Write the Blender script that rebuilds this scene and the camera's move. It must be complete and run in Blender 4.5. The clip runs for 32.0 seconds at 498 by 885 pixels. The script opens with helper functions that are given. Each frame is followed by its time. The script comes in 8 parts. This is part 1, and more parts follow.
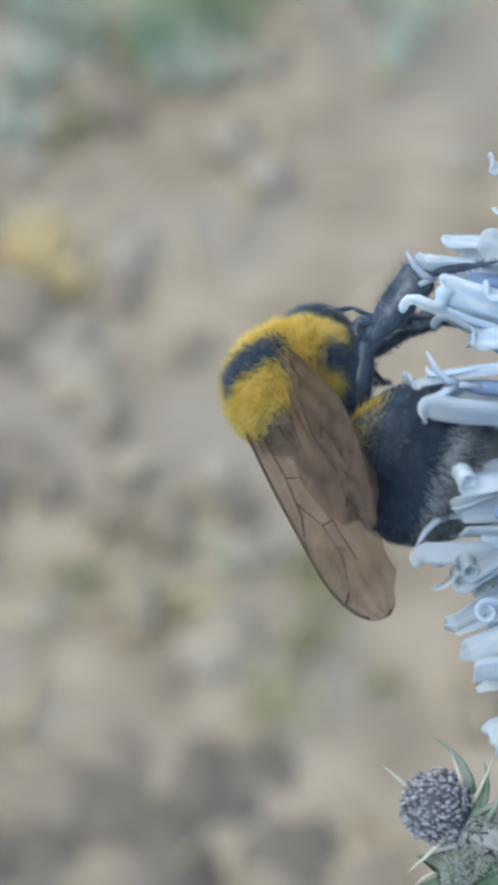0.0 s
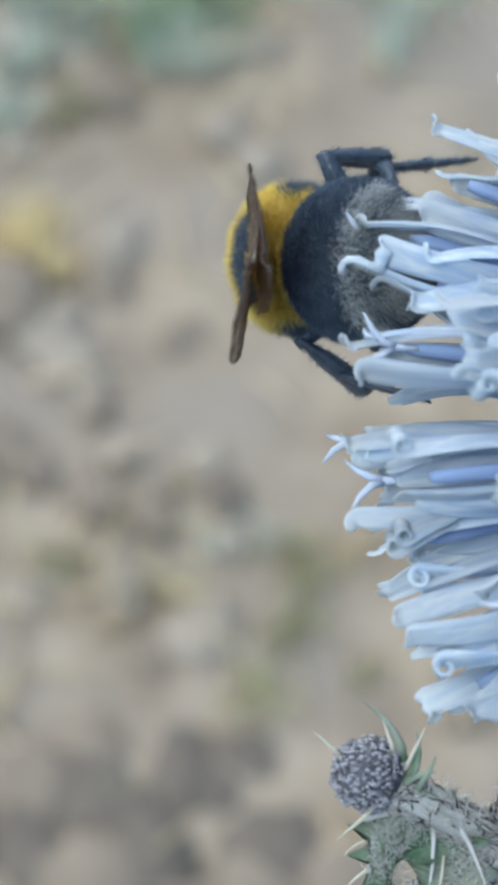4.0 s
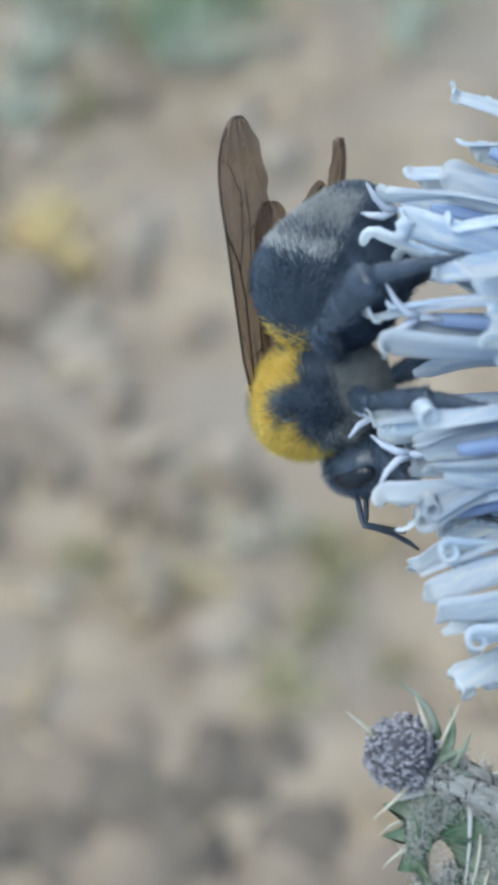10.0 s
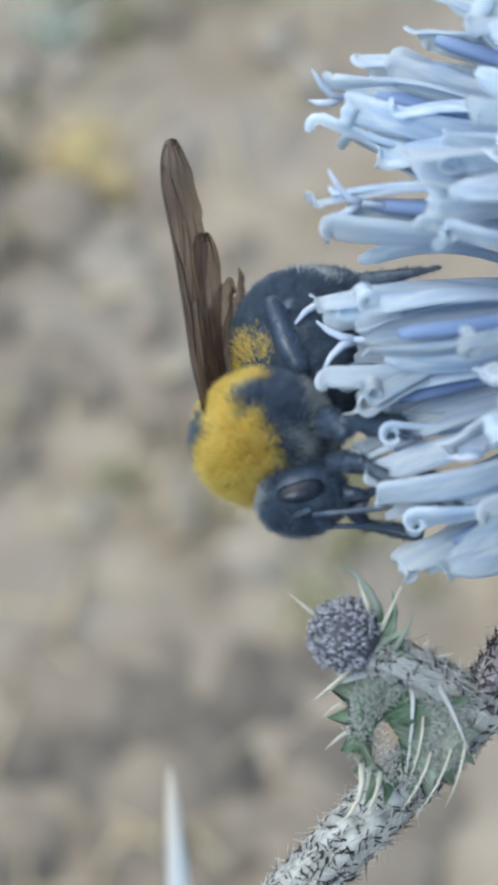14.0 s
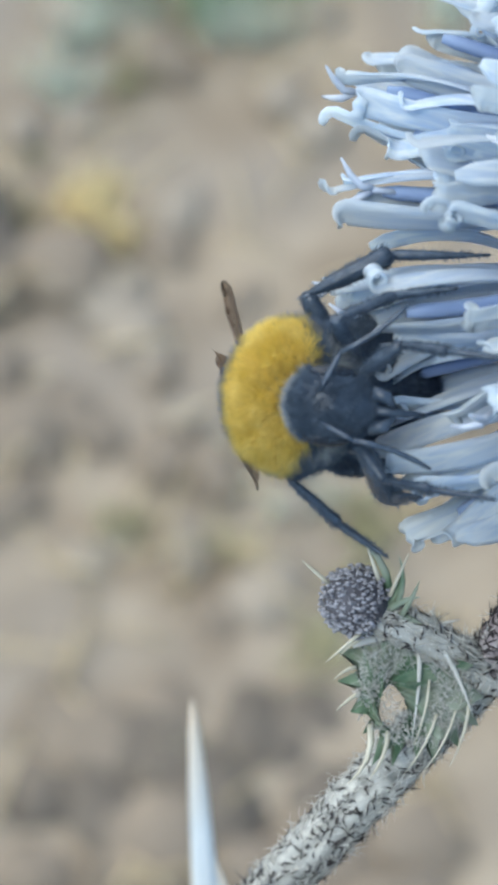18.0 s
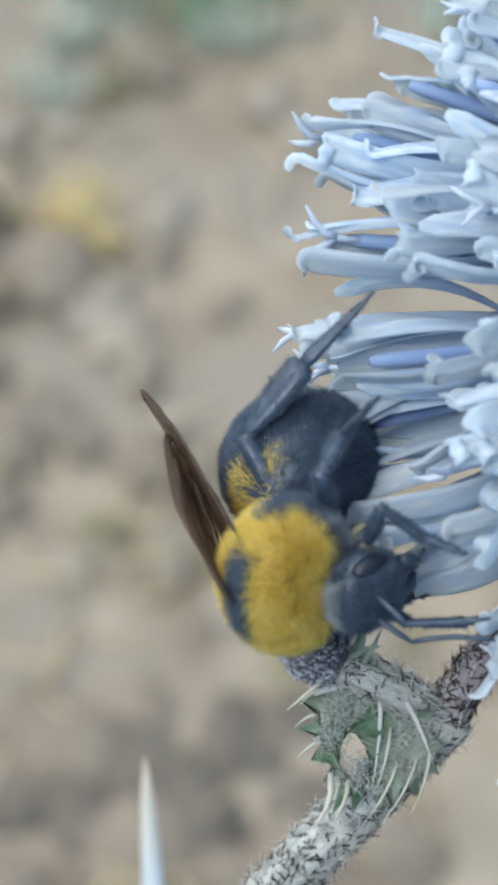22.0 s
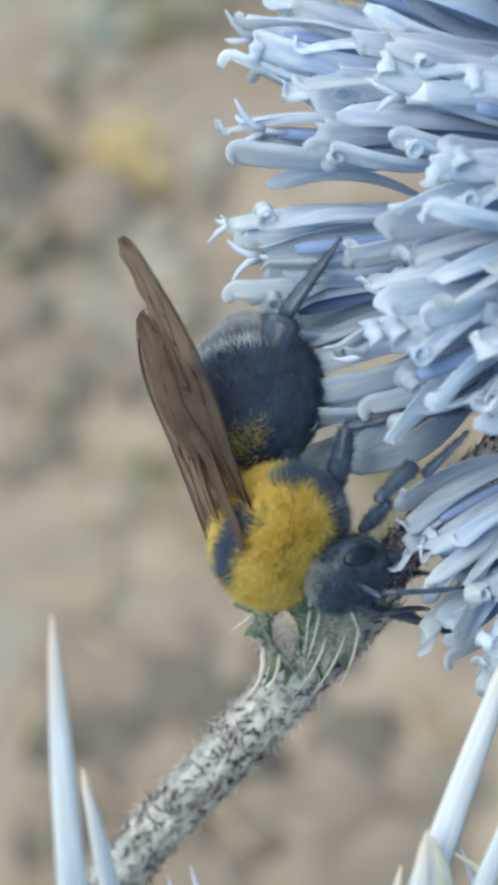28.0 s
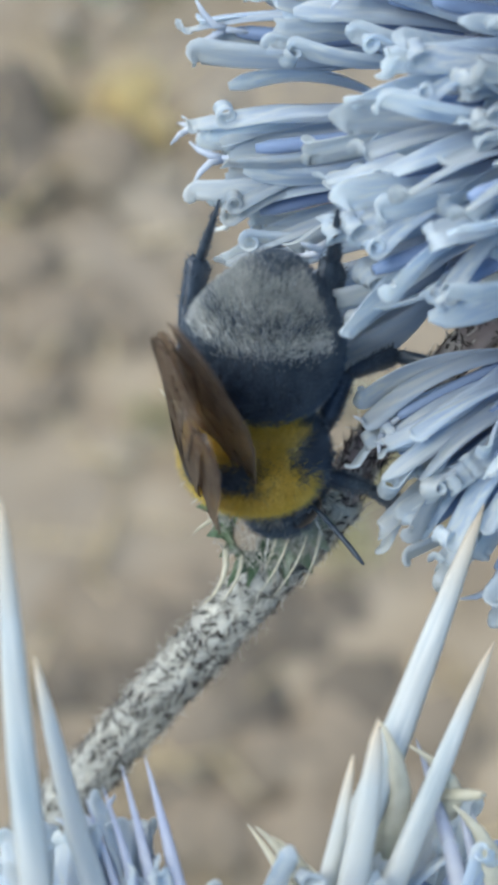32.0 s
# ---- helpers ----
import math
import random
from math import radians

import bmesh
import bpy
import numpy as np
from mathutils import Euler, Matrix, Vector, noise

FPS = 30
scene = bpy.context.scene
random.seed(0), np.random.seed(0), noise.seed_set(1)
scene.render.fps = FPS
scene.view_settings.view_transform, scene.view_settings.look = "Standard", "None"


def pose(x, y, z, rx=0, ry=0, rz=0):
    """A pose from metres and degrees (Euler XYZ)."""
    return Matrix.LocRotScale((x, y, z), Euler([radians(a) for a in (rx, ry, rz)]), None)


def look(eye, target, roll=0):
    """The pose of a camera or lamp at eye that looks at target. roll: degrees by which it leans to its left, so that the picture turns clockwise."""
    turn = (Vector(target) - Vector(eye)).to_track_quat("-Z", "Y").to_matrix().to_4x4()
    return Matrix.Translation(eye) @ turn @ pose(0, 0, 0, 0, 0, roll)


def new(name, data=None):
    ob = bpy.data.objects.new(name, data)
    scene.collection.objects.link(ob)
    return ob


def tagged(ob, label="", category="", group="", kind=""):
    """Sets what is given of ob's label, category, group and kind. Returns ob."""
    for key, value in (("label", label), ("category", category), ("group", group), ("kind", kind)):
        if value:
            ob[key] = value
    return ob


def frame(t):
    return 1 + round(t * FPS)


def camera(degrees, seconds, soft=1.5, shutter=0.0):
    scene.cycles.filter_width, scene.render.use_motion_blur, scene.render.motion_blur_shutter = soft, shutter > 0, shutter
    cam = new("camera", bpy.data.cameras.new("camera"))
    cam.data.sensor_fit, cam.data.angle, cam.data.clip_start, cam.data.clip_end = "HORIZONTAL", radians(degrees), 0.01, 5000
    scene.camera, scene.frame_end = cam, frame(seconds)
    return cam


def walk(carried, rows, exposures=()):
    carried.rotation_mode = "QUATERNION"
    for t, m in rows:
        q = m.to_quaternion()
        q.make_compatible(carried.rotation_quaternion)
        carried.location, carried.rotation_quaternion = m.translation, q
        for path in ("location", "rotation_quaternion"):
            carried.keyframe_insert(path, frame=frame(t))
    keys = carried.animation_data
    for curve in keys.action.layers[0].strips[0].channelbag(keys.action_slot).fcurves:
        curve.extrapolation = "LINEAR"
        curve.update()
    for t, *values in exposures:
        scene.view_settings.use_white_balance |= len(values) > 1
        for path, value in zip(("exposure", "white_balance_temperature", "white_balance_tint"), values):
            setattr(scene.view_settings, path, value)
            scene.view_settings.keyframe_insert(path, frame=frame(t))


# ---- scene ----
# ---- camera: a phone held close, its lens drawn in ----
cam = camera(11.0, 32.0, soft=4.3)
cam.data.dof.use_dof = True
cam.data.dof.focus_distance = 0.147
cam.data.dof.aperture_fstop = 76.0
PATH = [
    (0, pose(-0.01263, -0.06158, 0.57651, 29.935, -1.377, -1.264)), (0.5, pose(-0.01287, -0.06002, 0.57523, 29.541, -1.473, -1.167)),
    (1, pose(-0.01308, -0.05892, 0.57341, 29.232, -1.612, -0.906)), (1.5, pose(-0.01192, -0.05775, 0.57361, 29.143, -1.646, -0.706)),
    (2, pose(-0.01168, -0.05972, 0.5733, 29.336, -1.669, -0.79)), (2.5, pose(-0.01164, -0.05821, 0.575, 29.176, -1.737, -0.772)),
    (3, pose(-0.01258, -0.05953, 0.57431, 29.329, -1.965, -0.681)), (3.5, pose(-0.00842, -0.06257, 0.57423, 29.689, -1.837, -0.262)),
    (5.5, pose(-0.01163, -0.0609, 0.57396, 29.941, -1.7, -1.241)), (6, pose(-0.0113, -0.05997, 0.5734, 29.949, -1.433, -1.141)),
    (6.5, pose(-0.0126, -0.0595, 0.57429, 29.857, -1.17, -1.065)), (7, pose(-0.01138, -0.05987, 0.57256, 29.583, -0.634, -0.878)),
    (7.5, pose(-0.00937, -0.06084, 0.57114, 29.338, -0.164, -0.761)), (8, pose(-0.00889, -0.06016, 0.57238, 29.48, -0.366, -0.937)),
    (8.5, pose(-0.00853, -0.06108, 0.57203, 29.401, -0.565, -0.975)), (9, pose(-0.00945, -0.06107, 0.57198, 29.481, -0.821, -1.087)),
    (9.5, pose(-0.00798, -0.06289, 0.57135, 29.724, -0.855, -1.28)), (10, pose(-0.00892, -0.06232, 0.57186, 29.764, -0.686, -1.361)),
    (10.5, pose(-0.00666, -0.06201, 0.572, 29.227, -0.602, -1.111)), (11, pose(-0.00656, -0.06177, 0.57009, 28.774, -0.628, -1.029)),
    (11.5, pose(-0.00735, -0.05962, 0.57053, 28.33, -0.53, -1.042)), (12, pose(-0.0031, -0.06072, 0.57008, 28.172, -0.061, -0.808)),
    (12.5, pose(-0.00131, -0.06348, 0.5698, 28.193, 0.163, -0.927)), (13, pose(-0.0009, -0.06643, 0.56848, 28.257, 0.245, -1.061)),
    (13.5, pose(-0.00285, -0.06527, 0.57064, 28.24, 0.37, -0.635)), (15.5, pose(-0.00305, -0.06854, 0.57328, 28.576, 0.062, -0.54)),
    (16, pose(-0.00431, -0.07137, 0.57537, 28.96, -0.013, -0.497)), (16.5, pose(-0.00568, -0.07255, 0.57733, 29.242, -0.092, -0.452)),
    (17, pose(-0.00253, -0.07515, 0.57732, 29.726, 0.276, -0.36)), (17.5, pose(-0.0037, -0.07525, 0.57646, 29.791, 0.267, -0.317)),
    (18, pose(-0.00369, -0.07354, 0.57607, 29.742, 0.254, -0.294)), (18.5, pose(-0.00602, -0.06978, 0.57613, 29.73, 0.085, -0.374)),
    (19, pose(-0.00581, -0.06878, 0.57655, 30.046, -0.063, -0.31)), (19.5, pose(-0.00501, -0.07006, 0.57689, 30.131, -0.213, -0.347)),
    (20, pose(-0.00259, -0.07045, 0.57722, 30.027, -0.29, -0.286)), (20.5, pose(-0.00325, -0.06974, 0.57676, 29.735, -0.32, -0.226)),
    (21, pose(-0.00466, -0.06941, 0.57573, 29.553, -0.433, -0.02)), (21.5, pose(-0.00322, -0.06951, 0.57639, 29.544, -0.342, -0.03)),
    (22, pose(-0.00214, -0.07082, 0.57706, 29.664, -0.202, 0.053)), (22.5, pose(0.00075, -0.07404, 0.57787, 29.876, -0.064, 0.12)),
    (23, pose(0, -0.075, 0.5799, 30, -0.001, 0.002)), (23.5, pose(0.0008, -0.07748, 0.58013, 30.315, 0.105, 0.221)),
    (24, pose(0.00203, -0.07814, 0.58234, 30.515, 0.242, 0.229)), (24.5, pose(0.00309, -0.07754, 0.58301, 30.32, 0.303, 0.242)),
    (25, pose(0.00345, -0.07761, 0.58106, 30.069, 0.202, 0.438)), (25.5, pose(0.00251, -0.07575, 0.58073, 29.577, 0.366, 0.589)),
    (26, pose(0.00115, -0.0745, 0.57966, 29.238, 0.459, 0.679)), (26.5, pose(0.00404, -0.07935, 0.57886, 29.42, 0.73, 0.698)),
    (28.5, pose(0.00704, -0.07599, 0.58039, 28.252, 1.331, 0.986)), (29, pose(0.00892, -0.07541, 0.57933, 27.964, 1.455, 1.076)),
    (29.5, pose(0.01073, -0.07623, 0.5794, 27.831, 1.531, 1.165)), (30, pose(0.01194, -0.08095, 0.57879, 28.066, 1.632, 1.043)),
    (30.5, pose(0.01003, -0.08257, 0.58269, 28.081, 1.691, 0.958)), (31, pose(0.00971, -0.0829, 0.58083, 28.038, 1.777, 0.964)),
    (31.5, pose(0.00984, -0.08047, 0.58014, 27.944, 1.638, 0.933)), (32, pose(0.00952, -0.0804, 0.57843, 27.848, 1.575, 1.096)),
]
walk(cam, PATH, exposures=[(0.0, 0.93, 6110, 2), (2.0, 0.93, 5990, 2), (6.0, 0.93, 6090, 2), (8.0, 0.93, 5990, 2), (11.0, 0.93, 6160, 2), (13.0, 0.95, 6060, 3), (16.0, 0.97, 6260, 2), (18.0, 1.0, 6290, 2), (26.0, 0.99, 6390, 2), (29.0, 0.99, 6440, 2), (30.0, 1.0, 6430, 2), (31.0, 0.91, 6530, 2), (32.0, 0.91, 6570, 2)])

# ---- world and sun: soft open shade ----
world = bpy.data.worlds.new("sky")
scene.world = world
world.use_nodes = True
wn, wl = world.node_tree.nodes, world.node_tree.links
wn.clear()
w_out = wn.new("ShaderNodeOutputWorld")
w_bg = wn.new("ShaderNodeBackground")
w_sky = wn.new("ShaderNodeTexSky")
w_sky.sky_type = "NISHITA"
w_sky.sun_disc = False
w_sky.sun_elevation = radians(48)
w_sky.sun_rotation = radians(-35)
w_sky.dust_density = 2.0
w_bg.inputs["Strength"].default_value = 0.141
wl.new(w_sky.outputs[0], w_bg.inputs[0])
wl.new(w_bg.outputs[0], w_out.inputs[0])
sun = new("sun", bpy.data.lights.new("sun", "SUN"))
sun.data.energy = 1.08
sun.data.angle = radians(25)
sun.data.color = (1.0, 0.95, 0.88)
sun.matrix_world = look((-0.45, -0.4, 1.5), (0, 0, 0.45))

# The plants are laid out along the line of sight: u right, v up, w towards the viewer, in millimetres.
MM = 0.001
VIEW = pose(0, 0, 0.45, 30, 0, 0)
EYE_BACK = 150.0


def at_view(u, v, w):
    return VIEW @ Vector((u * MM, v * MM, w * MM))


# ---- materials ----
def mat(name, c1, c2, scale=900.0, rough=0.6, bump=0.0, spec=0.4, translucent=0.0, detail=4.0, island=0.0, objvar=0.0,
        big=None, bigscale=60.0, stripes=0.0, root=None, tip=None):
    m = bpy.data.materials.new(name)
    m.use_nodes = True
    nt = m.node_tree
    nd, ln = nt.nodes, nt.links
    bs = nd["Principled BSDF"]
    co = nd.new("ShaderNodeTexCoord")
    nz = nd.new("ShaderNodeTexNoise")
    nz.inputs["Scale"].default_value = scale
    nz.inputs["Detail"].default_value = detail
    src = co.outputs["Object"]
    if stripes:
        mp = nd.new("ShaderNodeMapping")
        mp.inputs["Scale"].default_value = (stripes, 1.0, 1.0)
        ln.new(src, mp.inputs[0])
        src = mp.outputs[0]
    ln.new(src, nz.inputs["Vector"])
    rp = nd.new("ShaderNodeValToRGB")
    rp.color_ramp.elements[0].position, rp.color_ramp.elements[1].position = 0.34, 0.66
    rp.color_ramp.elements[0].color = (*c1, 1)
    rp.color_ramp.elements[1].color = (*c2, 1)
    ln.new(nz.outputs["Fac"], rp.inputs[0])
    col = rp.outputs[0]
    if big:
        n2 = nd.new("ShaderNodeTexNoise")
        n2.inputs["Scale"].default_value = bigscale
        n2.inputs["Detail"].default_value = 2.0
        ln.new(co.outputs["Object"], n2.inputs["Vector"])
        r2 = nd.new("ShaderNodeValToRGB")
        r2.color_ramp.elements[0].position, r2.color_ramp.elements[1].position = 0.42, 0.62
        ln.new(n2.outputs["Fac"], r2.inputs[0])
        mx = nd.new("ShaderNodeMixRGB")
        mx.inputs["Color2"].default_value = (*big, 1)
        ln.new(r2.outputs[0], mx.inputs["Fac"])
        ln.new(col, mx.inputs["Color1"])
        col = mx.outputs[0]
    if root:
        sx = nd.new("ShaderNodeSeparateXYZ")
        ln.new(co.outputs["Object"], sx.inputs[0])
        mr0 = nd.new("ShaderNodeMapRange")
        mr0.inputs["From Min"].default_value, mr0.inputs["From Max"].default_value = 0.0070, 0.0005
        ln.new(sx.outputs["X"], mr0.inputs["Value"])
        mx0 = nd.new("ShaderNodeMixRGB")
        mx0.inputs["Color2"].default_value = (*root, 1)
        ln.new(mr0.outputs[0], mx0.inputs["Fac"])
        ln.new(col, mx0.inputs["Color1"])
        col = mx0.outputs[0]
    if tip:
        sx1 = nd.new("ShaderNodeSeparateXYZ")
        ln.new(co.outputs["Object"], sx1.inputs[0])
        mr1 = nd.new("ShaderNodeMapRange")
        mr1.inputs["From Min"].default_value, mr1.inputs["From Max"].default_value = 0.0078, 0.0112
        mr1.inputs["To Max"].default_value = 0.7
        ln.new(sx1.outputs["X"], mr1.inputs["Value"])
        mx1 = nd.new("ShaderNodeMixRGB")
        mx1.inputs["Color2"].default_value = (*tip, 1)
        ln.new(mr1.outputs[0], mx1.inputs["Fac"])
        ln.new(col, mx1.inputs["Color1"])
        col = mx1.outputs[0]
    if island or objvar:
        if island:
            g = nd.new("ShaderNodeNewGeometry")
            rnd = g.outputs["Random Per Island"]
        else:
            g = nd.new("ShaderNodeObjectInfo")
            rnd = g.outputs["Random"]
        amount = island or objvar
        mr = nd.new("ShaderNodeMapRange")
        mr.inputs["To Min"].default_value, mr.inputs["To Max"].default_value = 1 - amount, 1 + amount
        ln.new(rnd, mr.inputs["Value"])
        hs = nd.new("ShaderNodeHueSaturation")
        ln.new(mr.outputs[0], hs.inputs["Value"])
        ln.new(col, hs.inputs["Color"])
        col = hs.outputs[0]
    ln.new(col, bs.inputs["Base Color"])
    bs.inputs["Roughness"].default_value = rough
    bs.inputs["Specular IOR Level"].default_value = spec
    if bump:
        bp = nd.new("ShaderNodeBump")
        bp.inputs["Strength"].default_value = bump
        bp.inputs["Distance"].default_value = 0.0002
        ln.new(nz.outputs["Fac"], bp.inputs["Height"])
        ln.new(bp.outputs[0], bs.inputs["Normal"])
    if translucent:
        out = nd["Material Output"]
        tr = nd.new("ShaderNodeBsdfTranslucent")
        ln.new(col, tr.inputs["Color"])
        ms = nd.new("ShaderNodeMixShader")
        ms.inputs[0].default_value = translucent
        ln.new(bs.outputs[0], ms.inputs[1])
        ln.new(tr.outputs[0], ms.inputs[2])
        ln.new(ms.outputs[0], out.inputs["Surface"])
    return m


# Petal stripes: veins, plus shade in the creases between straps put into the colour.
M_PETAL = mat("petal", (0.585, 0.70, 0.84), (0.86, 0.91, 0.935), 2600, 0.7, 0.5, 0.15, 0.58, objvar=0.14, stripes=0.05, root=(0.53, 0.635, 0.785), tip=(0.87, 0.915, 0.935))
M_TUBE = mat("corolla", (0.26, 0.32, 0.46), (0.44, 0.51, 0.66), 500, 0.6, 0.15, 0.3, 0.2, objvar=0.15, stripes=0.1)
M_ANTHER = mat("anther", (0.13, 0.20, 0.40), (0.27, 0.36, 0.55), 900, 0.55, 0.2, 0.35, objvar=0.15, stripes=0.1)
M_STYLE = mat("style", (0.50, 0.58, 0.72), (0.68, 0.74, 0.83), 900, 0.5, 0.1, 0.4, 0.2, objvar=0.08)
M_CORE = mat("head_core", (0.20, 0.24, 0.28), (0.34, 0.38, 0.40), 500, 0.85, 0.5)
M_SPINE = mat("spine", (0.46, 0.54, 0.58), (0.80, 0.83, 0.82), 1900, 0.5, 0.2, 0.35, 0.15, stripes=0.04, big=(0.66, 0.69, 0.68), bigscale=120)
M_BRACT = mat("bract_blue", (0.50, 0.56, 0.75), (0.70, 0.74, 0.83), 300, 0.5, 0.15, 0.4, 0.2, stripes=0.1)


def point_towards_tip(m, colour):
    """Adds a dry colour that sets in over the last fifth of a spine's length."""
    nd, ln = m.node_tree.nodes, m.node_tree.links
    bs = nd["Principled BSDF"]
    src = bs.inputs["Base Color"].links[0].from_socket
    co, sp, mr, mx = nd.new("ShaderNodeTexCoord"), nd.new("ShaderNodeSeparateXYZ"), nd.new("ShaderNodeMapRange"), nd.new("ShaderNodeMixRGB")
    mr.inputs["From Min"].default_value, mr.inputs["From Max"].default_value = 0.82, 0.98
    mx.inputs["Color2"].default_value = (*colour, 1)
    ln.new(co.outputs["Generated"], sp.inputs[0])
    ln.new(sp.outputs["X"], mr.inputs["Value"])
    ln.new(mr.outputs[0], mx.inputs["Fac"])
    ln.new(src, mx.inputs["Color1"])
    ln.new(mx.outputs[0], bs.inputs["Base Color"])


point_towards_tip(M_SPINE, (0.73, 0.63, 0.49))
M_STEM = mat("stem_skin", (0.11, 0.115, 0.11), (0.64, 0.645, 0.60), 520, 0.85, 0.8, 0.2, big=(0.46, 0.47, 0.45), bigscale=300)
M_STALK = mat("stalk_skin", (0.15, 0.13, 0.14), (0.52, 0.50, 0.50), 700, 0.85, 0.8, 0.2, big=(0.30, 0.26, 0.28), bigscale=260)
M_WOOL = mat("wool", (0.68, 0.69, 0.66), (0.80, 0.80, 0.77), 900, 0.9, 0, 0.1, 0.3, island=0.15)
M_DARKHAIR = mat("dark_hair", (0.020, 0.018, 0.022), (0.05, 0.042, 0.045), 900, 0.5, 0, 0.4, island=0.3)
M_LEAF = mat("leaf", (0.07, 0.14, 0.085), (0.20, 0.29, 0.19), 600, 0.75, 0.7, 0.25, 0.15, big=(0.33, 0.38, 0.31), bigscale=330)
M_BUD = mat("bud", (0.22, 0.225, 0.255), (0.37, 0.375, 0.41), 900, 0.85, 0.4, 0.15, island=0.3)
M_BUD_DEEP = mat("bud_deep", (0.08, 0.08, 0.095), (0.14, 0.14, 0.16), 900, 0.8, 0.3, 0.2)
M_PRICKLE = mat("prickle", (0.62, 0.60, 0.48), (0.76, 0.74, 0.62), 700, 0.5, 0, 0.4, 0.2)

M_YELLOW = mat("yellow_fur", (0.83, 0.635, 0.125), (0.94, 0.775, 0.25), 700, 0.6, 0, 0.25, 0.35, island=0.14)
# Black fur: its blue lift paints sky reflection and haze into the base colour.
M_BLACK = mat("black_fur", (0.052, 0.080, 0.122), (0.108, 0.148, 0.205), 700, 0.6, 0, 0.25, island=0.2)
M_WHITE = mat("white_fur", (0.55, 0.60, 0.62), (0.72, 0.76, 0.77), 700, 0.6, 0, 0.25, 0.2, island=0.15)
M_GREY = mat("grey_fur", (0.31, 0.345, 0.355), (0.45, 0.48, 0.485), 700, 0.6, 0, 0.25, 0.15, island=0.2)
# The dark skin's colour carries the same painted sky blue and haze.
M_SKIN = mat("bee_skin", (0.030, 0.047, 0.074), (0.056, 0.081, 0.118), 1500, 0.38, 0.4, 0.5)
M_EYE = mat("bee_eye", (0.008, 0.012, 0.020), (0.016, 0.022, 0.034), 3000, 0.34, 0.2, 0.4)
M_VEIN = mat("wing_vein", (0.035, 0.022, 0.014), (0.06, 0.04, 0.026), 900, 0.4)


def wing_material():
    m = mat("wing_membrane", (0.085, 0.060, 0.046), (0.18, 0.132, 0.10), 520, 0.32, 0.35, 0.5)
    nd, ln = m.node_tree.nodes, m.node_tree.links
    tr = nd.new("ShaderNodeBsdfTransparent")
    tr.inputs[0].default_value = (0.66, 0.555, 0.465, 1)
    ms = nd.new("ShaderNodeMixShader")
    ms.inputs[0].default_value = 0.56
    ln.new(tr.outputs[0], ms.inputs[1])
    ln.new(nd["Principled BSDF"].outputs[0], ms.inputs[2])
    ln.new(ms.outputs[0], nd["Material Output"].inputs["Surface"])
    return m


M_WING = wing_material()

M_SOIL = mat("dry_soil", (0.234, 0.187, 0.134), (0.398, 0.333, 0.248), 40, 0.95, 0.6, 0.1, detail=8, big=(0.285, 0.248, 0.202), bigscale=14.0)
M_STONE_D = mat("dark_stone", (0.118, 0.099, 0.077), (0.180, 0.153, 0.120), 60, 0.9, 0.5)
M_STONE_L = mat("pale_stone", (0.30, 0.255, 0.197), (0.37, 0.32, 0.252), 60, 0.9, 0.5)
M_STONE_B = mat("brown_stone", (0.20, 0.162, 0.12), (0.29, 0.238, 0.178), 60, 0.9, 0.5)
M_STRAW = mat("straw", (0.46, 0.36, 0.21), (0.62, 0.51, 0.33), 120, 0.7, island=0.2)
M_GRASS = mat("grass_blade", (0.27, 0.39, 0.22), (0.40, 0.51, 0.33), 120, 0.65, translucent=0.2, island=0.25)
M_GREYGREEN = mat("grey_green_blade", (0.55, 0.62, 0.49), (0.69, 0.74, 0.62), 120, 0.7, translucent=0.2, island=0.2)
M_YELLOWISH = mat("yellow_bloom", (0.80, 0.66, 0.33), (0.88, 0.76, 0.44), 120, 0.6, translucent=0.2, island=0.15)
M_OLIVE = mat("olive_blade", (0.42, 0.40, 0.22), (0.54, 0.51, 0.31), 120, 0.7, translucent=0.2, island=0.2)


# ---- building helpers ----
def mesh(name, verts, faces, material, smooth=True):
    me = bpy.data.meshes.new(name)
    me.from_pydata([tuple(v) for v in verts], [], faces)
    me.materials.append(material)
    if smooth:
        me.polygons.foreach_set("use_smooth", [True] * len(me.polygons))
    me.update()
    return me


def part(name, data, parent, label="", m=None, kind=""):
    ob = new(name, data)
    ob.parent = parent
    if m is not None:
        ob.matrix_basis = m
    return tagged(ob, label=label, kind=kind)


def placed(o, plant):
    """The shift from a plant's foot to a point of the layout."""
    return Matrix.Translation((Vector(o) - Vector(plant["foot"])) * MM)


def thing(name, u, v, w, label, category, group="", kind=""):
    ob = new(name)
    ob.empty_display_size = 0.002
    ob.matrix_basis = VIEW @ Matrix.Translation((u * MM, v * MM, w * MM))
    return tagged(ob, label, category, group, kind)


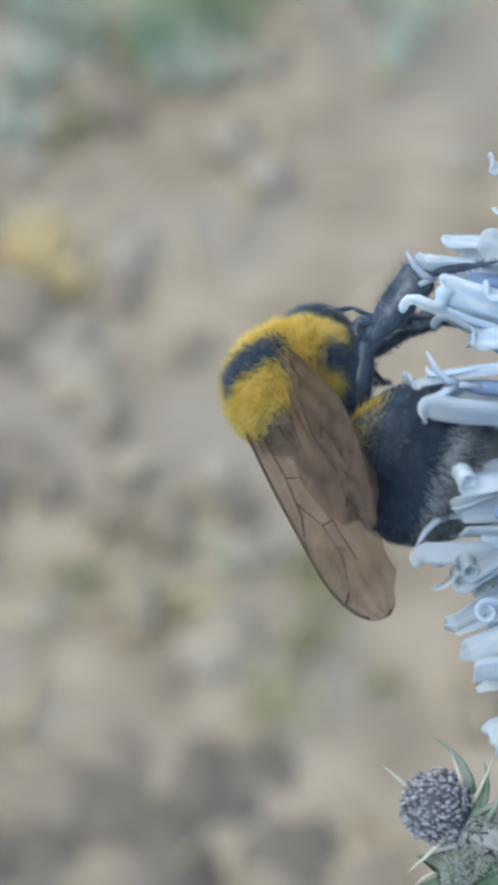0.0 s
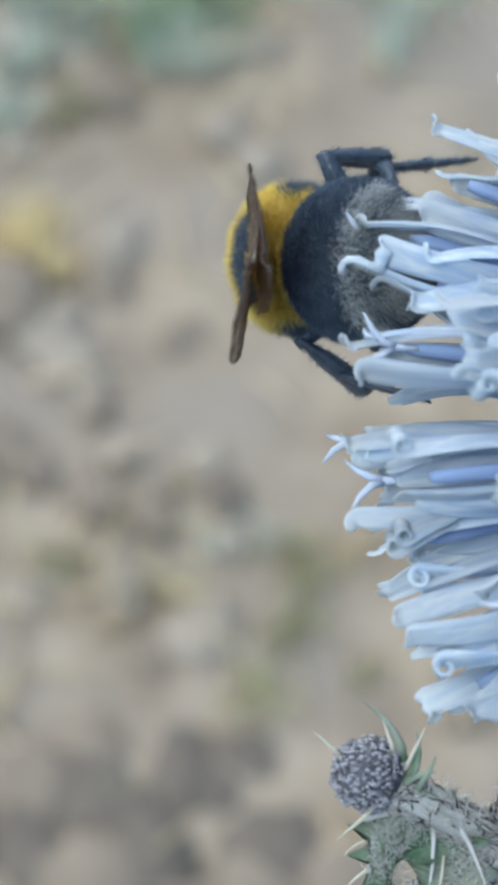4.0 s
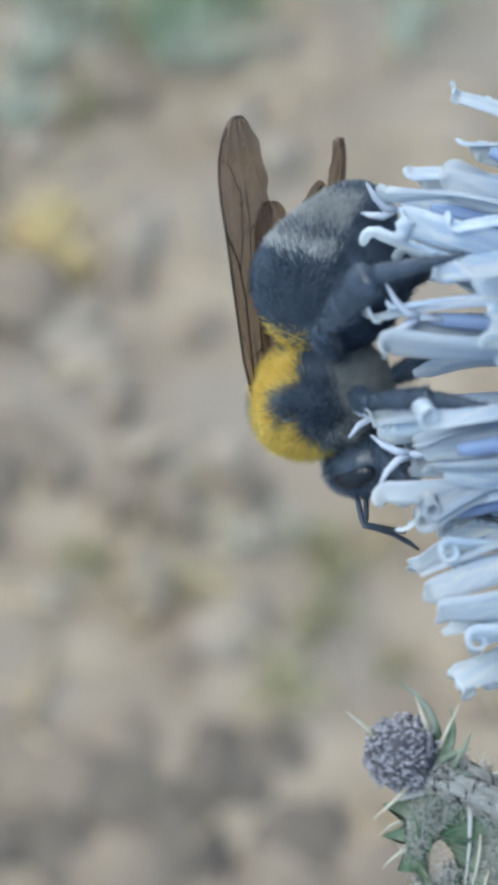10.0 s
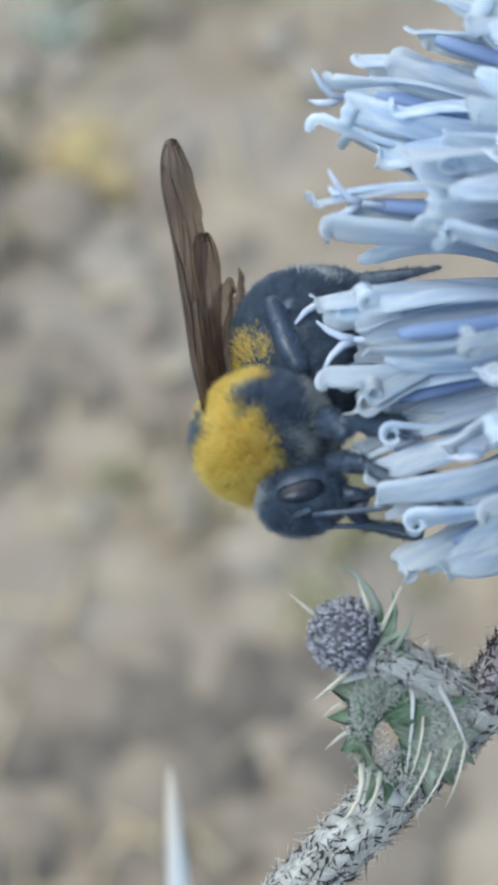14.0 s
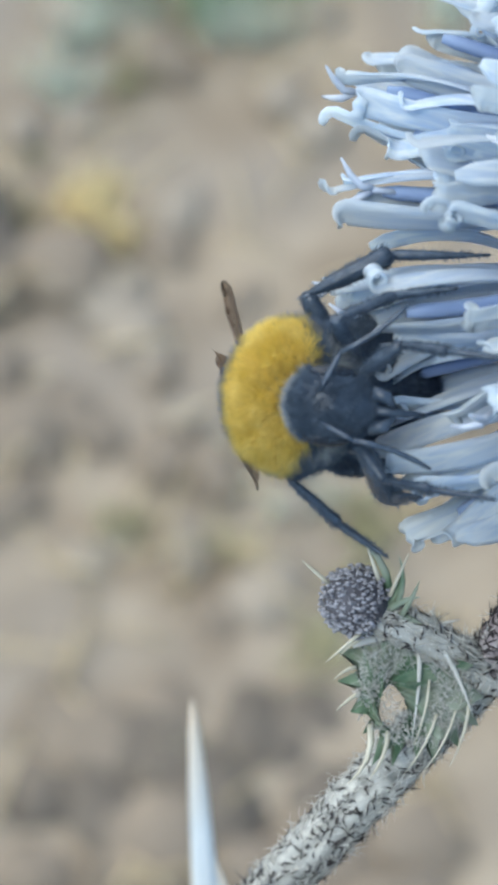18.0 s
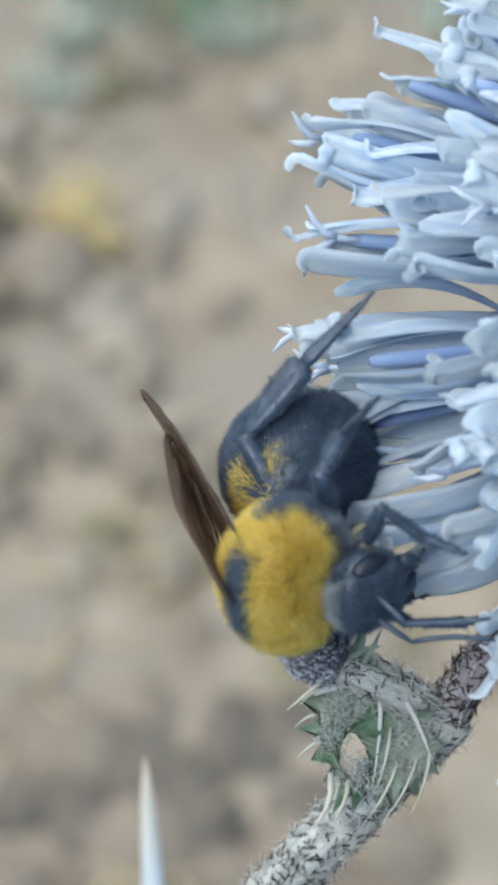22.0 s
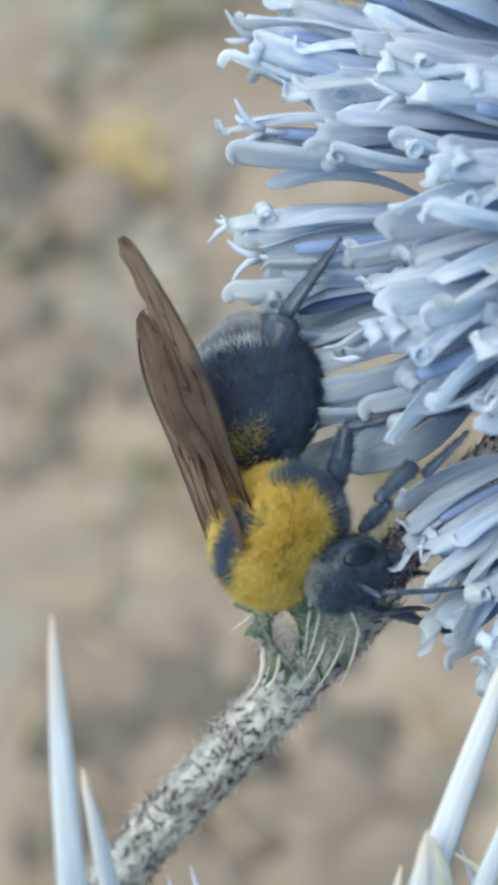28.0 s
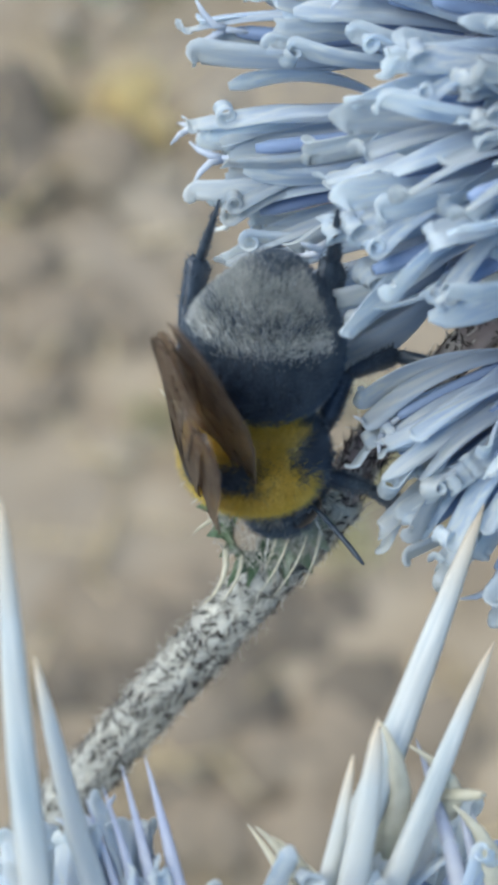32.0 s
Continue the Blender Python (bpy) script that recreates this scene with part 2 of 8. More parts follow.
def sweep(points, radii, sides=8, flat=1.0, up=(0.03, 0.05, 1.0), ridge=0.0):
    """A closed tube through the points, in millimetres; flat squeezes it along its second axis."""
    pts = [Vector(p) for p in points]
    verts, faces = [], []
    n_hint = Vector(up)
    count = len(pts)
    for i, p in enumerate(pts):
        t = (pts[min(i + 1, count - 1)] - pts[max(i - 1, 0)]).normalized()
        a = n_hint - t * n_hint.dot(t)
        if a.length < 1e-4:
            a = t.orthogonal()
        a.normalize()
        n_hint = a
        b = t.cross(a)
        for k in range(sides):
            an = 2 * math.pi * k / sides
            r = radii[i] * (1 + ridge * math.cos(an * 7))
            verts.append((p + (b * math.cos(an) + a * math.sin(an) * flat) * r) * MM)
    for i in range(count - 1):
        for k in range(sides):
            j = (k + 1) % sides
            faces.append((i * sides + k, i * sides + j, (i + 1) * sides + j, (i + 1) * sides + k))
    faces.append(tuple(reversed(range(sides))))
    faces.append(tuple((count - 1) * sides + k for k in range(sides)))
    return verts, faces


def merge(*pieces):
    verts, faces = [], []
    for v, f in pieces:
        o = len(verts)
        verts.extend(v)
        faces.extend(tuple(i + o for i in q) for q in f)
    return verts, faces


def ellipsoid(rx, ry, rz, c=(0, 0, 0), rings=18, segs=24, shape=None):
    verts, faces = [], []
    for i in range(rings + 1):
        th = math.pi * i / rings
        for k in range(segs):
            ph = 2 * math.pi * k / segs
            d = Vector((math.cos(th), math.sin(th) * math.cos(ph), math.sin(th) * math.sin(ph)))
            p = Vector((d.x * rx, d.y * ry, d.z * rz))
            if shape:
                p = shape(d, p)
            verts.append((p + Vector(c)) * MM)
    for i in range(rings):
        for k in range(segs):
            j = (k + 1) % segs
            faces.append((i * segs + k, i * segs + j, (i + 1) * segs + j, (i + 1) * segs + k))
    return verts, faces


def hairs(bases, ways, lengths, width, seed, bend=0.25, droop=(0, 0, 0)):
    """Tapered three-sided hairs as one mesh's vertices and faces, in millimetres."""
    rng = np.random.default_rng(seed)
    n = len(bases)
    ways = ways / np.linalg.norm(ways, axis=1)[:, None]
    side = np.cross(ways, rng.normal(size=(n, 3)))
    side /= np.linalg.norm(side, axis=1)[:, None]
    other = np.cross(ways, side)
    curl = side * rng.normal(0, bend, (n, 1)) + other * rng.normal(0, bend, (n, 1)) + np.array(droop)
    wd = width * rng.uniform(0.7, 1.3, (n, 1))
    L = lengths[:, None]
    mid = bases + ways * L * 0.55 + curl * L * 0.18
    tip = bases + ways * L + curl * L * 0.6
    v = np.empty((n, 7, 3))
    v[:, 0], v[:, 1], v[:, 2] = bases + side * wd, bases - side * wd * 0.5 + other * wd * 0.87, bases - side * wd * 0.5 - other * wd * 0.87
    v[:, 3], v[:, 4], v[:, 5] = mid + side * wd * 0.7, mid - side * wd * 0.35 + other * wd * 0.6, mid - side * wd * 0.35 - other * wd * 0.6
    v[:, 6] = tip
    faces = []
    for i in range(n):
        o = 7 * i
        for a, b in ((0, 1), (1, 2), (2, 0)):
            faces.append((o + a, o + b, o + b + 3, o + a + 3))
            faces.append((o + a + 3, o + b + 3, o + 6))
    return (v.reshape(-1, 3) * MM).tolist(), faces


# ---- ground ----
def build_ground():
    steps = [0.0]
    d = 0.022
    while steps[-1] < 400:
        steps.append(steps[-1] + d)
        if steps[-1] > 0.9:
            d *= 1.16
    line = [-s for s in reversed(steps[1:])] + steps
    verts, faces = [], []
    n = len(line)
    for y in line:
        for x in line:
            yy = y + 0.25
            near = max(0.0, 1 - max(abs(x), abs(y)) / 3.0)
            z = 0.010 * near * noise.noise(Vector((x * 9, yy * 9, 0))) + 0.005 * near * noise.noise(Vector((x * 26, yy * 26, 3)))
            verts.append((x, yy, z))
    for j in range(n - 1):
        for i in range(n - 1):
            faces.append((j * n + i, j * n + i + 1, (j + 1) * n + i + 1, (j + 1) * n + i))
    tagged(new("ground", mesh("ground", verts, faces, M_SOIL)), "dry bare tan soil with scattered litter", "ground", kind="structure")


build_ground()


def on_ground(x, y):
    """The place on the ground on the line from the middle eye point; x and y are the tangents right and up of the axis."""
    eye = at_view(0, 0, EYE_BACK)
    way = VIEW.to_3x3() @ Vector((x, y, -1.0))
    return eye + way * (-eye.z / way.z)


def stone(px, py, size, material, label, seed, flat=0.5):
    rng = random.Random(seed)
    off = Vector((rng.random() * 50, rng.random() * 50, 0))

    def rough(d, p):
        return p * (1 + 0.28 * noise.noise(d * 1.6 + off) + 0.10 * noise.noise(d * 4.5 + off))

    p = on_ground(px, py)
    ob = new("stone", mesh("stone", *ellipsoid(size, size * rng.uniform(0.65, 1.0), size * flat, rings=10, segs=14, shape=rough), material))
    ob.matrix_basis = Matrix.Translation((p.x, p.y, size * flat * MM * 0.35)) @ pose(0, 0, 0, 0, 0, rng.uniform(0, 360))
    tagged(ob, label, "stone", "stones on the soil")


def tuft(px, py, size, count, material, label, seed, name="grass_tuft", category="grass", lean=0.8, thick=1.0):
    rng = random.Random(seed)
    pieces = []
    for _ in range(count):
        a, tilt = rng.uniform(0, 2 * math.pi), rng.uniform(0.15, lean)
        L = size * rng.uniform(0.55, 1.15)
        r0 = size * 0.28 * math.sqrt(rng.random())
        b0 = rng.uniform(0, 2 * math.pi)
        base = Vector((math.cos(b0) * r0, math.sin(b0) * r0, -1))
        d = Vector((math.cos(a) * tilt, math.sin(a) * tilt, 1)).normalized()
        bow = Vector((math.cos(a), math.sin(a), -0.5)) * L * 0.22
        pts = [base + d * L * s + bow * s * s for s in (0, 0.35, 0.7, 1.0)]
        wd = thick * size * 0.035
        pieces.append(sweep(pts, (wd, wd * 1.15, wd * 0.8, wd * 0.1), 4, 0.3))
    p = on_ground(px, py)
    ob = new(name, mesh(name, *merge(*pieces), material))
    ob.matrix_basis = Matrix.Translation((p.x, p.y, 0))
    tagged(ob, label, category, "plants on the soil", "stuff")


def litter():
    """Short straws and crumbs spread over the soil."""
    rng = random.Random(5)
    pieces = []
    for _ in range(1500):
        x, y = rng.uniform(-0.4, 0.4), rng.uniform(-0.2, 0.75)
        a, L = rng.uniform(0, math.pi), rng.uniform(8, 28)
        z = rng.uniform(4, 10)
        d = Vector((math.cos(a), math.sin(a), rng.uniform(-0.15, 0.15))) * L
        c = Vector((x / MM, y / MM, z))
        pieces.append(sweep([c - d * 0.5, c + Vector((0, 0, rng.uniform(0, 3))), c + d * 0.5], (0.6, 0.7, 0.45), 4))
    tagged(new("straw_litter", mesh("straw_litter", *merge(*pieces), M_STRAW)), "short dry straws strewn over soil", "straw", kind="stuff")


litter()


# ---- the thistle's florets ----
def strap(length, spread, curl, radius, width, droop, seed, start=0.0, twist=0.0, wave=0.0, body=13):
    """One corolla lobe: a soft channelled strap that leaves the tube, bows outwards, twists a little and rolls up or ends blunt. x along the floret, z away from it."""
    rng = random.Random(seed)
    pts = []
    side, lift, ripple = rng.uniform(-1.5, 1.5), rng.random(), rng.uniform(2.0, 5.0)
    for i in range(body):
        s = i / (body - 1)
        y = side * s * s + wave * math.sin(math.pi * s) + 0.10 * math.sin(ripple * s + lift * 6)
        z = 0.30 + spread * (s ** 0.8) * (1 - droop * s * s) + 0.7 * math.sin(math.pi * s) * (0.3 + lift)
        pts.append(Vector((start + length * s, y, z)))
    rolled = 0
    if curl:
        a0 = math.atan2(pts[-1].z - pts[-2].z, pts[-1].x - pts[-2].x)
        c = pts[-1] + Vector((-math.sin(a0), 0, math.cos(a0))) * radius
        rolled = max(5, int(curl / 26))
        drift = rng.uniform(-0.5, 0.5)
        for i in range(1, rolled + 1):
            f = i / rolled
            a = a0 - math.pi / 2 + math.radians(curl) * f
            rr = radius * (1 - 0.22 * f)
            pts.append(Vector((c.x + math.cos(a) * rr, pts[body - 1].y + drift * f, c.z + math.sin(a) * rr)))
    n = len(pts)
    verts, faces = [], []
    for i, p in enumerate(pts):
        t = (pts[min(i + 1, n - 1)] - pts[max(i - 1, 0)]).normalized()
        nrm = Vector((-t.z, 0, t.x)).normalized()
        across = nrm.cross(t)
        s = i / (n - 1)
        turn = twist * min(1.0, i / (body - 1)) ** 1.5
        across, nrm = across * math.cos(turn) + nrm * math.sin(turn), nrm * math.cos(turn) - across * math.sin(turn)
        wd = width * (0.42 + 0.70 * math.sin(math.pi * min(1.0, 0.05 + s * 0.80)) ** 0.7)
        wd *= math.sqrt(max(0.16, 1 - max(0.0, (s - 0.90) / 0.11) ** 2))
        wd *= (1 + 0.05 * math.sin(9 * s + lift * 5)) * (1 - (0.42 if curl > 250 else 0.12) * max(0.0, (s - 0.5) / 0.5))
        th = 0.028
        for sy, dz in ((-0.5, 0.05), (-0.27, -0.07), (0.0, 0.03), (0.27, -0.07), (0.5, 0.05)):
            verts.append((p + across * (sy * wd) + nrm * (-dz * wd * 1.3 + th)) * MM)
        for sy, dz in ((0.5, 0.05), (0.27, -0.07), (0.0, 0.03), (-0.27, -0.07), (-0.5, 0.05)):
            verts.append((p + across * (sy * wd) + nrm * (-dz * wd * 1.3 - th)) * MM)
    m = 10
    for i in range(n - 1):
        for k in range(m):
            j = (k + 1) % m
            faces.append((i * m + k, i * m + j, (i + 1) * m + j, (i + 1) * m + k))
    faces.append(tuple(reversed(range(m))))
    faces.append(tuple(range((n - 1) * m, n * m)))
    return verts, faces


def petal_kinds(count):
    """Lobes of many habits: two in five roll up to a ring, two end in a short hook, the rest end flat."""
    rng = random.Random(77)
    kinds = []
    for i in range(count):
        curl = (rng.uniform(290, 400), rng.uniform(60, 150), 0, rng.uniform(300, 380), rng.uniform(90, 190))[i % 5]
        kinds.append(mesh("petal", *strap(rng.uniform(8.6, 11.6), rng.uniform(0.9, 2.5), curl, rng.uniform(0.34, 0.52), rng.uniform(1.05, 1.6), rng.uniform(0.3, 0.9), i,
                                          twist=rng.uniform(-0.35, 0.35) if curl > 250 else rng.uniform(-1.0, 1.0), wave=rng.uniform(-0.6, 0.6)), M_PETAL))
    return kinds


PETALS = petal_kinds(30)


def floret_tube():
    return sweep([(0, 0, 0), (3, 0, 0), (6, 0, 0), (8.4, 0, 0), (9.6, 0, 0)], (0.32, 0.38, 0.45, 0.58, 0.62), 8)


def anther_tube(bow=0.2):
    return sweep([(8.2, 0, 0), (11, 0, bow * 0.5), (14, 0, bow), (16.4, 0, bow * 0.7), (17.2, 0, bow * 0.6)], (0.34, 0.38, 0.42, 0.40, 0.26), 7)


def style_fork(seed, long=1.0):
    rng = random.Random(seed)
    s = Vector((16.5, 0, 0.1))
    e = s + Vector((2.6 * long, rng.uniform(-0.3, 0.3), rng.uniform(-0.3, 0.3)))
    stalk = sweep([s, (s + e) * 0.5, e], (0.16, 0.17, 0.20), 7)
    arms = []
    for sg in (1, -1):
        pts = [e + Vector((1.7 * f, sg * (0.1 + 1.25 * f * f), sg * 0.5 * f + 0.25 * math.sin(4 * f))) for f in (0, 0.35, 0.7, 1.0)]
        arms.append(sweep(pts, (0.19, 0.21, 0.17, 0.06), 7))
    return merge(stalk, *arms)


TUBE_MESH = mesh("floret", *floret_tube(), M_TUBE)
ANTHER_MESHES = [mesh("anther_tube", *anther_tube(b), M_ANTHER) for b in (0.1, 0.35, -0.2)]
STYLE_MESHES = [mesh("style", *style_fork(i, lg), M_STYLE) for i, lg in enumerate((0.9, 0.5, 1.1, 0.7))]


def turned(verts, a, x0=0.0):
    c, s = math.cos(a), math.sin(a)
    return [(v[0] + x0, v[1] * c - v[2] * s, v[1] * s + v[2] * c) for v in verts]


def whole_floret(seed):
    """A floret in one mesh, for the side of a head that stays turned away."""
    rng = random.Random(seed)
    pieces = [floret_tube()]
    for k in range(5):
        L, sp = rng.uniform(8.8, 10.8), rng.uniform(1.3, 2.6)
        v, f = strap(L, sp, rng.choice((0, 300, 330)), 0.40, rng.uniform(1.0, 1.3), 0.3, seed * 9 + k, twist=rng.uniform(-0.8, 0.8), body=9)
        pieces.append((turned(v, k * 1.2566 + rng.uniform(-0.2, 0.2), 8.6 * MM), f))
    return merge(*pieces)


WHOLE = [mesh("floret", *whole_floret(40 + i), M_PETAL) for i in range(5)]


def floret(plant, c, way, reach, roll, seed, full=True):
    """A floret on a head round c: it stands along way, and its lobes end reach millimetres from the centre."""
    rng = random.Random(seed)
    q = Vector(way).to_track_quat("X", "Z").to_matrix().to_4x4()
    size = min(1.1, max(0.72, (reach - 6.0) / 19.5))
    m = placed(c, plant) @ q @ Matrix.Translation(((reach - 19.5 * size) * MM, 0, 0)) @ pose(0, 0, 0, roll) @ Matrix.Scale(size, 4)
    if not full:
        part("floret", rng.choice(WHOLE), plant, m=m)
        return
    fl = part("floret", TUBE_MESH, plant, m=m)
    for k in range(5):
        b = rng.uniform(-7, 5)
        part("petal", rng.choice(PETALS), fl, m=pose(8.6 * MM, 0, 0, k * 72 + rng.uniform(-24, 24)) @ pose(0, 0, 0, rng.uniform(-20, 20), b, rng.uniform(-7, 7)))
    part("anther_tube", rng.choice(ANTHER_MESHES), fl, "dark blue anther tube")
    if rng.random() < 0.16 or seed in (101, 103, 109):
        part("style", rng.choice(STYLE_MESHES), fl, "white forked style", m=pose(0, 0, 0, rng.uniform(0, 360)))


def sphere_ways(n, rng):
    ways = []
    for i in range(n):
        z = 1 - 2 * (i + 0.5) / n
        a = i * 2.399963
        r = math.sqrt(1 - z * z)
        ways.append((Vector((r * math.cos(a), r * math.sin(a), z)) + Vector((rng.uniform(-1, 1), rng.uniform(-1, 1), rng.uniform(-1, 1))) * 0.05).normalized())
    return ways


# ---- stems ----
def catmull(points, n):
    pts = [Vector(p) for p in points]
    pts = [pts[0] * 2 - pts[1]] + pts + [pts[-1] * 2 - pts[-2]]
    out = []
    for i in range(1, len(pts) - 2):
        a, b, c, d = pts[i - 1:i + 3]
        for k in range(n):
            t = k / n
            out.append(0.5 * (2 * b + (c - a) * t + (2 * a - 5 * b + 4 * c - d) * t * t + (3 * b - a - 3 * c + d) * t ** 3))
    out.append(pts[-2])
    return out


def to_ground(p):
    """The point of the ground straight under a point of the layout, in its millimetres."""
    q = VIEW @ (Vector(p) * MM)
    return (VIEW.inverted() @ Vector((q.x, q.y, 0.0))) / MM


def stem_path(top, way, bow):
    """From the soil up to top, which it reaches along way, having bent out of the upright by the factor bow at each step."""
    down = (to_ground(Vector(top)) - Vector(top)).normalized()
    p, d, pts = Vector(top), -Vector(way).normalized(), []
    while (VIEW @ (p * MM)).z > 0.0:
        pts.append(p.copy())
        p = p + d * 3.0
        d = (d + down * bow).normalized()
    pts.append(p)
    return list(reversed(pts))


def furred(plant, name, path, radii, label, seed, wool, dark, span=(0.0, 1.0), skin_material=None):
    """A stalk with cobweb wool and black bristles over a span of it."""
    local = [p - path[0] for p in path]
    ob = part(name, mesh(name, *sweep(local, radii, 42, ridge=0.06), skin_material or M_STEM), plant, label, m=placed(path[0], plant))
    rng = np.random.default_rng(seed)
    P = np.array([tuple(p) for p in local])

    def skin(n, lo, hi):
        f = rng.uniform(lo, hi, n) * (len(P) - 1.001)
        i = f.astype(int)
        fr = (f - i)[:, None]
        p = P[i] * (1 - fr) + P[i + 1] * fr
        t = P[i + 1] - P[i]
        t /= np.linalg.norm(t, axis=1)[:, None]
        out = np.cross(t, rng.normal(size=(n, 3)))
        out /= np.linalg.norm(out, axis=1)[:, None]
        rad = np.array(radii)[i][:, None]
        return p + out * rad * 1.03, out, t

    b, o, t = skin(wool, *span)
    part("wool", mesh("wool", *hairs(b, o * 0.18 + t * rng.choice((-1, 1), (wool, 1)) + rng.normal(0, 0.3, (wool, 3)), rng.uniform(0.5, 1.4, wool), 0.04, seed, 0.5), M_WOOL), ob, "white cobweb wool", kind="stuff")
    b, o, t = skin(dark, *span)
    part("bristle_coat", mesh("bristle_coat", *hairs(b, o * 0.05 + t * rng.uniform(-0.6, 1.0, (dark, 1)) + np.cross(o, t) * rng.normal(0, 0.5, (dark, 1)), rng.uniform(0.4, 0.95, dark), 0.07, seed + 1, 0.7), M_DARKHAIR), ob, "short curled black bristles", kind="stuff")
    return ob


def needle(p0, p1, r, bow, sides=6):
    a, b = Vector(p0), Vector(p1)
    pts = [a + (b - a) * s + Vector(bow) * (4 * s * (1 - s)) for s in (0, 0.25, 0.5, 0.75, 0.92, 1.0)]
    return sweep(pts, (r, r * 0.95, r * 0.75, r * 0.45, r * 0.2, r * 0.04), sides, 0.8)


def side_bud(plant):
    c = Vector((2.15, -10.4, -1.6))
    ob = part("bud", mesh("bud", *ellipsoid(1.85, 1.85, 1.85, rings=14, segs=18), M_BUD_DEEP), plant, "small round grey-purple bud", m=placed(c, plant))
    rng = random.Random(8)
    pieces = []
    for i, way in enumerate(sphere_ways(900, rng)):
        if way.x > 0.62 and way.y < 0:
            continue
        s = rng.uniform(0.07, 0.125)
        pieces.append(ellipsoid(s * rng.uniform(0.8, 1.8), s, s * rng.uniform(0.8, 1.8), (way + Vector((rng.uniform(-1, 1), rng.uniform(-1, 1), rng.uniform(-1, 1))) * 0.09) * (1.84 + rng.uniform(0, 0.16)), 4, 6))
    part("scale_cover", mesh("scale_cover", *merge(*pieces), M_BUD), ob, "tight beady grey-violet scales", kind="stuff")
    for a, L, z in ((0.2, 3.2, 0.6), (0.9, 2.6, 1.0), (-0.5, 2.7, 1.0), (1.5, 3.4, 0.2), (-1.2, 2.4, 0.4), (2.1, 2.4, 0.9)):
        root = Vector((1.5, -0.9, -0.3))
        d = Vector((math.cos(a + 1.0), math.sin(a + 1.0), z * 0.5)).normalized()
        part("bract", mesh("bract", *needle(root, root + d * L, 0.34, d.orthogonal() * 0.25), M_LEAF), ob, "narrow green bract")
    for p0, p1, r, bow in (((1.9, 0.5, 0.4), (-0.4, 4.0, 0.9), 0.46, (0.5, 0.25, 0.2)), ((2.3, -0.2, 0.5), (2.4, 2.7, 0.9), 0.34, (0.3, 0, 0.2)), ((2.6, -0.8, 0.5), (3.6, 1.2, 0.8), 0.32, (0.1, 0.1, 0.2))):
        part("bract", mesh("bract", *needle(p0, p1, r * 0.55, bow, 8), M_LEAF), ob, "narrow green bract")
    for p0, p1 in (((-1.5, 1.0, 0.4), (-3.1, 2.4, 0.8)), ((1.3, 1.2, 0.8), (0.6, 3.2, 1.2)), ((1.9, 0.3, 0.6), (3.0, 2.8, 1.0)), ((0.2, -1.8, 0.8), (-1.8, -3.4, 1.2))):
        part("spine", mesh("spine", *needle(p0, p1, 0.13, (0, 0, 0.15)), M_PRICKLE), ob, "pale thin spine")
    path = catmull([c + Vector(p) for p in ((1.0, -0.8, -0.3), (3.2, -1.7, -1.0), (5.2, -2.9, -2.0), (7.2, -4.2, -3.0))], 6)
    furred(plant, "bud_stalk", path, [1.0 + 0.25 * i / len(path) for i in range(len(path))], "woolly grey side stalk", 44, 650, 190)


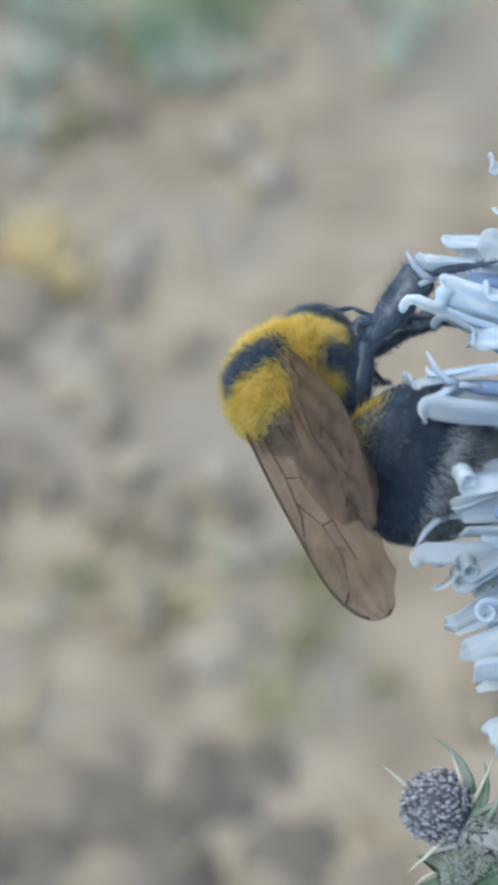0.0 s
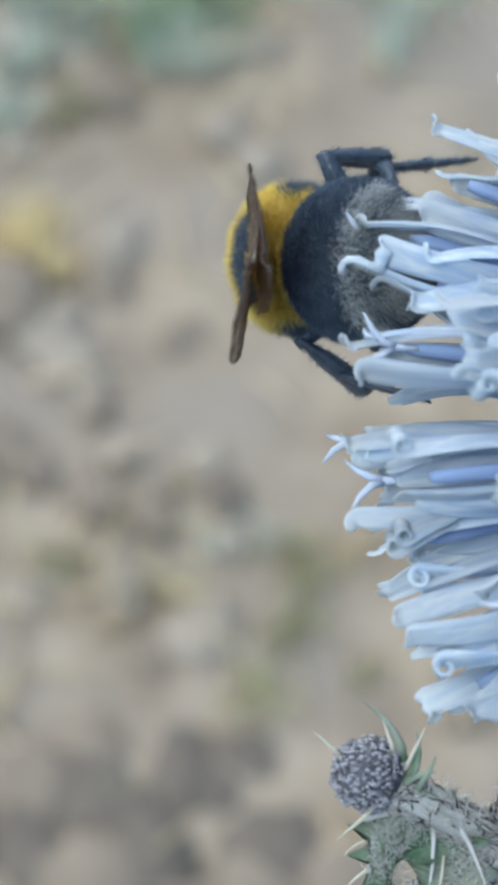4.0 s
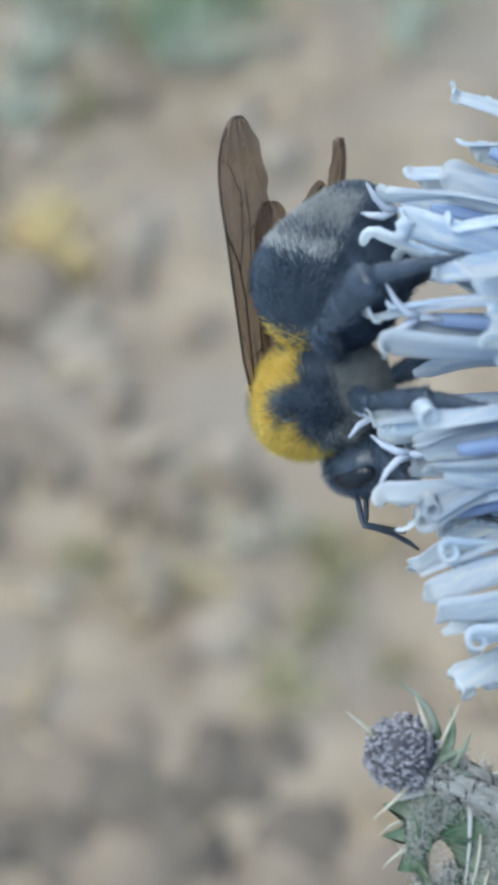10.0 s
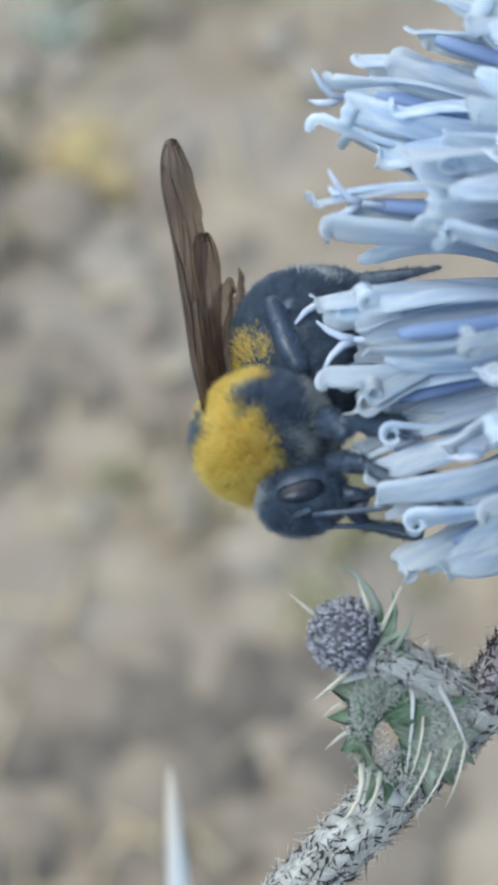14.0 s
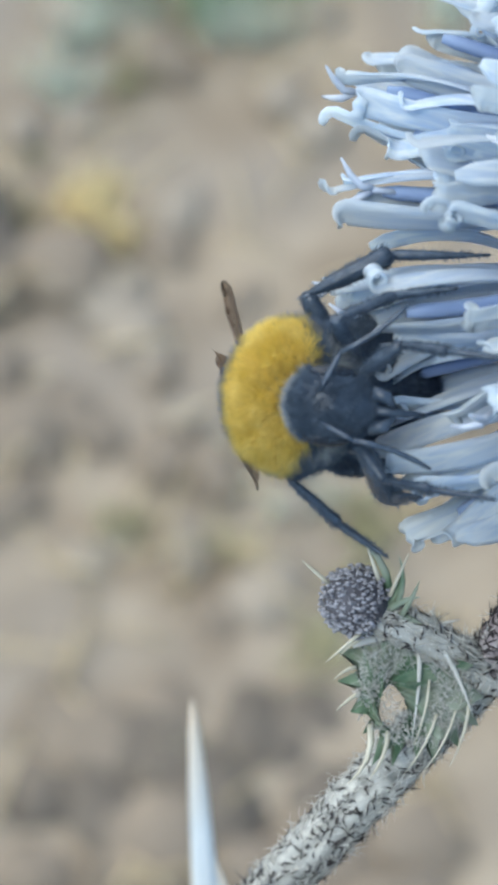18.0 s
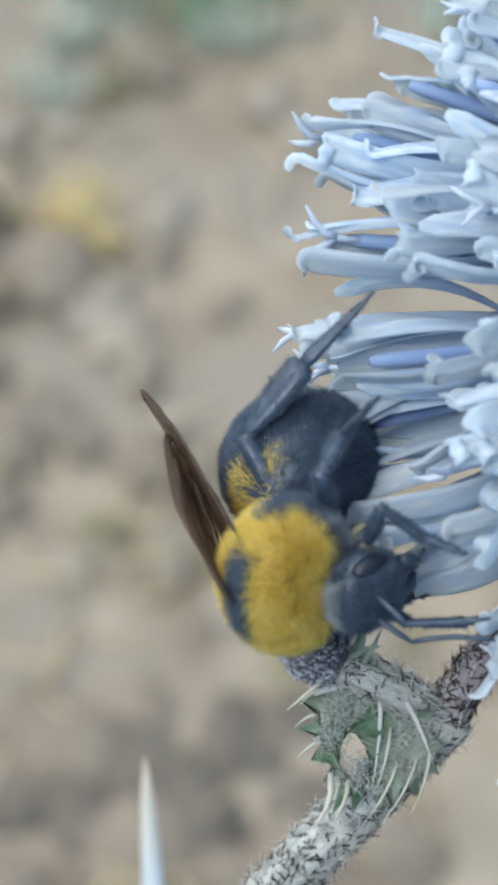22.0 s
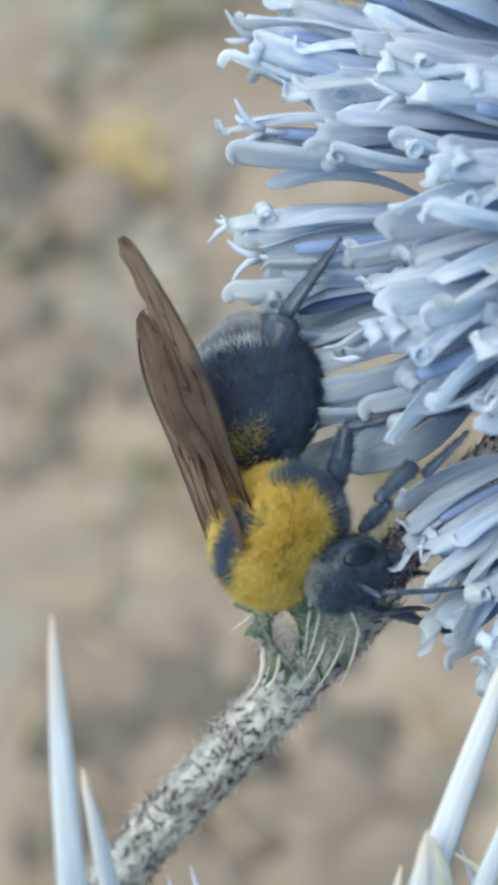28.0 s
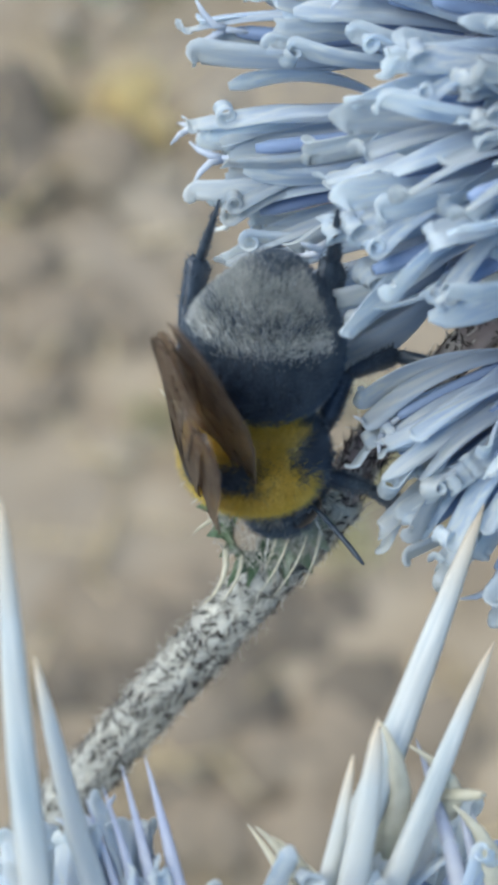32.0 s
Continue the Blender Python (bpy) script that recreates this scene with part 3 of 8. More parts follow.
def axil_leaf(plant):
    """The woolly clasping leaf under the bud, torn round a hole, with long pale prickles."""
    o = Vector((6.0, -14.6, -3.6))
    blade = ((-3.6, 2.4), (-1.6, 3.3), (0.6, 2.6), (2.4, 0.4), (3.4, -1.9), (2.3, -3.6), (0.6, -4.6), (-0.6, -4.4), (-2.4, -5.2), (-3.0, -3.2), (-3.9, -1.6), (-4.2, 0.6))
    hole = ((-2.3, -0.7), (-1.5, -0.9), (-1.0, -1.6), (-0.8, -2.4), (-1.2, -3.2), (-1.8, -3.5), (-2.4, -3.0), (-2.6, -2.0))
    verts, faces = [], []
    n = 48
    rng = random.Random(3)

    def on_loop(loop, s):
        f = (s % 1.0) * len(loop)
        i = int(f)
        a, b = Vector(loop[i % len(loop)]), Vector(loop[(i + 1) % len(loop)])
        return a + (b - a) * (f - i)

    for layer in (0.0, -0.5):
        for ring in range(5):
            for k in range(n):
                s = k / n
                p = on_loop(hole, s + 0.78) * (1 - ring / 4) + on_loop(blade, s) * (ring / 4)
                jag = (2.6 + 2.0 * noise.noise(Vector((k * 0.7, 0, 0))) if k % 3 == 0 else -1.8) if ring == 4 else 0
                p = p * (1 + 0.06 * jag)
                z = 1.5 * noise.noise(Vector((p.x * 0.6, p.y * 0.6, 2))) + 1.3 * noise.noise(Vector((p.x * 1.9, p.y * 1.9, 5))) + layer + 0.5
                verts.append(Vector((p.x + rng.uniform(-0.05, 0.05), p.y, z)) * MM)
    for ring in range(4):
        for k in range(n):
            j = (k + 1) % n
            a, b, c, d = ring * n + k, ring * n + j, (ring + 1) * n + j, (ring + 1) * n + k
            faces.append((a, b, c, d))
            faces.append((a + 5 * n, d + 5 * n, c + 5 * n, b + 5 * n))
    for ring in (0, 4):
        for k in range(n):
            j = (k + 1) % n
            faces.append((ring * n + k, ring * n + j, ring * n + j + 5 * n, ring * n + k + 5 * n))
    ob = part("leaf", mesh("leaf", verts, faces, M_LEAF), plant, "torn green woolly leaf clasping the stem", m=placed(o, plant))
    for p0, p1, bow, r in (((-3.0, -3.0, 0.6), (-4.4, -6.4, 0.8), (0.5, -0.3, 0), 0.20), ((-3.6, -1.2, 0.6), (-5.0, -2.2, 1.0), (0, 0.1, 0), 0.13), ((-2.0, -3.4, 0.8), (-3.2, -6.2, 1.2), (0.3, 0, 0), 0.15),
                           ((0.8, -2.4, 1.0), (-1.2, -5.9, 1.3), (0.25, 0, 0.2), 0.10), ((1.9, -2.2, 1.0), (-0.3, -6.0, 1.5), (0.3, 0, 0), 0.09), ((0.4, -0.4, 1.0), (-0.7, -4.4, 1.4), (0.2, 0, 0.2), 0.09),
                           ((2.7, -1.6, 0.8), (1.5, -5.4, 1.2), (0.25, 0, 0), 0.12), ((-3.4, 1.9, 0.6), (-4.8, 0.9, 1.1), (0, 0.2, 0), 0.12), ((-3.8, 0.3, 0.5), (-5.1, -0.4, 0.9), (0, 0.15, 0), 0.11)):
        part("prickle", mesh("prickle", *needle(p0, p1, r, bow), M_PRICKLE), ob, "long pale prickle")
    for p0, p1, r in (((-4.0, 1.6, 0.5), (2.2, 3.0, 0.6), 0.26), ((0.4, 2.6, 0.8), (2.9, -2.6, 1.0), 0.2), ((-0.2, 1.9, 0.8), (-0.7, -4.0, 1.0), 0.14)):
        part("midrib", mesh("midrib", *needle(p0, p1, r, (0.2, 0.1, 0.3)), M_WOOL), ob, "white woolly rib")
    rg = np.random.default_rng(14)
    k = 1500
    a = rg.uniform(0, 2 * math.pi, k)
    rr = np.sqrt(rg.uniform(0.16, 1, k))
    pts = np.stack([-0.5 + 3.4 * rr * np.cos(a), -0.9 + 3.4 * rr * np.sin(a), np.full(k, 0.8)], 1)
    part("wool", mesh("wool", *hairs(pts, rg.normal(size=(k, 3)) * np.array([1, 1, 0.4]) + np.array([0, 0, 0.25]), rg.uniform(0.3, 0.8, k), 0.024, 15, 1.2), M_WOOL), ob, "white cobweb wool", kind="stuff")



def main_head(plant):
    c = Vector((38.0, 10.0, 0.0))
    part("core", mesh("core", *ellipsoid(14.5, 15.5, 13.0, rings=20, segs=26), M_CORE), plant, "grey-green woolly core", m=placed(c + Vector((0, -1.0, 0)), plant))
    rng = random.Random(11)
    tips = ((5.0, 22.6, -3), (1.7, 19.3, -3), (3.2, 16.9, -2), (1.2, 13.0, 1), (6.1, 13.0, 9), (9.3, 16.1, 10), (10.0, 13.8, 10),
            (8.2, 24.4, -4), (1.5, 7.5, -5), (1.5, 5.2, -2), (2.6, 1.8, -1), (3.0, -0.4, 0), (4.2, -3.8, 1), (5.6, -6.4, 0), (2.4, 5.6, 3),
            (8.8, 4.2, 9), (8.4, 0.2, 9), (9.4, -2.2, 13), (5.3, 14.8, 4), (13.0, -3.6, 16), (14.5, 1.5, 19), (11.2, 7.0, 15), (16.5, 9.7, 16.0), (17.0, 7.1, 15.0), (17.7, -1.2, 15.0), (17.8, 2.8, 17.0))
    # the lowest ones bend away under the head
    low_tips = ((11.2, -10.3, 8), (11.2, -12.6, 8), (13.4, -17.0, 7), (14.1, -12.4, 10), (12.6, -14.6, 9), (14.8, -16.9, 9), (17.2, -19.6, 8), (18.6, -16.4, 10), (17.0, -12.6, 12))
    done = []
    for i, tip in enumerate(tips):
        d = Vector(tip) - c
        done.append(d.normalized())
        floret(plant, c, d.normalized(), d.length, rng.uniform(0, 72), 100 + i)
    low = Vector((32.0, 0.0, 0.0))
    for i, tip in enumerate(low_tips):
        d = Vector(tip) - low
        floret(plant, low, d.normalized(), d.length, rng.uniform(0, 72), 200 + i)
    for i, way in enumerate(sphere_ways(430, rng)):
        if any(way.angle(p) < 0.12 for p in done):
            continue
        reach = rng.uniform(34.5, 37.0) - 6.5 * min(1.0, abs(way.z) / 0.5)
        tip = c + way * reach
        if tip.z > 9 and tip.x < 17 and tip.y > -4 and rng.random() < 0.4:
            continue
        # open gaps, and room where the bee has pushed its way in
        if tip.x < 9 and tip.z > 1.5 and tip.y < 5:
            continue
        if tip.x < 9 and abs(tip.y + (10 - tip.y) * (7 - tip.x) / (38.0 - tip.x) - 9.9) < 1.7:
            continue
        if tip.x < 12 and tip.z < 2 and -6 < tip.y < 26:
            continue
        if tip.x < 25 and tip.z < 24 and tip.y < -3.5:
            continue
        floret(plant, c, way, reach, rng.uniform(0, 72), 300 + i, full=tip.x < 22 and tip.z > -14)


def main_plant():
    top = Vector((10.0, -14.4, -4.8))
    path = stem_path(top, (10.9, 12.2, 6.2), 0.012)
    plant = thing("globe_thistle", *path[0], "leaning globe thistle with round pale blue flower head", "thistle", "thistles")
    plant["foot"] = tuple(path[0])
    n = len(path)
    lo = max(0.0, 1 - 16 / n)
    furred(plant, "stem", path, [2.5 - 0.95 * i / (n - 1) for i in range(n)], "leaning grey-white woolly stem", 21, 3200, 1900, (lo, 1.0))
    neck = catmull([(9.4, -14.8, -4.9), (11.6, -11.6, -4.4), (14.6, -8.2, -3.8), (20.0, -3.0, -2.5), (27.0, 3.0, -1)], 10)
    furred(plant, "flower_stalk", neck, [1.25 - 0.25 * i / (len(neck) - 1) for i in range(len(neck))], "short purplish stalk thick with bristles", 23, 260, 900, (0.0, 0.75), M_STALK)
    main_head(plant)
    side_bud(plant)
    axil_leaf(plant)


main_plant()


# ---- the nearer, spiny head below ----
def spine_piece(plant, base, tip, r):
    b, t = Vector(base), Vector(tip)
    d = t - b
    L = d.length
    m = placed(b, plant) @ d.to_track_quat("X", "Z").to_matrix().to_4x4() @ pose(0, 0, 0, r * 900 % 50)
    shape = [(L * f, 0.35 * r * math.sin(f * 5 + r * 40), 0) for f in (0, 0.15, 0.3, 0.45, 0.6, 0.75, 0.87, 0.95, 1.0)]
    part("spine", mesh("spine", *sweep(shape, [r * k for k in (1.15, 1.18, 1.16, 1.1, 1.0, 0.84, 0.62, 0.38, 0.05)], 14, 0.62, ridge=0.07), M_SPINE), plant, "long stiff bluish white spine with tan point", m=m)


def near_plant():
    c = Vector((0.8, -58.0, 18.0))
    path = stem_path(c + Vector((0, -5, -3)), (0.05, 0.85, 0.5), 0.01)
    plant = thing("globe_thistle", *path[0], "upright globe thistle with long white spines round its head", "thistle", "thistles")
    plant["foot"] = tuple(path[0])
    n = len(path)
    furred(plant, "stem", path, [2.5 - 0.7 * i / (n - 1) for i in range(n)], "upright grey-white woolly stem", 33, 400, 50, (0.8, 1.0))
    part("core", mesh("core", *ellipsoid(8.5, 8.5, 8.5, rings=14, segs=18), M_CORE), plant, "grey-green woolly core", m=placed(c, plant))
    for base, tip, r in (((1.2, -42, 18.0), (-2.4, -28.2, 19.0), 0.5), ((1.6, -42, 17.5), (-1.5, -27.3, 18.0), 0.55), ((3.0, -42, 17.0), (-0.3, -26.8, 18.0), 0.6),
                         ((0.4, -42, 18.5), (-3.3, -28.8, 19.0), 0.45), ((17.0, -38, 15.0), (13.9, -26.4, 14.0), 0.6), ((18.0, -39, 15.0), (16.0, -29.4, 14.0), 0.5)):
        b = part("bract", mesh("bract", *needle((0, 0, 0), Vector(tip) - Vector(base), r, (0.3, 0, 0.4), 8), M_BRACT), plant, "pale violet-blue pointed bract", m=placed(base, plant))
    for base, tip, r in (((9.5, -42, 17.0), (5.0, -30.7, 16.0), 0.7), ((12.5, -42, 17.5), (8.2, -32.6, 17.0), 0.6), ((11.8, -32.6, 15.0), (11.9, -25.0, 17.0), 0.8), ((15.5, -30.4, 14.0), (13.4, -26.4, 16.0), 0.6), ((15.0, -29.2, 15.0), (17.0, -28.9, 16.5), 0.36), ((17.4, -34.9, 14.0), (15.8, -29.6, 16.0), 0.8), ((6.8, -35.7, 15.0), (5.4, -30.6, 17.0), 0.6), ((7.7, -35.7, 15.0), (6.3, -31.1, 17.0), 0.5), ((12.8, -33.4, 14.0), (9.8, -31.5, 16.0), 0.4)):
        part("bract", mesh("bract", *needle((0, 0, 0), Vector(tip) - Vector(base), r, (1.2, 0, 0.2), 8), M_PRICKLE), plant, "curved cream bract", m=placed(base, plant))
    for base, tip, r in (((-3.6, -46, 23.5), (-6.7, -12.9, 28.0), 0.76), ((-0.6, -41, 18.5), (-5.7, -21.2, 22), 0.60), ((4.6, -44, 22.5), (17.9, -14.2, 10.5), 0.85),
                         ((7.0, -45, 22.0), (18.2, -21.3, 14), 0.70), ((9.0, -44, 18.5), (11.6, -24.3, 21.3), 0.8), ((6.4, -45, 17.5), (10.5, -26.3, 20), 0.5)):
        spine_piece(plant, base, tip, r)
    rng = random.Random(31)
    for way in sphere_ways(46, rng):
        if way.y > 0.35:
            continue
        spine_piece(plant, c + way * 12, c + way * rng.uniform(32, 42), rng.uniform(0.5, 0.8))
    for i, tip in enumerate(((-4.6, -29.8, 18.0), (-2.4, -31.6, 18.0), (-1.0, -31.5, 17.0), (-6.4, -31.2, 20.0), (-3.6, -31.2, 16.0), (-5.1, -32.0, 19.0), (12.5, -32.2, 14.0), (15.9, -32.1, 13.0), (17.8, -31.3, 12.0))):
        d = Vector(tip) - c
        floret(plant, c, d.normalized(), d.length, rng.uniform(0, 72), 800 + i)
    for i, way in enumerate(sphere_ways(210, rng)):
        reach = rng.uniform(25.0, 28.0)
        if abs(way.x - 0.02) < 0.22 and way.y > 0.8:
            reach -= 2.5
        if way.z < -0.2 and way.y > 0.6:
            reach -= 3.0
        floret(plant, c, way, reach, rng.uniform(0, 72), 900 + i, full=way.y > 0.62)


near_plant()


# ---- things on the soil, far out of focus ----
def soil_things():
    tuft(-0.0083, 0.1766, 19.84, 26, M_GRASS, "fresh green grass tuft on dry soil", 1)
    tuft(0.0045, 0.1680, 21.08, 26, M_GRASS, "fresh green grass tuft on dry soil", 2)
    tuft(-0.0150, 0.1616, 16.12, 26, M_GRASS, "fresh green grass tuft on dry soil", 3)
    tuft(-0.0259, 0.1552, 17.36, 26, M_GRASS, "fresh green grass tuft on dry soil", 4)
    tuft(0.0111, 0.1765, 18.6, 26, M_GRASS, "fresh green grass tuft on dry soil", 5)
    tuft(0.0243, 0.1894, 21.08, 26, M_GRASS, "fresh green grass tuft on dry soil", 6)
    tuft(-0.0663, 0.1767, 21.08, 24, M_GREYGREEN, "grey-green dry herb tuft on soil", 7)
    tuft(-0.0536, 0.1681, 18.6, 24, M_GREYGREEN, "grey-green dry herb tuft on soil", 8)
    tuft(-0.0711, 0.1489, 18.6, 24, M_GREYGREEN, "grey-green dry herb tuft on soil", 9)
    tuft(-0.0452, 0.1574, 14.88, 24, M_GREYGREEN, "grey-green dry herb tuft on soil", 10)
    tuft(-0.0758, 0.1276, 17.36, 24, M_GREYGREEN, "grey-green dry herb tuft on soil", 11)
    tuft(-0.0299, 0.1702, 14.88, 24, M_GREYGREEN, "grey-green dry herb tuft on soil", 12)
    tuft(0.0758, 0.1678, 21.08, 24, M_GREYGREEN, "grey-green dry herb tuft on soil", 13)
    tuft(0.0712, 0.1528, 16.12, 24, M_GREYGREEN, "grey-green dry herb tuft on soil", 14)
    tuft(0.0824, 0.1764, 18.6, 24, M_GREYGREEN, "grey-green dry herb tuft on soil", 15)
    tuft(0.0587, 0.1807, 16.12, 24, M_GREYGREEN, "grey-green dry herb tuft on soil", 16)
    tuft(-0.0477, 0.1361, 13.64, 22, M_OLIVE, "olive yellowish weed tuft on soil", 17)
    tuft(-0.0543, 0.1297, 11.16, 22, M_OLIVE, "olive yellowish weed tuft on soil", 18)
    tuft(0.0370, -0.0608, 13.64, 22, M_OLIVE, "olive yellowish weed tuft on soil", 19)
    tuft(-0.0124, -0.0497, 13.64, 22, M_OLIVE, "olive yellowish weed tuft on soil", 20)
    tuft(0.0283, -0.0650, 12.4, 22, M_OLIVE, "olive yellowish weed tuft on soil", 21)
    tuft(-0.0701, 0.0839, 12.4, 34, M_YELLOWISH, "yellow flowering weed on dry soil", 22, name='yellow_weed', category='weed', thick=1.8)
    tuft(-0.0627, 0.0785, 13.64, 34, M_YELLOWISH, "yellow flowering weed on dry soil", 23, name='yellow_weed', category='weed', thick=1.8)
    tuft(-0.0575, 0.0711, 11.16, 34, M_YELLOWISH, "yellow flowering weed on dry soil", 24, name='yellow_weed', category='weed', thick=1.8)
    tuft(-0.0614, 0.0892, 9.3, 34, M_YELLOWISH, "yellow flowering weed on dry soil", 25, name='yellow_weed', category='weed', thick=1.8)
    tuft(0.0405, -0.0417, 13.64, 24, M_OLIVE, "olive yellowish weed tuft on soil", 26, thick=1.5)
    tuft(-0.0573, -0.0408, 13.64, 24, M_OLIVE, "olive yellowish weed tuft on soil", 27, thick=1.5)
    tuft(0.0213, -0.0927, 14.88, 24, M_OLIVE, "olive yellowish weed tuft on soil", 28, thick=1.5)
    tuft(-0.0311, -0.1347, 12.4, 24, M_OLIVE, "olive yellowish weed tuft on soil", 29, thick=1.5)
    tuft(0.0172, -0.0820, 11.16, 24, M_OLIVE, "olive yellowish weed tuft on soil", 30, thick=1.5)
    tuft(0.0342, -0.0331, 8.68, 24, M_OLIVE, "olive yellowish weed tuft on soil", 31, thick=1.5)
    stone(0.0216, 0.1594, 8.64, M_STONE_L, "pale stone on dry soil", 32, 0.5)
    stone(-0.0730, 0.1596, 8.64, M_STONE_L, "pale stone on dry soil", 33, 0.5)
    stone(0.0208, 0.1145, 7.2, M_STONE_L, "pale stone on dry soil", 34, 0.5)
    stone(-0.0474, 0.1510, 7.2, M_STONE_L, "pale stone on dry soil", 35, 0.5)
    stone(-0.0516, 0.0380, 8.64, M_STONE_L, "pale stone on dry soil", 36, 0.5)
    stone(-0.0578, 0.0529, 7.92, M_STONE_L, "pale stone on dry soil", 37, 0.5)
    stone(-0.0019, -0.0669, 10.08, M_STONE_L, "pale stone on dry soil", 38, 0.5)
    stone(0.0025, -0.0584, 8.64, M_STONE_L, "pale stone on dry soil", 39, 0.5)
    stone(-0.0317, -0.0474, 8.64, M_STONE_L, "pale stone on dry soil", 40, 0.5)
    stone(-0.0703, -0.0513, 7.92, M_STONE_L, "pale stone on dry soil", 41, 0.5)
    stone(-0.0432, 0.0273, 7.2, M_STONE_L, "pale stone on dry soil", 42, 0.5)
    stone(-0.0329, 0.0037, 6.48, M_STONE_L, "pale stone on dry soil", 43, 0.5)
    stone(-0.0396, -0.0122, 8.4, M_STONE_B, "brown clod on dry soil", 44, 0.5)
    stone(-0.0204, -0.0177, 9.6, M_STONE_B, "brown clod on dry soil", 45, 0.5)
    stone(-0.0758, 0.0041, 9.6, M_STONE_B, "brown clod on dry soil", 46, 0.5)
    stone(-0.0652, -0.0024, 7.8, M_STONE_B, "brown clod on dry soil", 47, 0.5)
    stone(-0.0193, -0.0752, 7.2, M_STONE_B, "brown clod on dry soil", 48, 0.5)
    stone(-0.0412, 0.0209, 7.2, M_STONE_B, "brown clod on dry soil", 49, 0.5)
    stone(-0.0411, 0.1425, 9.6, M_STONE_B, "brown clod on dry soil", 50, 0.5)
    stone(-0.0326, 0.1382, 7.2, M_STONE_B, "brown clod on dry soil", 51, 0.5)
    stone(-0.0769, 0.0616, 14.4, M_STONE_B, "brown clod on dry soil", 52, 0.5)
    stone(-0.0415, -0.1186, 9.6, M_STONE_D, "dark grey stone on soil", 53, 0.5)
    stone(-0.0448, -0.1239, 6.72, M_STONE_D, "dark grey stone on soil", 54, 0.5)
    stone(-0.0072, -0.1180, 12.48, M_STONE_D, "dark grey stone on soil", 55, 0.5)
    stone(0.0013, -0.1266, 11.52, M_STONE_D, "dark grey stone on soil", 56, 0.5)
    stone(-0.0117, -0.1286, 8.64, M_STONE_D, "dark grey stone on soil", 57, 0.5)
    stone(-0.0800, -0.1108, 9.6, M_STONE_D, "dark grey stone on soil", 58, 0.5)
    stone(0.0098, -0.0136, 5.76, M_STONE_D, "dark grey stone on soil", 59, 0.5)
    stone(-0.0656, -0.1471, 12.48, M_STONE_D, "dark grey stone on soil", 60, 0.5)
    stone(0.0162, -0.1353, 8.64, M_STONE_D, "dark grey stone on soil", 61, 0.5)
    tuft(0.0203, -0.0287, 11.16, 14, M_GREYGREEN, "grey-green dry herb tuft on soil", 62)
    tuft(0.0030, -0.0328, 9.92, 14, M_GREYGREEN, "grey-green dry herb tuft on soil", 63)
    tuft(-0.0181, -0.0113, 8.68, 14, M_GREYGREEN, "grey-green dry herb tuft on soil", 64)
    tuft(-0.0119, -0.0241, 8.68, 14, M_GREYGREEN, "grey-green dry herb tuft on soil", 65)
    stone(-0.1077, 0.0533, 12, M_STONE_B, "brown clod on dry soil", 66, 0.5)
    stone(-0.1096, 0.0203, 12, M_STONE_B, "brown clod on dry soil", 67, 0.5)
    stone(-0.0951, -0.0016, 13.2, M_STONE_B, "brown clod on dry soil", 68, 0.5)
    stone(-0.1026, -0.0325, 12, M_STONE_B, "brown clod on dry soil", 69, 0.5)
    stone(-0.0420, -0.1607, 15.6, M_STONE_B, "brown clod on dry soil", 70, 0.5)
    stone(-0.0088, -0.1715, 13.2, M_STONE_B, "brown clod on dry soil", 71, 0.5)
    stone(0.0176, -0.1713, 15.6, M_STONE_B, "brown clod on dry soil", 72, 0.5)
    stone(0.0526, -0.1599, 14.4, M_STONE_B, "brown clod on dry soil", 73, 0.5)
    stone(0.0399, -0.1933, 18, M_STONE_B, "brown clod on dry soil", 74, 0.5)
    stone(0.0092, -0.2003, 14.4, M_STONE_B, "brown clod on dry soil", 75, 0.5)
    stone(-0.0378, -0.1340, 14.4, M_STONE_D, "dark grey stone on soil", 76, 0.5)
    stone(-0.0223, -0.1450, 15.6, M_STONE_D, "dark grey stone on soil", 77, 0.5)
    stone(0.0261, -0.1490, 14.4, M_STONE_D, "dark grey stone on soil", 78, 0.5)
    stone(0.0088, -0.1714, 13.2, M_STONE_D, "dark grey stone on soil", 79, 0.5)
    stone(-0.0489, -0.1229, 12, M_STONE_D, "dark grey stone on soil", 80, 0.5)
    stone(-0.1145, 0.0861, 13.2, M_STONE_D, "dark grey stone on soil", 81, 0.5)
    stone(-0.1122, 0.0686, 14.4, M_STONE_D, "dark grey stone on soil", 82, 0.5)
    stone(-0.1164, 0.0533, 13.2, M_STONE_D, "dark grey stone on soil", 83, 0.5)
    stone(0.1174, -0.2078, 4.47145, M_STONE_L, "small stone on dry soil", 84, 0.5)
    stone(-0.0379, 0.0680, 8.08302, M_STONE_B, "small stone on dry soil", 85, 0.5)
    stone(-0.0675, 0.0530, 4.37153, M_STONE_L, "small stone on dry soil", 86, 0.5)
    stone(0.1313, -0.0989, 8.05761, M_STONE_B, "small stone on dry soil", 87, 0.5)
    stone(0.0096, -0.0294, 5.48756, M_STONE_L, "small stone on dry soil", 88, 0.5)
    stone(0.0983, -0.0016, 8.67286, M_STONE_B, "small stone on dry soil", 89, 0.5)
    stone(-0.0256, -0.1834, 4.98954, M_STONE_L, "small stone on dry soil", 90, 0.5)
    stone(-0.0705, 0.1192, 5.76069, M_STONE_L, "small stone on dry soil", 91, 0.5)
    stone(0.0010, 0.0006, 6.66594, M_STONE_L, "small stone on dry soil", 92, 0.5)
    stone(0.1314, -0.0307, 6.19042, M_STONE_B, "small stone on dry soil", 93, 0.5)
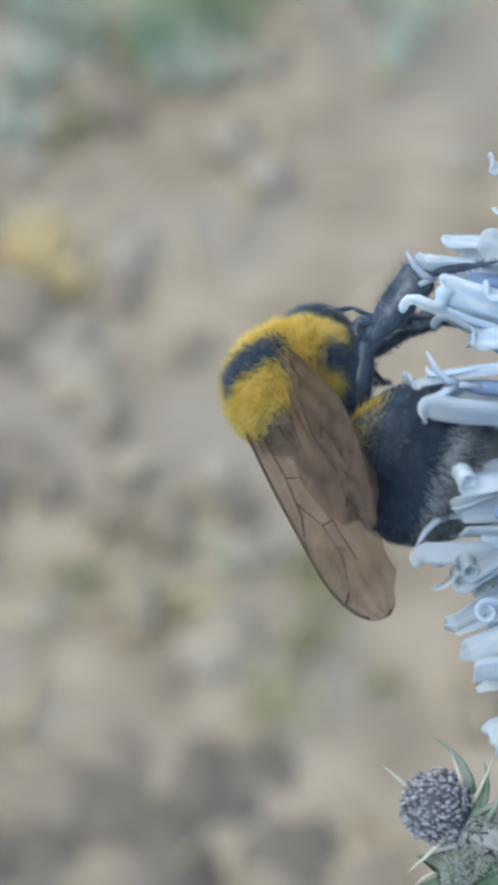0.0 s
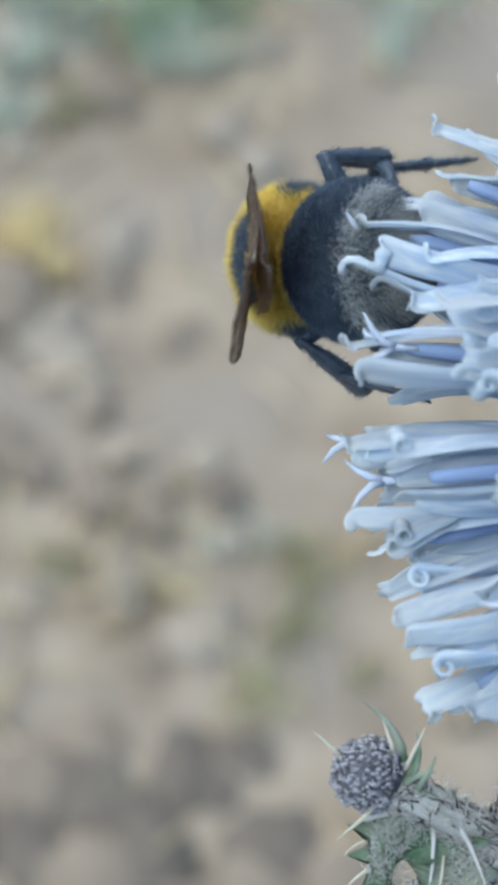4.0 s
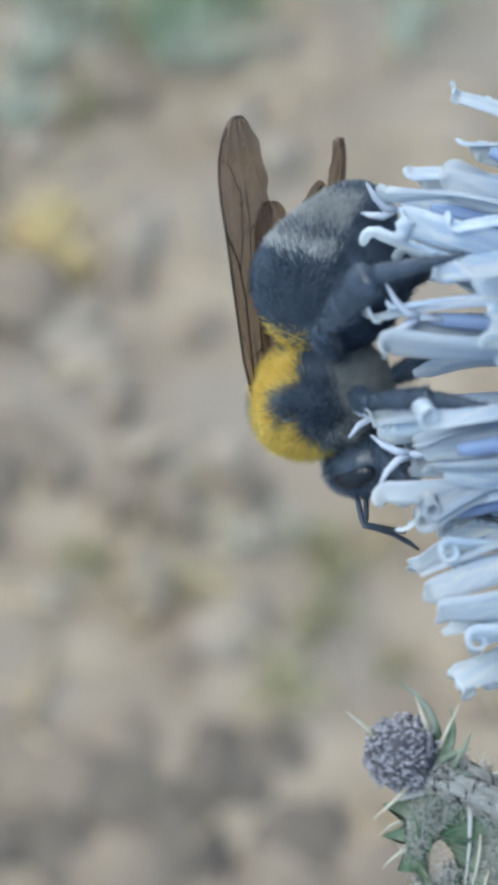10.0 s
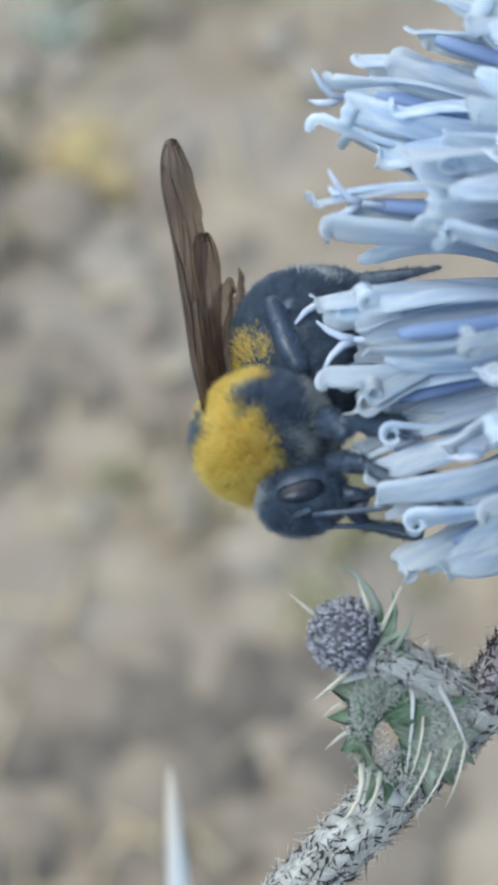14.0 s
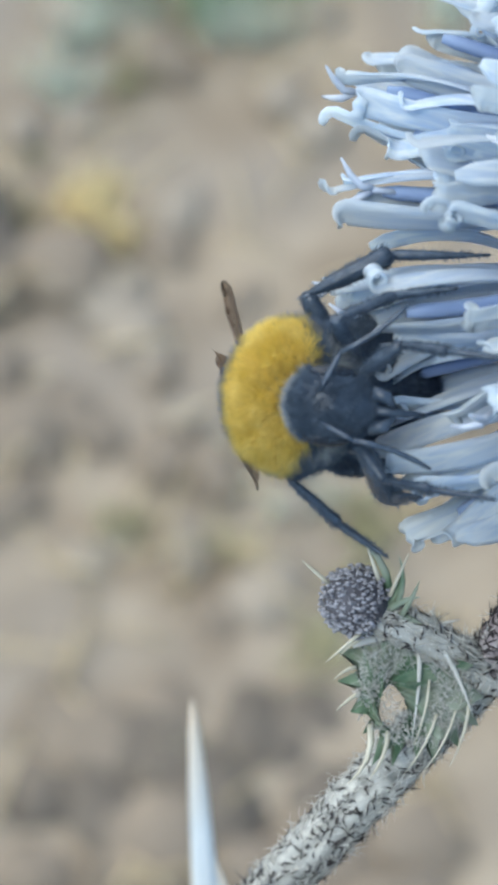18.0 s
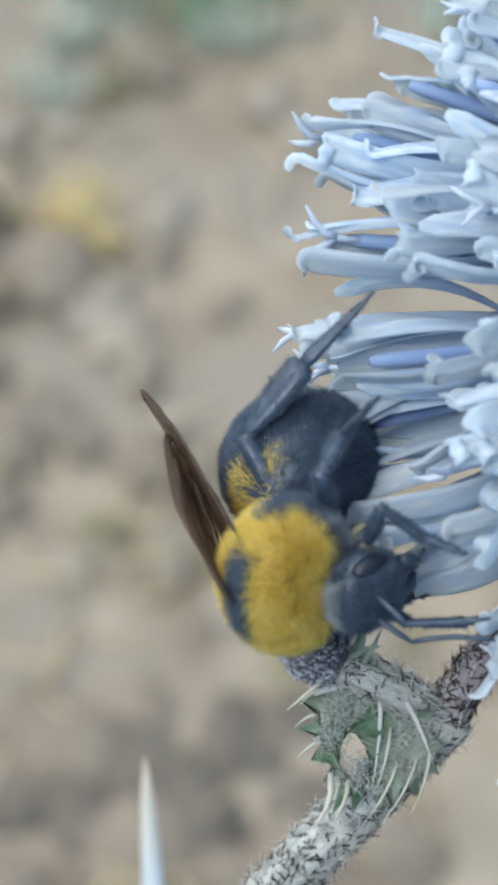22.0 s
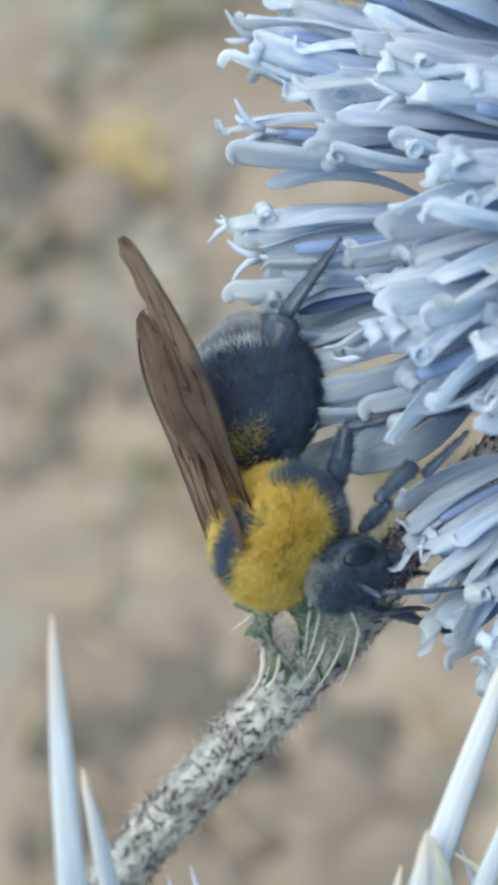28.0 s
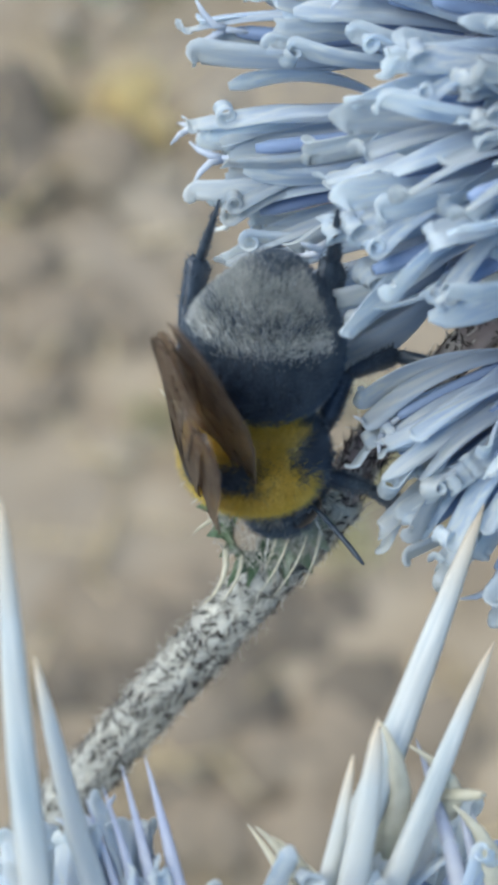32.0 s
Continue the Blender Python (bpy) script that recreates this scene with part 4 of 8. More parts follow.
    stone(0.0764, 0.0021, 8.90869, M_STONE_B, "small stone on dry soil", 94, 0.5)
    stone(-0.0951, -0.1370, 7.63272, M_STONE_B, "small stone on dry soil", 95, 0.5)
    stone(0.0407, 0.0390, 5.53969, M_STONE_B, "small stone on dry soil", 96, 0.5)
    stone(-0.0046, -0.1653, 5.89884, M_STONE_B, "small stone on dry soil", 97, 0.5)
    stone(0.1054, -0.0360, 6.92498, M_STONE_B, "small stone on dry soil", 98, 0.5)
    stone(-0.0045, 0.0492, 5.7584, M_STONE_L, "small stone on dry soil", 99, 0.5)
    stone(0.0982, -0.0907, 7.91032, M_STONE_B, "small stone on dry soil", 100, 0.5)
    stone(-0.0567, -0.2087, 7.58979, M_STONE_B, "small stone on dry soil", 101, 0.5)
    stone(-0.0514, 0.0544, 6.65708, M_STONE_L, "small stone on dry soil", 102, 0.5)
    stone(0.0750, 0.0065, 4.24042, M_STONE_L, "small stone on dry soil", 103, 0.5)
    stone(0.1342, 0.0893, 6.95719, M_STONE_L, "small stone on dry soil", 104, 0.5)
    stone(-0.0619, 0.0479, 8.40236, M_STONE_L, "small stone on dry soil", 105, 0.5)
    stone(0.0683, 0.0789, 5.47604, M_STONE_L, "small stone on dry soil", 106, 0.5)
    stone(0.1200, 0.1056, 8.51025, M_STONE_L, "small stone on dry soil", 107, 0.5)
    stone(-0.1205, 0.0013, 5.39761, M_STONE_L, "small stone on dry soil", 108, 0.5)
    stone(-0.1172, -0.2069, 4.32165, M_STONE_L, "small stone on dry soil", 109, 0.5)
    stone(-0.0344, 0.0825, 8.69263, M_STONE_L, "small stone on dry soil", 110, 0.5)
    stone(0.0067, 0.1267, 7.0294, M_STONE_L, "small stone on dry soil", 111, 0.5)
    stone(-0.0933, 0.1149, 5.85216, M_STONE_L, "small stone on dry soil", 112, 0.5)
    stone(-0.0600, -0.0443, 5.68025, M_STONE_L, "small stone on dry soil", 113, 0.5)
    stone(0.1041, -0.1399, 8.33974, M_STONE_L, "small stone on dry soil", 114, 0.5)
    stone(-0.0082, 0.0479, 7.37198, M_STONE_B, "small stone on dry soil", 115, 0.5)
    stone(0.0918, 0.1185, 7.98436, M_STONE_L, "small stone on dry soil", 116, 0.5)
    stone(0.0004, -0.1476, 6.53722, M_STONE_B, "small stone on dry soil", 117, 0.5)
    stone(-0.0846, -0.2083, 7.55458, M_STONE_B, "dark brown clod on soil", 118, 0.5)
    stone(0.0224, -0.1765, 10.1968, M_STONE_D, "dark brown clod on soil", 119, 0.5)
    stone(-0.0155, -0.1326, 6.79021, M_STONE_D, "dark brown clod on soil", 120, 0.5)
    stone(-0.0901, -0.1731, 9.04956, M_STONE_B, "dark brown clod on soil", 121, 0.5)
    stone(0.0170, -0.2135, 7.39484, M_STONE_B, "dark brown clod on soil", 122, 0.5)
    stone(-0.0920, -0.1130, 7.36922, M_STONE_B, "dark brown clod on soil", 123, 0.5)
    stone(-0.0105, -0.1330, 8.5381, M_STONE_B, "dark brown clod on soil", 124, 0.5)
    stone(-0.0050, -0.1216, 8.30852, M_STONE_D, "dark brown clod on soil", 125, 0.5)
    stone(-0.0884, -0.1827, 7.44519, M_STONE_D, "dark brown clod on soil", 126, 0.5)
    stone(-0.1001, -0.1854, 6.63135, M_STONE_D, "dark brown clod on soil", 127, 0.5)
    stone(-0.0352, -0.1553, 7.85836, M_STONE_B, "dark brown clod on soil", 128, 0.5)
    stone(-0.0538, -0.1789, 10.5631, M_STONE_D, "dark brown clod on soil", 129, 0.5)
    stone(-0.0084, -0.1523, 9.06901, M_STONE_B, "dark brown clod on soil", 130, 0.5)
    stone(-0.0270, -0.2006, 11.5733, M_STONE_B, "dark brown clod on soil", 131, 0.5)
    stone(-0.0782, -0.1146, 10.8159, M_STONE_B, "dark brown clod on soil", 132, 0.5)
    stone(-0.1006, -0.2082, 6.71155, M_STONE_B, "dark brown clod on soil", 133, 0.5)
    stone(-0.0660, -0.2111, 8.23336, M_STONE_D, "dark brown clod on soil", 134, 0.5)
    stone(0.0105, -0.1502, 6.6301, M_STONE_D, "dark brown clod on soil", 135, 0.5)
    stone(0.0056, -0.1784, 6.09433, M_STONE_B, "dark brown clod on soil", 136, 0.5)
    stone(-0.0947, -0.1732, 8.78004, M_STONE_B, "dark brown clod on soil", 137, 0.5)
    stone(-0.0224, -0.1056, 6.14485, M_STONE_B, "dark brown clod on soil", 138, 0.5)
    stone(0.0190, -0.1138, 10.5299, M_STONE_D, "dark brown clod on soil", 139, 0.5)
    stone(-0.0871, -0.1448, 10.2955, M_STONE_D, "dark brown clod on soil", 140, 0.5)
    stone(-0.0051, -0.1481, 6.73038, M_STONE_D, "dark brown clod on soil", 141, 0.5)
    stone(-0.0866, -0.1711, 8.0069, M_STONE_B, "dark brown clod on soil", 142, 0.5)
    stone(0.0209, -0.1808, 6.14801, M_STONE_B, "dark brown clod on soil", 143, 0.5)
    stone(-0.0409, -0.1095, 10.2348, M_STONE_B, "dark brown clod on soil", 144, 0.5)
    stone(-0.0562, -0.1542, 10.7923, M_STONE_B, "dark brown clod on soil", 145, 0.5)
    stone(-0.0407, -0.1987, 10.3173, M_STONE_B, "dark brown clod on soil", 146, 0.5)
    stone(0.0004, -0.2065, 11.016, M_STONE_B, "dark brown clod on soil", 147, 0.5)
    stone(-0.0509, -0.1217, 9.57933, M_STONE_B, "dark brown clod on soil", 148, 0.5)
    stone(-0.0476, -0.1784, 11.5115, M_STONE_B, "dark brown clod on soil", 149, 0.5)
    stone(-0.0088, -0.1677, 6.42696, M_STONE_D, "dark brown clod on soil", 150, 0.5)
    stone(0.0269, -0.1215, 8.50061, M_STONE_D, "dark brown clod on soil", 151, 0.5)
    stone(-0.0003, -0.2042, 10.0881, M_STONE_B, "dark brown clod on soil", 152, 0.5)
    stone(-0.0983, -0.2096, 8.34356, M_STONE_B, "dark brown clod on soil", 153, 0.5)
    stone(-0.0163, -0.1790, 8.63308, M_STONE_B, "dark brown clod on soil", 154, 0.5)
    stone(-0.0647, -0.1215, 11.9201, M_STONE_B, "dark brown clod on soil", 155, 0.5)
    tuft(-0.1109, -0.0484, 9.74821, 14, M_STRAW, "small dry weed tuft on soil", 156)
    tuft(-0.0890, 0.0813, 10.899, 14, M_OLIVE, "small dry weed tuft on soil", 157)
    tuft(-0.0316, -0.2223, 10.0828, 14, M_STRAW, "small dry weed tuft on soil", 158)
    tuft(0.0593, -0.0319, 9.76559, 14, M_STRAW, "small dry weed tuft on soil", 159)
    tuft(-0.0355, -0.1288, 8.14857, 14, M_OLIVE, "small dry weed tuft on soil", 160)
    tuft(-0.0067, -0.0089, 9.72388, 14, M_STRAW, "small dry weed tuft on soil", 161)
    tuft(0.0529, -0.0339, 10.9714, 14, M_STRAW, "small dry weed tuft on soil", 162)
    tuft(0.0521, -0.1934, 6.60381, 14, M_STRAW, "small dry weed tuft on soil", 163)
    tuft(-0.0771, -0.0866, 8.19751, 14, M_STRAW, "small dry weed tuft on soil", 164)
    tuft(-0.0366, -0.1809, 10.7383, 14, M_STRAW, "small dry weed tuft on soil", 165)
    tuft(-0.0135, -0.1200, 10.5808, 14, M_STRAW, "small dry weed tuft on soil", 166)
    tuft(-0.0865, 0.1041, 8.19849, 14, M_OLIVE, "small dry weed tuft on soil", 167)
    tuft(0.0585, -0.0826, 10.6904, 14, M_OLIVE, "small dry weed tuft on soil", 168)
    tuft(-0.0325, -0.0640, 10.1759, 14, M_STRAW, "small dry weed tuft on soil", 169)
    tuft(0.0627, -0.0753, 7.14981, 14, M_STRAW, "small dry weed tuft on soil", 170)
    tuft(-0.1004, -0.0831, 8.35461, 14, M_STRAW, "small dry weed tuft on soil", 171)
    tuft(-0.0409, 0.2364, 16.1064, 18, M_GRASS, "low herb tuft on dry soil", 172)
    tuft(-0.0644, 0.1551, 14.5479, 18, M_GREYGREEN, "low herb tuft on dry soil", 173)
    tuft(-0.0224, 0.1718, 14.1298, 18, M_GREYGREEN, "low herb tuft on dry soil", 174)
    tuft(0.0140, 0.2046, 17.5369, 18, M_GREYGREEN, "low herb tuft on dry soil", 175)
    tuft(-0.1064, 0.2468, 16.4644, 18, M_GRASS, "low herb tuft on dry soil", 176)
    tuft(-0.0090, 0.1513, 18.5803, 18, M_GREYGREEN, "low herb tuft on dry soil", 177)
    tuft(-0.0202, 0.1682, 17.4197, 18, M_GRASS, "low herb tuft on dry soil", 178)
    tuft(-0.1036, 0.2003, 18.5331, 18, M_GREYGREEN, "low herb tuft on dry soil", 179)
    tuft(-0.0701, 0.2545, 14.7584, 18, M_GRASS, "low herb tuft on dry soil", 180)
    tuft(-0.0615, 0.1959, 13.2386, 18, M_GREYGREEN, "low herb tuft on dry soil", 181)
    tuft(-0.0837, 0.1806, 14.2451, 18, M_GRASS, "low herb tuft on dry soil", 182)
    tuft(-0.0456, 0.1958, 17.8596, 18, M_GRASS, "low herb tuft on dry soil", 183)
    tuft(-0.0757, 0.2209, 12.8166, 18, M_GREYGREEN, "low herb tuft on dry soil", 184)
    tuft(-0.0223, 0.2120, 17.2173, 18, M_GRASS, "low herb tuft on dry soil", 185)
    tuft(-0.0416, 0.2323, 15.0949, 18, M_GRASS, "low herb tuft on dry soil", 186)
    tuft(-0.0032, 0.1858, 12.5941, 18, M_GRASS, "low herb tuft on dry soil", 187)
    tuft(0.0175, 0.1932, 14.4564, 18, M_GRASS, "low herb tuft on dry soil", 188)
    tuft(0.0195, 0.2433, 17.0256, 18, M_GREYGREEN, "low herb tuft on dry soil", 189)
    tuft(0.0056, 0.2319, 13.0108, 18, M_GREYGREEN, "low herb tuft on dry soil", 190)
    tuft(-0.0484, 0.2372, 13.7566, 18, M_GREYGREEN, "low herb tuft on dry soil", 191)
    tuft(-0.0479, 0.2408, 16.1565, 18, M_GREYGREEN, "low herb tuft on dry soil", 192)
    tuft(-0.0813, 0.2254, 11.3, 18, M_GRASS, "low herb tuft on dry soil", 193)
    tuft(-0.0481, 0.1721, 17.2652, 18, M_GRASS, "low herb tuft on dry soil", 194)
    tuft(-0.0634, 0.1674, 11.9439, 18, M_GREYGREEN, "low herb tuft on dry soil", 195)
    tuft(-0.0251, 0.2112, 17.0681, 18, M_GREYGREEN, "low herb tuft on dry soil", 196)
    tuft(-0.0734, 0.1757, 15.0854, 18, M_GREYGREEN, "low herb tuft on dry soil", 197)
    tuft(-0.0185, 0.1502, 16.3654, 18, M_GREYGREEN, "low herb tuft on dry soil", 198)
    tuft(0.0059, 0.1516, 16.4607, 18, M_GREYGREEN, "low herb tuft on dry soil", 199)
    tuft(-0.0718, 0.1866, 15.7413, 18, M_GREYGREEN, "low herb tuft on dry soil", 200)
    tuft(-0.0692, 0.2019, 12.1588, 18, M_GREYGREEN, "low herb tuft on dry soil", 201)
    tuft(-0.0505, 0.2459, 17.9361, 18, M_GREYGREEN, "low herb tuft on dry soil", 202)
    tuft(0.0199, 0.2416, 10.1633, 18, M_GREYGREEN, "low herb tuft on dry soil", 203)
    tuft(-0.0875, 0.2471, 17.5445, 18, M_GREYGREEN, "low herb tuft on dry soil", 204)
    tuft(-0.0078, 0.2072, 14.6305, 18, M_GRASS, "low herb tuft on dry soil", 205)


soil_things()


# ---- the bumblebee ----
def inside_colour_thorax(d):
    x, y, z = d
    if z < -0.66:
        return "grey" if abs(y) < 0.75 and x < 0.5 else "black"
    if x > 0.14:
        low = 0.06 - 0.12 * abs(y) - 0.4 * max(0.0, x - 0.5)
        return "yellow" if z > low else ("grey" if x > 0.5 and z < low - 0.25 else "black")
    if x < -0.38:
        return "yellow" if z > -0.22 and x > -0.94 else "black"
    return "yellow" if abs(y) > 0.64 and z > 0.3 else "black"


def fur_over(r, c, count, length, width, colour, seed, comb, shape=None, spread=0.28, clump=0.30):
    """Fur on an ellipsoid: {colour: (verts, faces)}."""
    rng = np.random.default_rng(seed)
    d = rng.normal(size=(count, 3))
    d /= np.linalg.norm(d, axis=1)[:, None]
    r = np.array(r, float)
    p = d * r
    if shape:
        p = np.array([tuple(shape(Vector(a), Vector(b))) for a, b in zip(d, p)])
    nrm = d / r
    nrm /= np.linalg.norm(nrm, axis=1)[:, None]
    jit = d + rng.normal(0, 0.06, d.shape)
    names = np.array([colour(j) for j in jit])
    tuft_way = np.sin(d[:, [1, 2, 0]] * 13 + d[:, [2, 0, 1]] * 7 + np.array([0.3, 1.7, 4.1]))
    way = nrm + np.array(comb) + clump * tuft_way + rng.normal(0, spread, d.shape)
    ln = length * rng.uniform(0.6, 1.2, count)
    out = {}
    for nm in set(names):
        m = names == nm
        if nm == "none":
            continue
        out[nm] = hairs(p[m] * 0.97 + np.array(c), way[m], ln[m], width, seed + 1, 0.3)
    return out


FUR = {"yellow": M_YELLOW, "black": M_BLACK, "white": M_WHITE, "grey": M_GREY}
limb = {}


def shape_abdomen(d, p):
    # x from +1 at the waist to -1 at the tip
    s = (1 - d.x) / 2
    k = 0.90 + 0.22 * math.sin(math.pi * min(1, s * 1.15)) - 0.14 * s
    return Vector((p.x, p.y * k, p.z * k - 1.1 * s * s))


def abdomen_colour(d):
    s = (1 - d[0]) / 2
    if s < 0.145:
        return "yellow" if d[2] > 0.05 else "black"
    if s < 0.59 or d[2] < -0.10 + 0.5 * (0.8 - s) or s > 0.96:
        return "black"
    return "white" if s < 0.65 else ("black" if 0.71 < s < 0.75 else "grey")


def build_wing(side):
    """A smoky forewing with its hindwing; x runs to the tip, the leading edge lies forward."""
    s = -side

    def blade(length, width, seed, fray, x0=0.0, y0=0.0, skew=1.3):
        rng = random.Random(seed)
        n = 54
        notch = [rng.random() ** 2 for _ in range(24)]
        lead, trail = [], []
        for i in range(n):
            f = 1 - (1 - i / (n - 1)) ** 1.8
            e = max(0.0, (f - 0.74) / 0.26)
            r = math.sqrt(max(0.0, 1 - e * e))
            top = width * (0.16 * math.sin(math.pi * f) - 0.05)
            w = width * (0.10 + 0.86 * math.sin(math.pi * min(1.0, 0.04 + 0.62 * min(f, 0.74)) ** 0.85))
            mid = top - w * 0.45 + skew * f
            cut = 0.0
            if f > 0.4:
                h = f * 23
                i0 = int(h)
                cut = fray * (notch[i0] * (1 - h + i0) + notch[min(23, i0 + 1)] * (h - i0)) * min(1.0, (f - 0.4) * 5) + 0.015 * rng.random()
            lead.append(Vector((x0 + length * f, s * (y0 + mid + w * 0.45 * r), 0)))
            trail.append(Vector((x0 + length * f, s * (y0 + mid - w * (0.55 * r - cut * r)), 0)))
        verts, faces = [], []
        across = 13
        for lo, hi in zip(lead, trail):
            for k in range(across):
                g = k / (across - 1)
                p = lo + (hi - lo) * g
                p.z = 0.35 * math.sin(p.x * 0.35) * g + 0.13 * math.sin(g * 24 + p.x * 0.5)
                verts.append(p * MM)
        for i in range(n - 1):
            for k in range(across - 1):
                a = i * across + k
                faces.append((a, a + across, a + across + 1, a + 1))
        return lead, trail, verts, faces

    lead, trail, verts, faces = blade(17.0, 6.0, 3, 0.2)
    fore = new("forewing", mesh("forewing", verts, faces, M_WING))
    fore.parent = bee
    tagged(fore, "smoky brown frayed translucent wing")

    def vein(points, r):
        pts = []
        for x, g in points:
            x *= 17.0 / 15.0
            i = max(k for k in range(len(lead) - 1) if lead[k].x <= x)
            f = (x - lead[i].x) / (lead[i + 1].x - lead[i].x)
            lo = lead[i].lerp(lead[i + 1], f)
            hi = trail[i].lerp(trail[i + 1], f)
            p = lo + (hi - lo) * g
            p.z = 0.35 * math.sin(p.x * 0.35) * g + 0.13 * math.sin(g * 24 + p.x * 0.5) + 0.03
            pts.append(p)
        part("vein", mesh("vein", *sweep(pts, [r] * len(pts), 5), M_VEIN), fore, "dark wing vein")

    for points, r in ((((0, 0.02), (3, 0.01), (6, 0.01), (9, 0.01), (11, 0.01), (12, 0.02), (13, 0.02), (13.8, 0.03), (14.4, 0.05)), 0.085), (((0, 0.3), (3, 0.3), (6, 0.28), (8, 0.22), (9.5, 0.04)), 0.055),
                      (((0, 0.5), (3, 0.62), (6, 0.72), (9, 0.82)), 0.05), (((6, 0.28), (6.6, 0.5), (7, 0.74)), 0.038), (((7.4, 0.24), (9.2, 0.42), (11.2, 0.42), (12.6, 0.2), (13, 0.05)), 0.038),
                      (((6.6, 0.5), (9.4, 0.56), (11.8, 0.58)), 0.035), (((9.2, 0.42), (9.4, 0.56), (9.8, 0.85)), 0.035), (((10.6, 0.42), (11.0, 0.58)), 0.035), (((3, 0.3), (3.4, 0.62)), 0.038)):
        vein(points, r)
    l2, t2, v2, f2 = blade(11.8, 5.2, 9, 0.06, 0.2, -2.8)
    hind = part("hindwing", mesh("hindwing", [v + Vector((0, 0, -0.12 * MM)) for v in v2], f2, M_WING), fore, "smaller smoky hindwing")
    return fore


def leg_piece(name, length, r0, r1, r2, flat, key, material, hair, seed, label=""):
    """One joint of a leg, along its own x, with short bristles."""
    pts = [(length * f, 0, 0) for f in (0, 0.12, 0.4, 0.7, 0.92, 1.0)]
    rad = (r0 * 0.75, r0, r1, (r1 + r2) / 2, r2, r2 * 0.7)
    skin = sweep(pts, rad, 9, flat)
    rng = np.random.default_rng(seed)
    n = hair
    f = rng.uniform(0.03, 0.98, n)
    a = rng.uniform(0, 2 * math.pi, n)
    rr = np.interp(f, [0, 0.12, 0.4, 0.7, 0.92, 1], rad)
    out = np.stack([np.zeros(n), np.cos(a), np.sin(a) * flat], 1)
    base = np.stack([f * length, np.zeros(n), np.zeros(n)], 1) + out * rr[:, None] * 0.95
    fur = hairs(base, out + np.array([0.7, 0, 0]) + rng.normal(0, 0.25, (n, 3)), rng.uniform(0.15, 0.36, n) * (0.6 + r1), 0.02, seed, 0.3)
    ob = part(name, mesh(name, *skin, M_SKIN), bee, label)
    part("bristle_coat", mesh("bristle_coat", *fur, M_BLACK), ob, "short black bristles", kind="stuff")
    limb[key] = ob


bee = new("bumblebee")
bee.empty_display_size = 0.002
tagged(bee, "furry black bumblebee with yellow bands and pale tail", "bee")


def shape_thorax(d, p):
    # flattened in front, where the head sits, and broad at the shoulders
    return Vector((p.x * (1 - 0.24 * max(0.0, d.x) ** 2 * (1 - 0.8 * d.y * d.y)), p.y * (1 + 0.06 * d.x), p.z))


thorax = part("thorax", mesh("thorax", *ellipsoid(3.05, 3.75, 3.35, shape=shape_thorax), M_SKIN), bee)
for nm, data in fur_over((3.05, 3.75, 3.35), (0, 0, 0), 62000, 1.05, 0.019, inside_colour_thorax, 50, (-0.55, 0, 0.05), shape=shape_thorax, spread=0.22, clump=0.18).items():
    part("fur", mesh("fur", *data, FUR[nm]), thorax, nm + " thorax fur", kind="stuff")

HEAD_C = (4.05, 0, -1.3)


def shape_head(d, p):
    return Vector((p.x * (1 - 0.12 * d.z), p.y * (1 + 0.10 * d.z), p.z - 0.25 * max(0, -d.z)))


bee_head = part("head", mesh("head", *ellipsoid(1.75, 2.15, 2.3, HEAD_C, shape=shape_head), M_SKIN), bee)
for nm, data in fur_over((1.75, 2.15, 2.3), HEAD_C, 9000, 0.6, 0.017,
                         lambda d: "none" if (abs(d[1]) > 0.72 and d[2] < 0.5) else ("grey" if d[0] < 0.1 and d[2] > 0.75 else "black"), 61, (0.1, 0, 0.25)).items():
    part("fur", mesh("fur", *data, FUR[nm]), bee_head, nm + " head fur", kind="stuff")
for s in (1, -1):
    part("eye", mesh("eye", *ellipsoid(0.70, 0.46, 1.35, (HEAD_C[0] + 0.45, s * 1.76, HEAD_C[2] + 0.1), 12, 16), M_EYE), bee_head, "glossy black compound eye")
    part("mandible", mesh("mandible", *sweep([(4.8, s * 0.95, -3.4), (5.0, s * 0.8, -4.2), (4.9, s * 0.25, -4.7)], (0.42, 0.38, 0.15), 8), M_SKIN), bee_head, "glossy black jaw")
part("proboscis", mesh("proboscis", *sweep([(4.6, 0, -3.5), (4.7, 0, -4.9), (4.2, 0, -6.5)], (0.35, 0.28, 0.12), 8), M_SKIN), bee_head, "dark brown tongue sheath")

abdomen = part("abdomen", mesh("abdomen", *ellipsoid(4.9, 4.2, 3.95, (-4.7, 0, 0), 22, 26, shape_abdomen), M_SKIN), bee)
for nm, data in fur_over((4.9, 4.2, 3.95), (-4.7, 0, 0), 52000, 0.72, 0.024, abdomen_colour, 71, (-1.1, 0, -0.05), shape=shape_abdomen, spread=0.16, clump=0.08).items():
    part("fur", mesh("fur", *data, FUR[nm]), abdomen, nm + " abdomen fur", kind="stuff")

wing_l = build_wing(1)
wing_r = build_wing(-1)

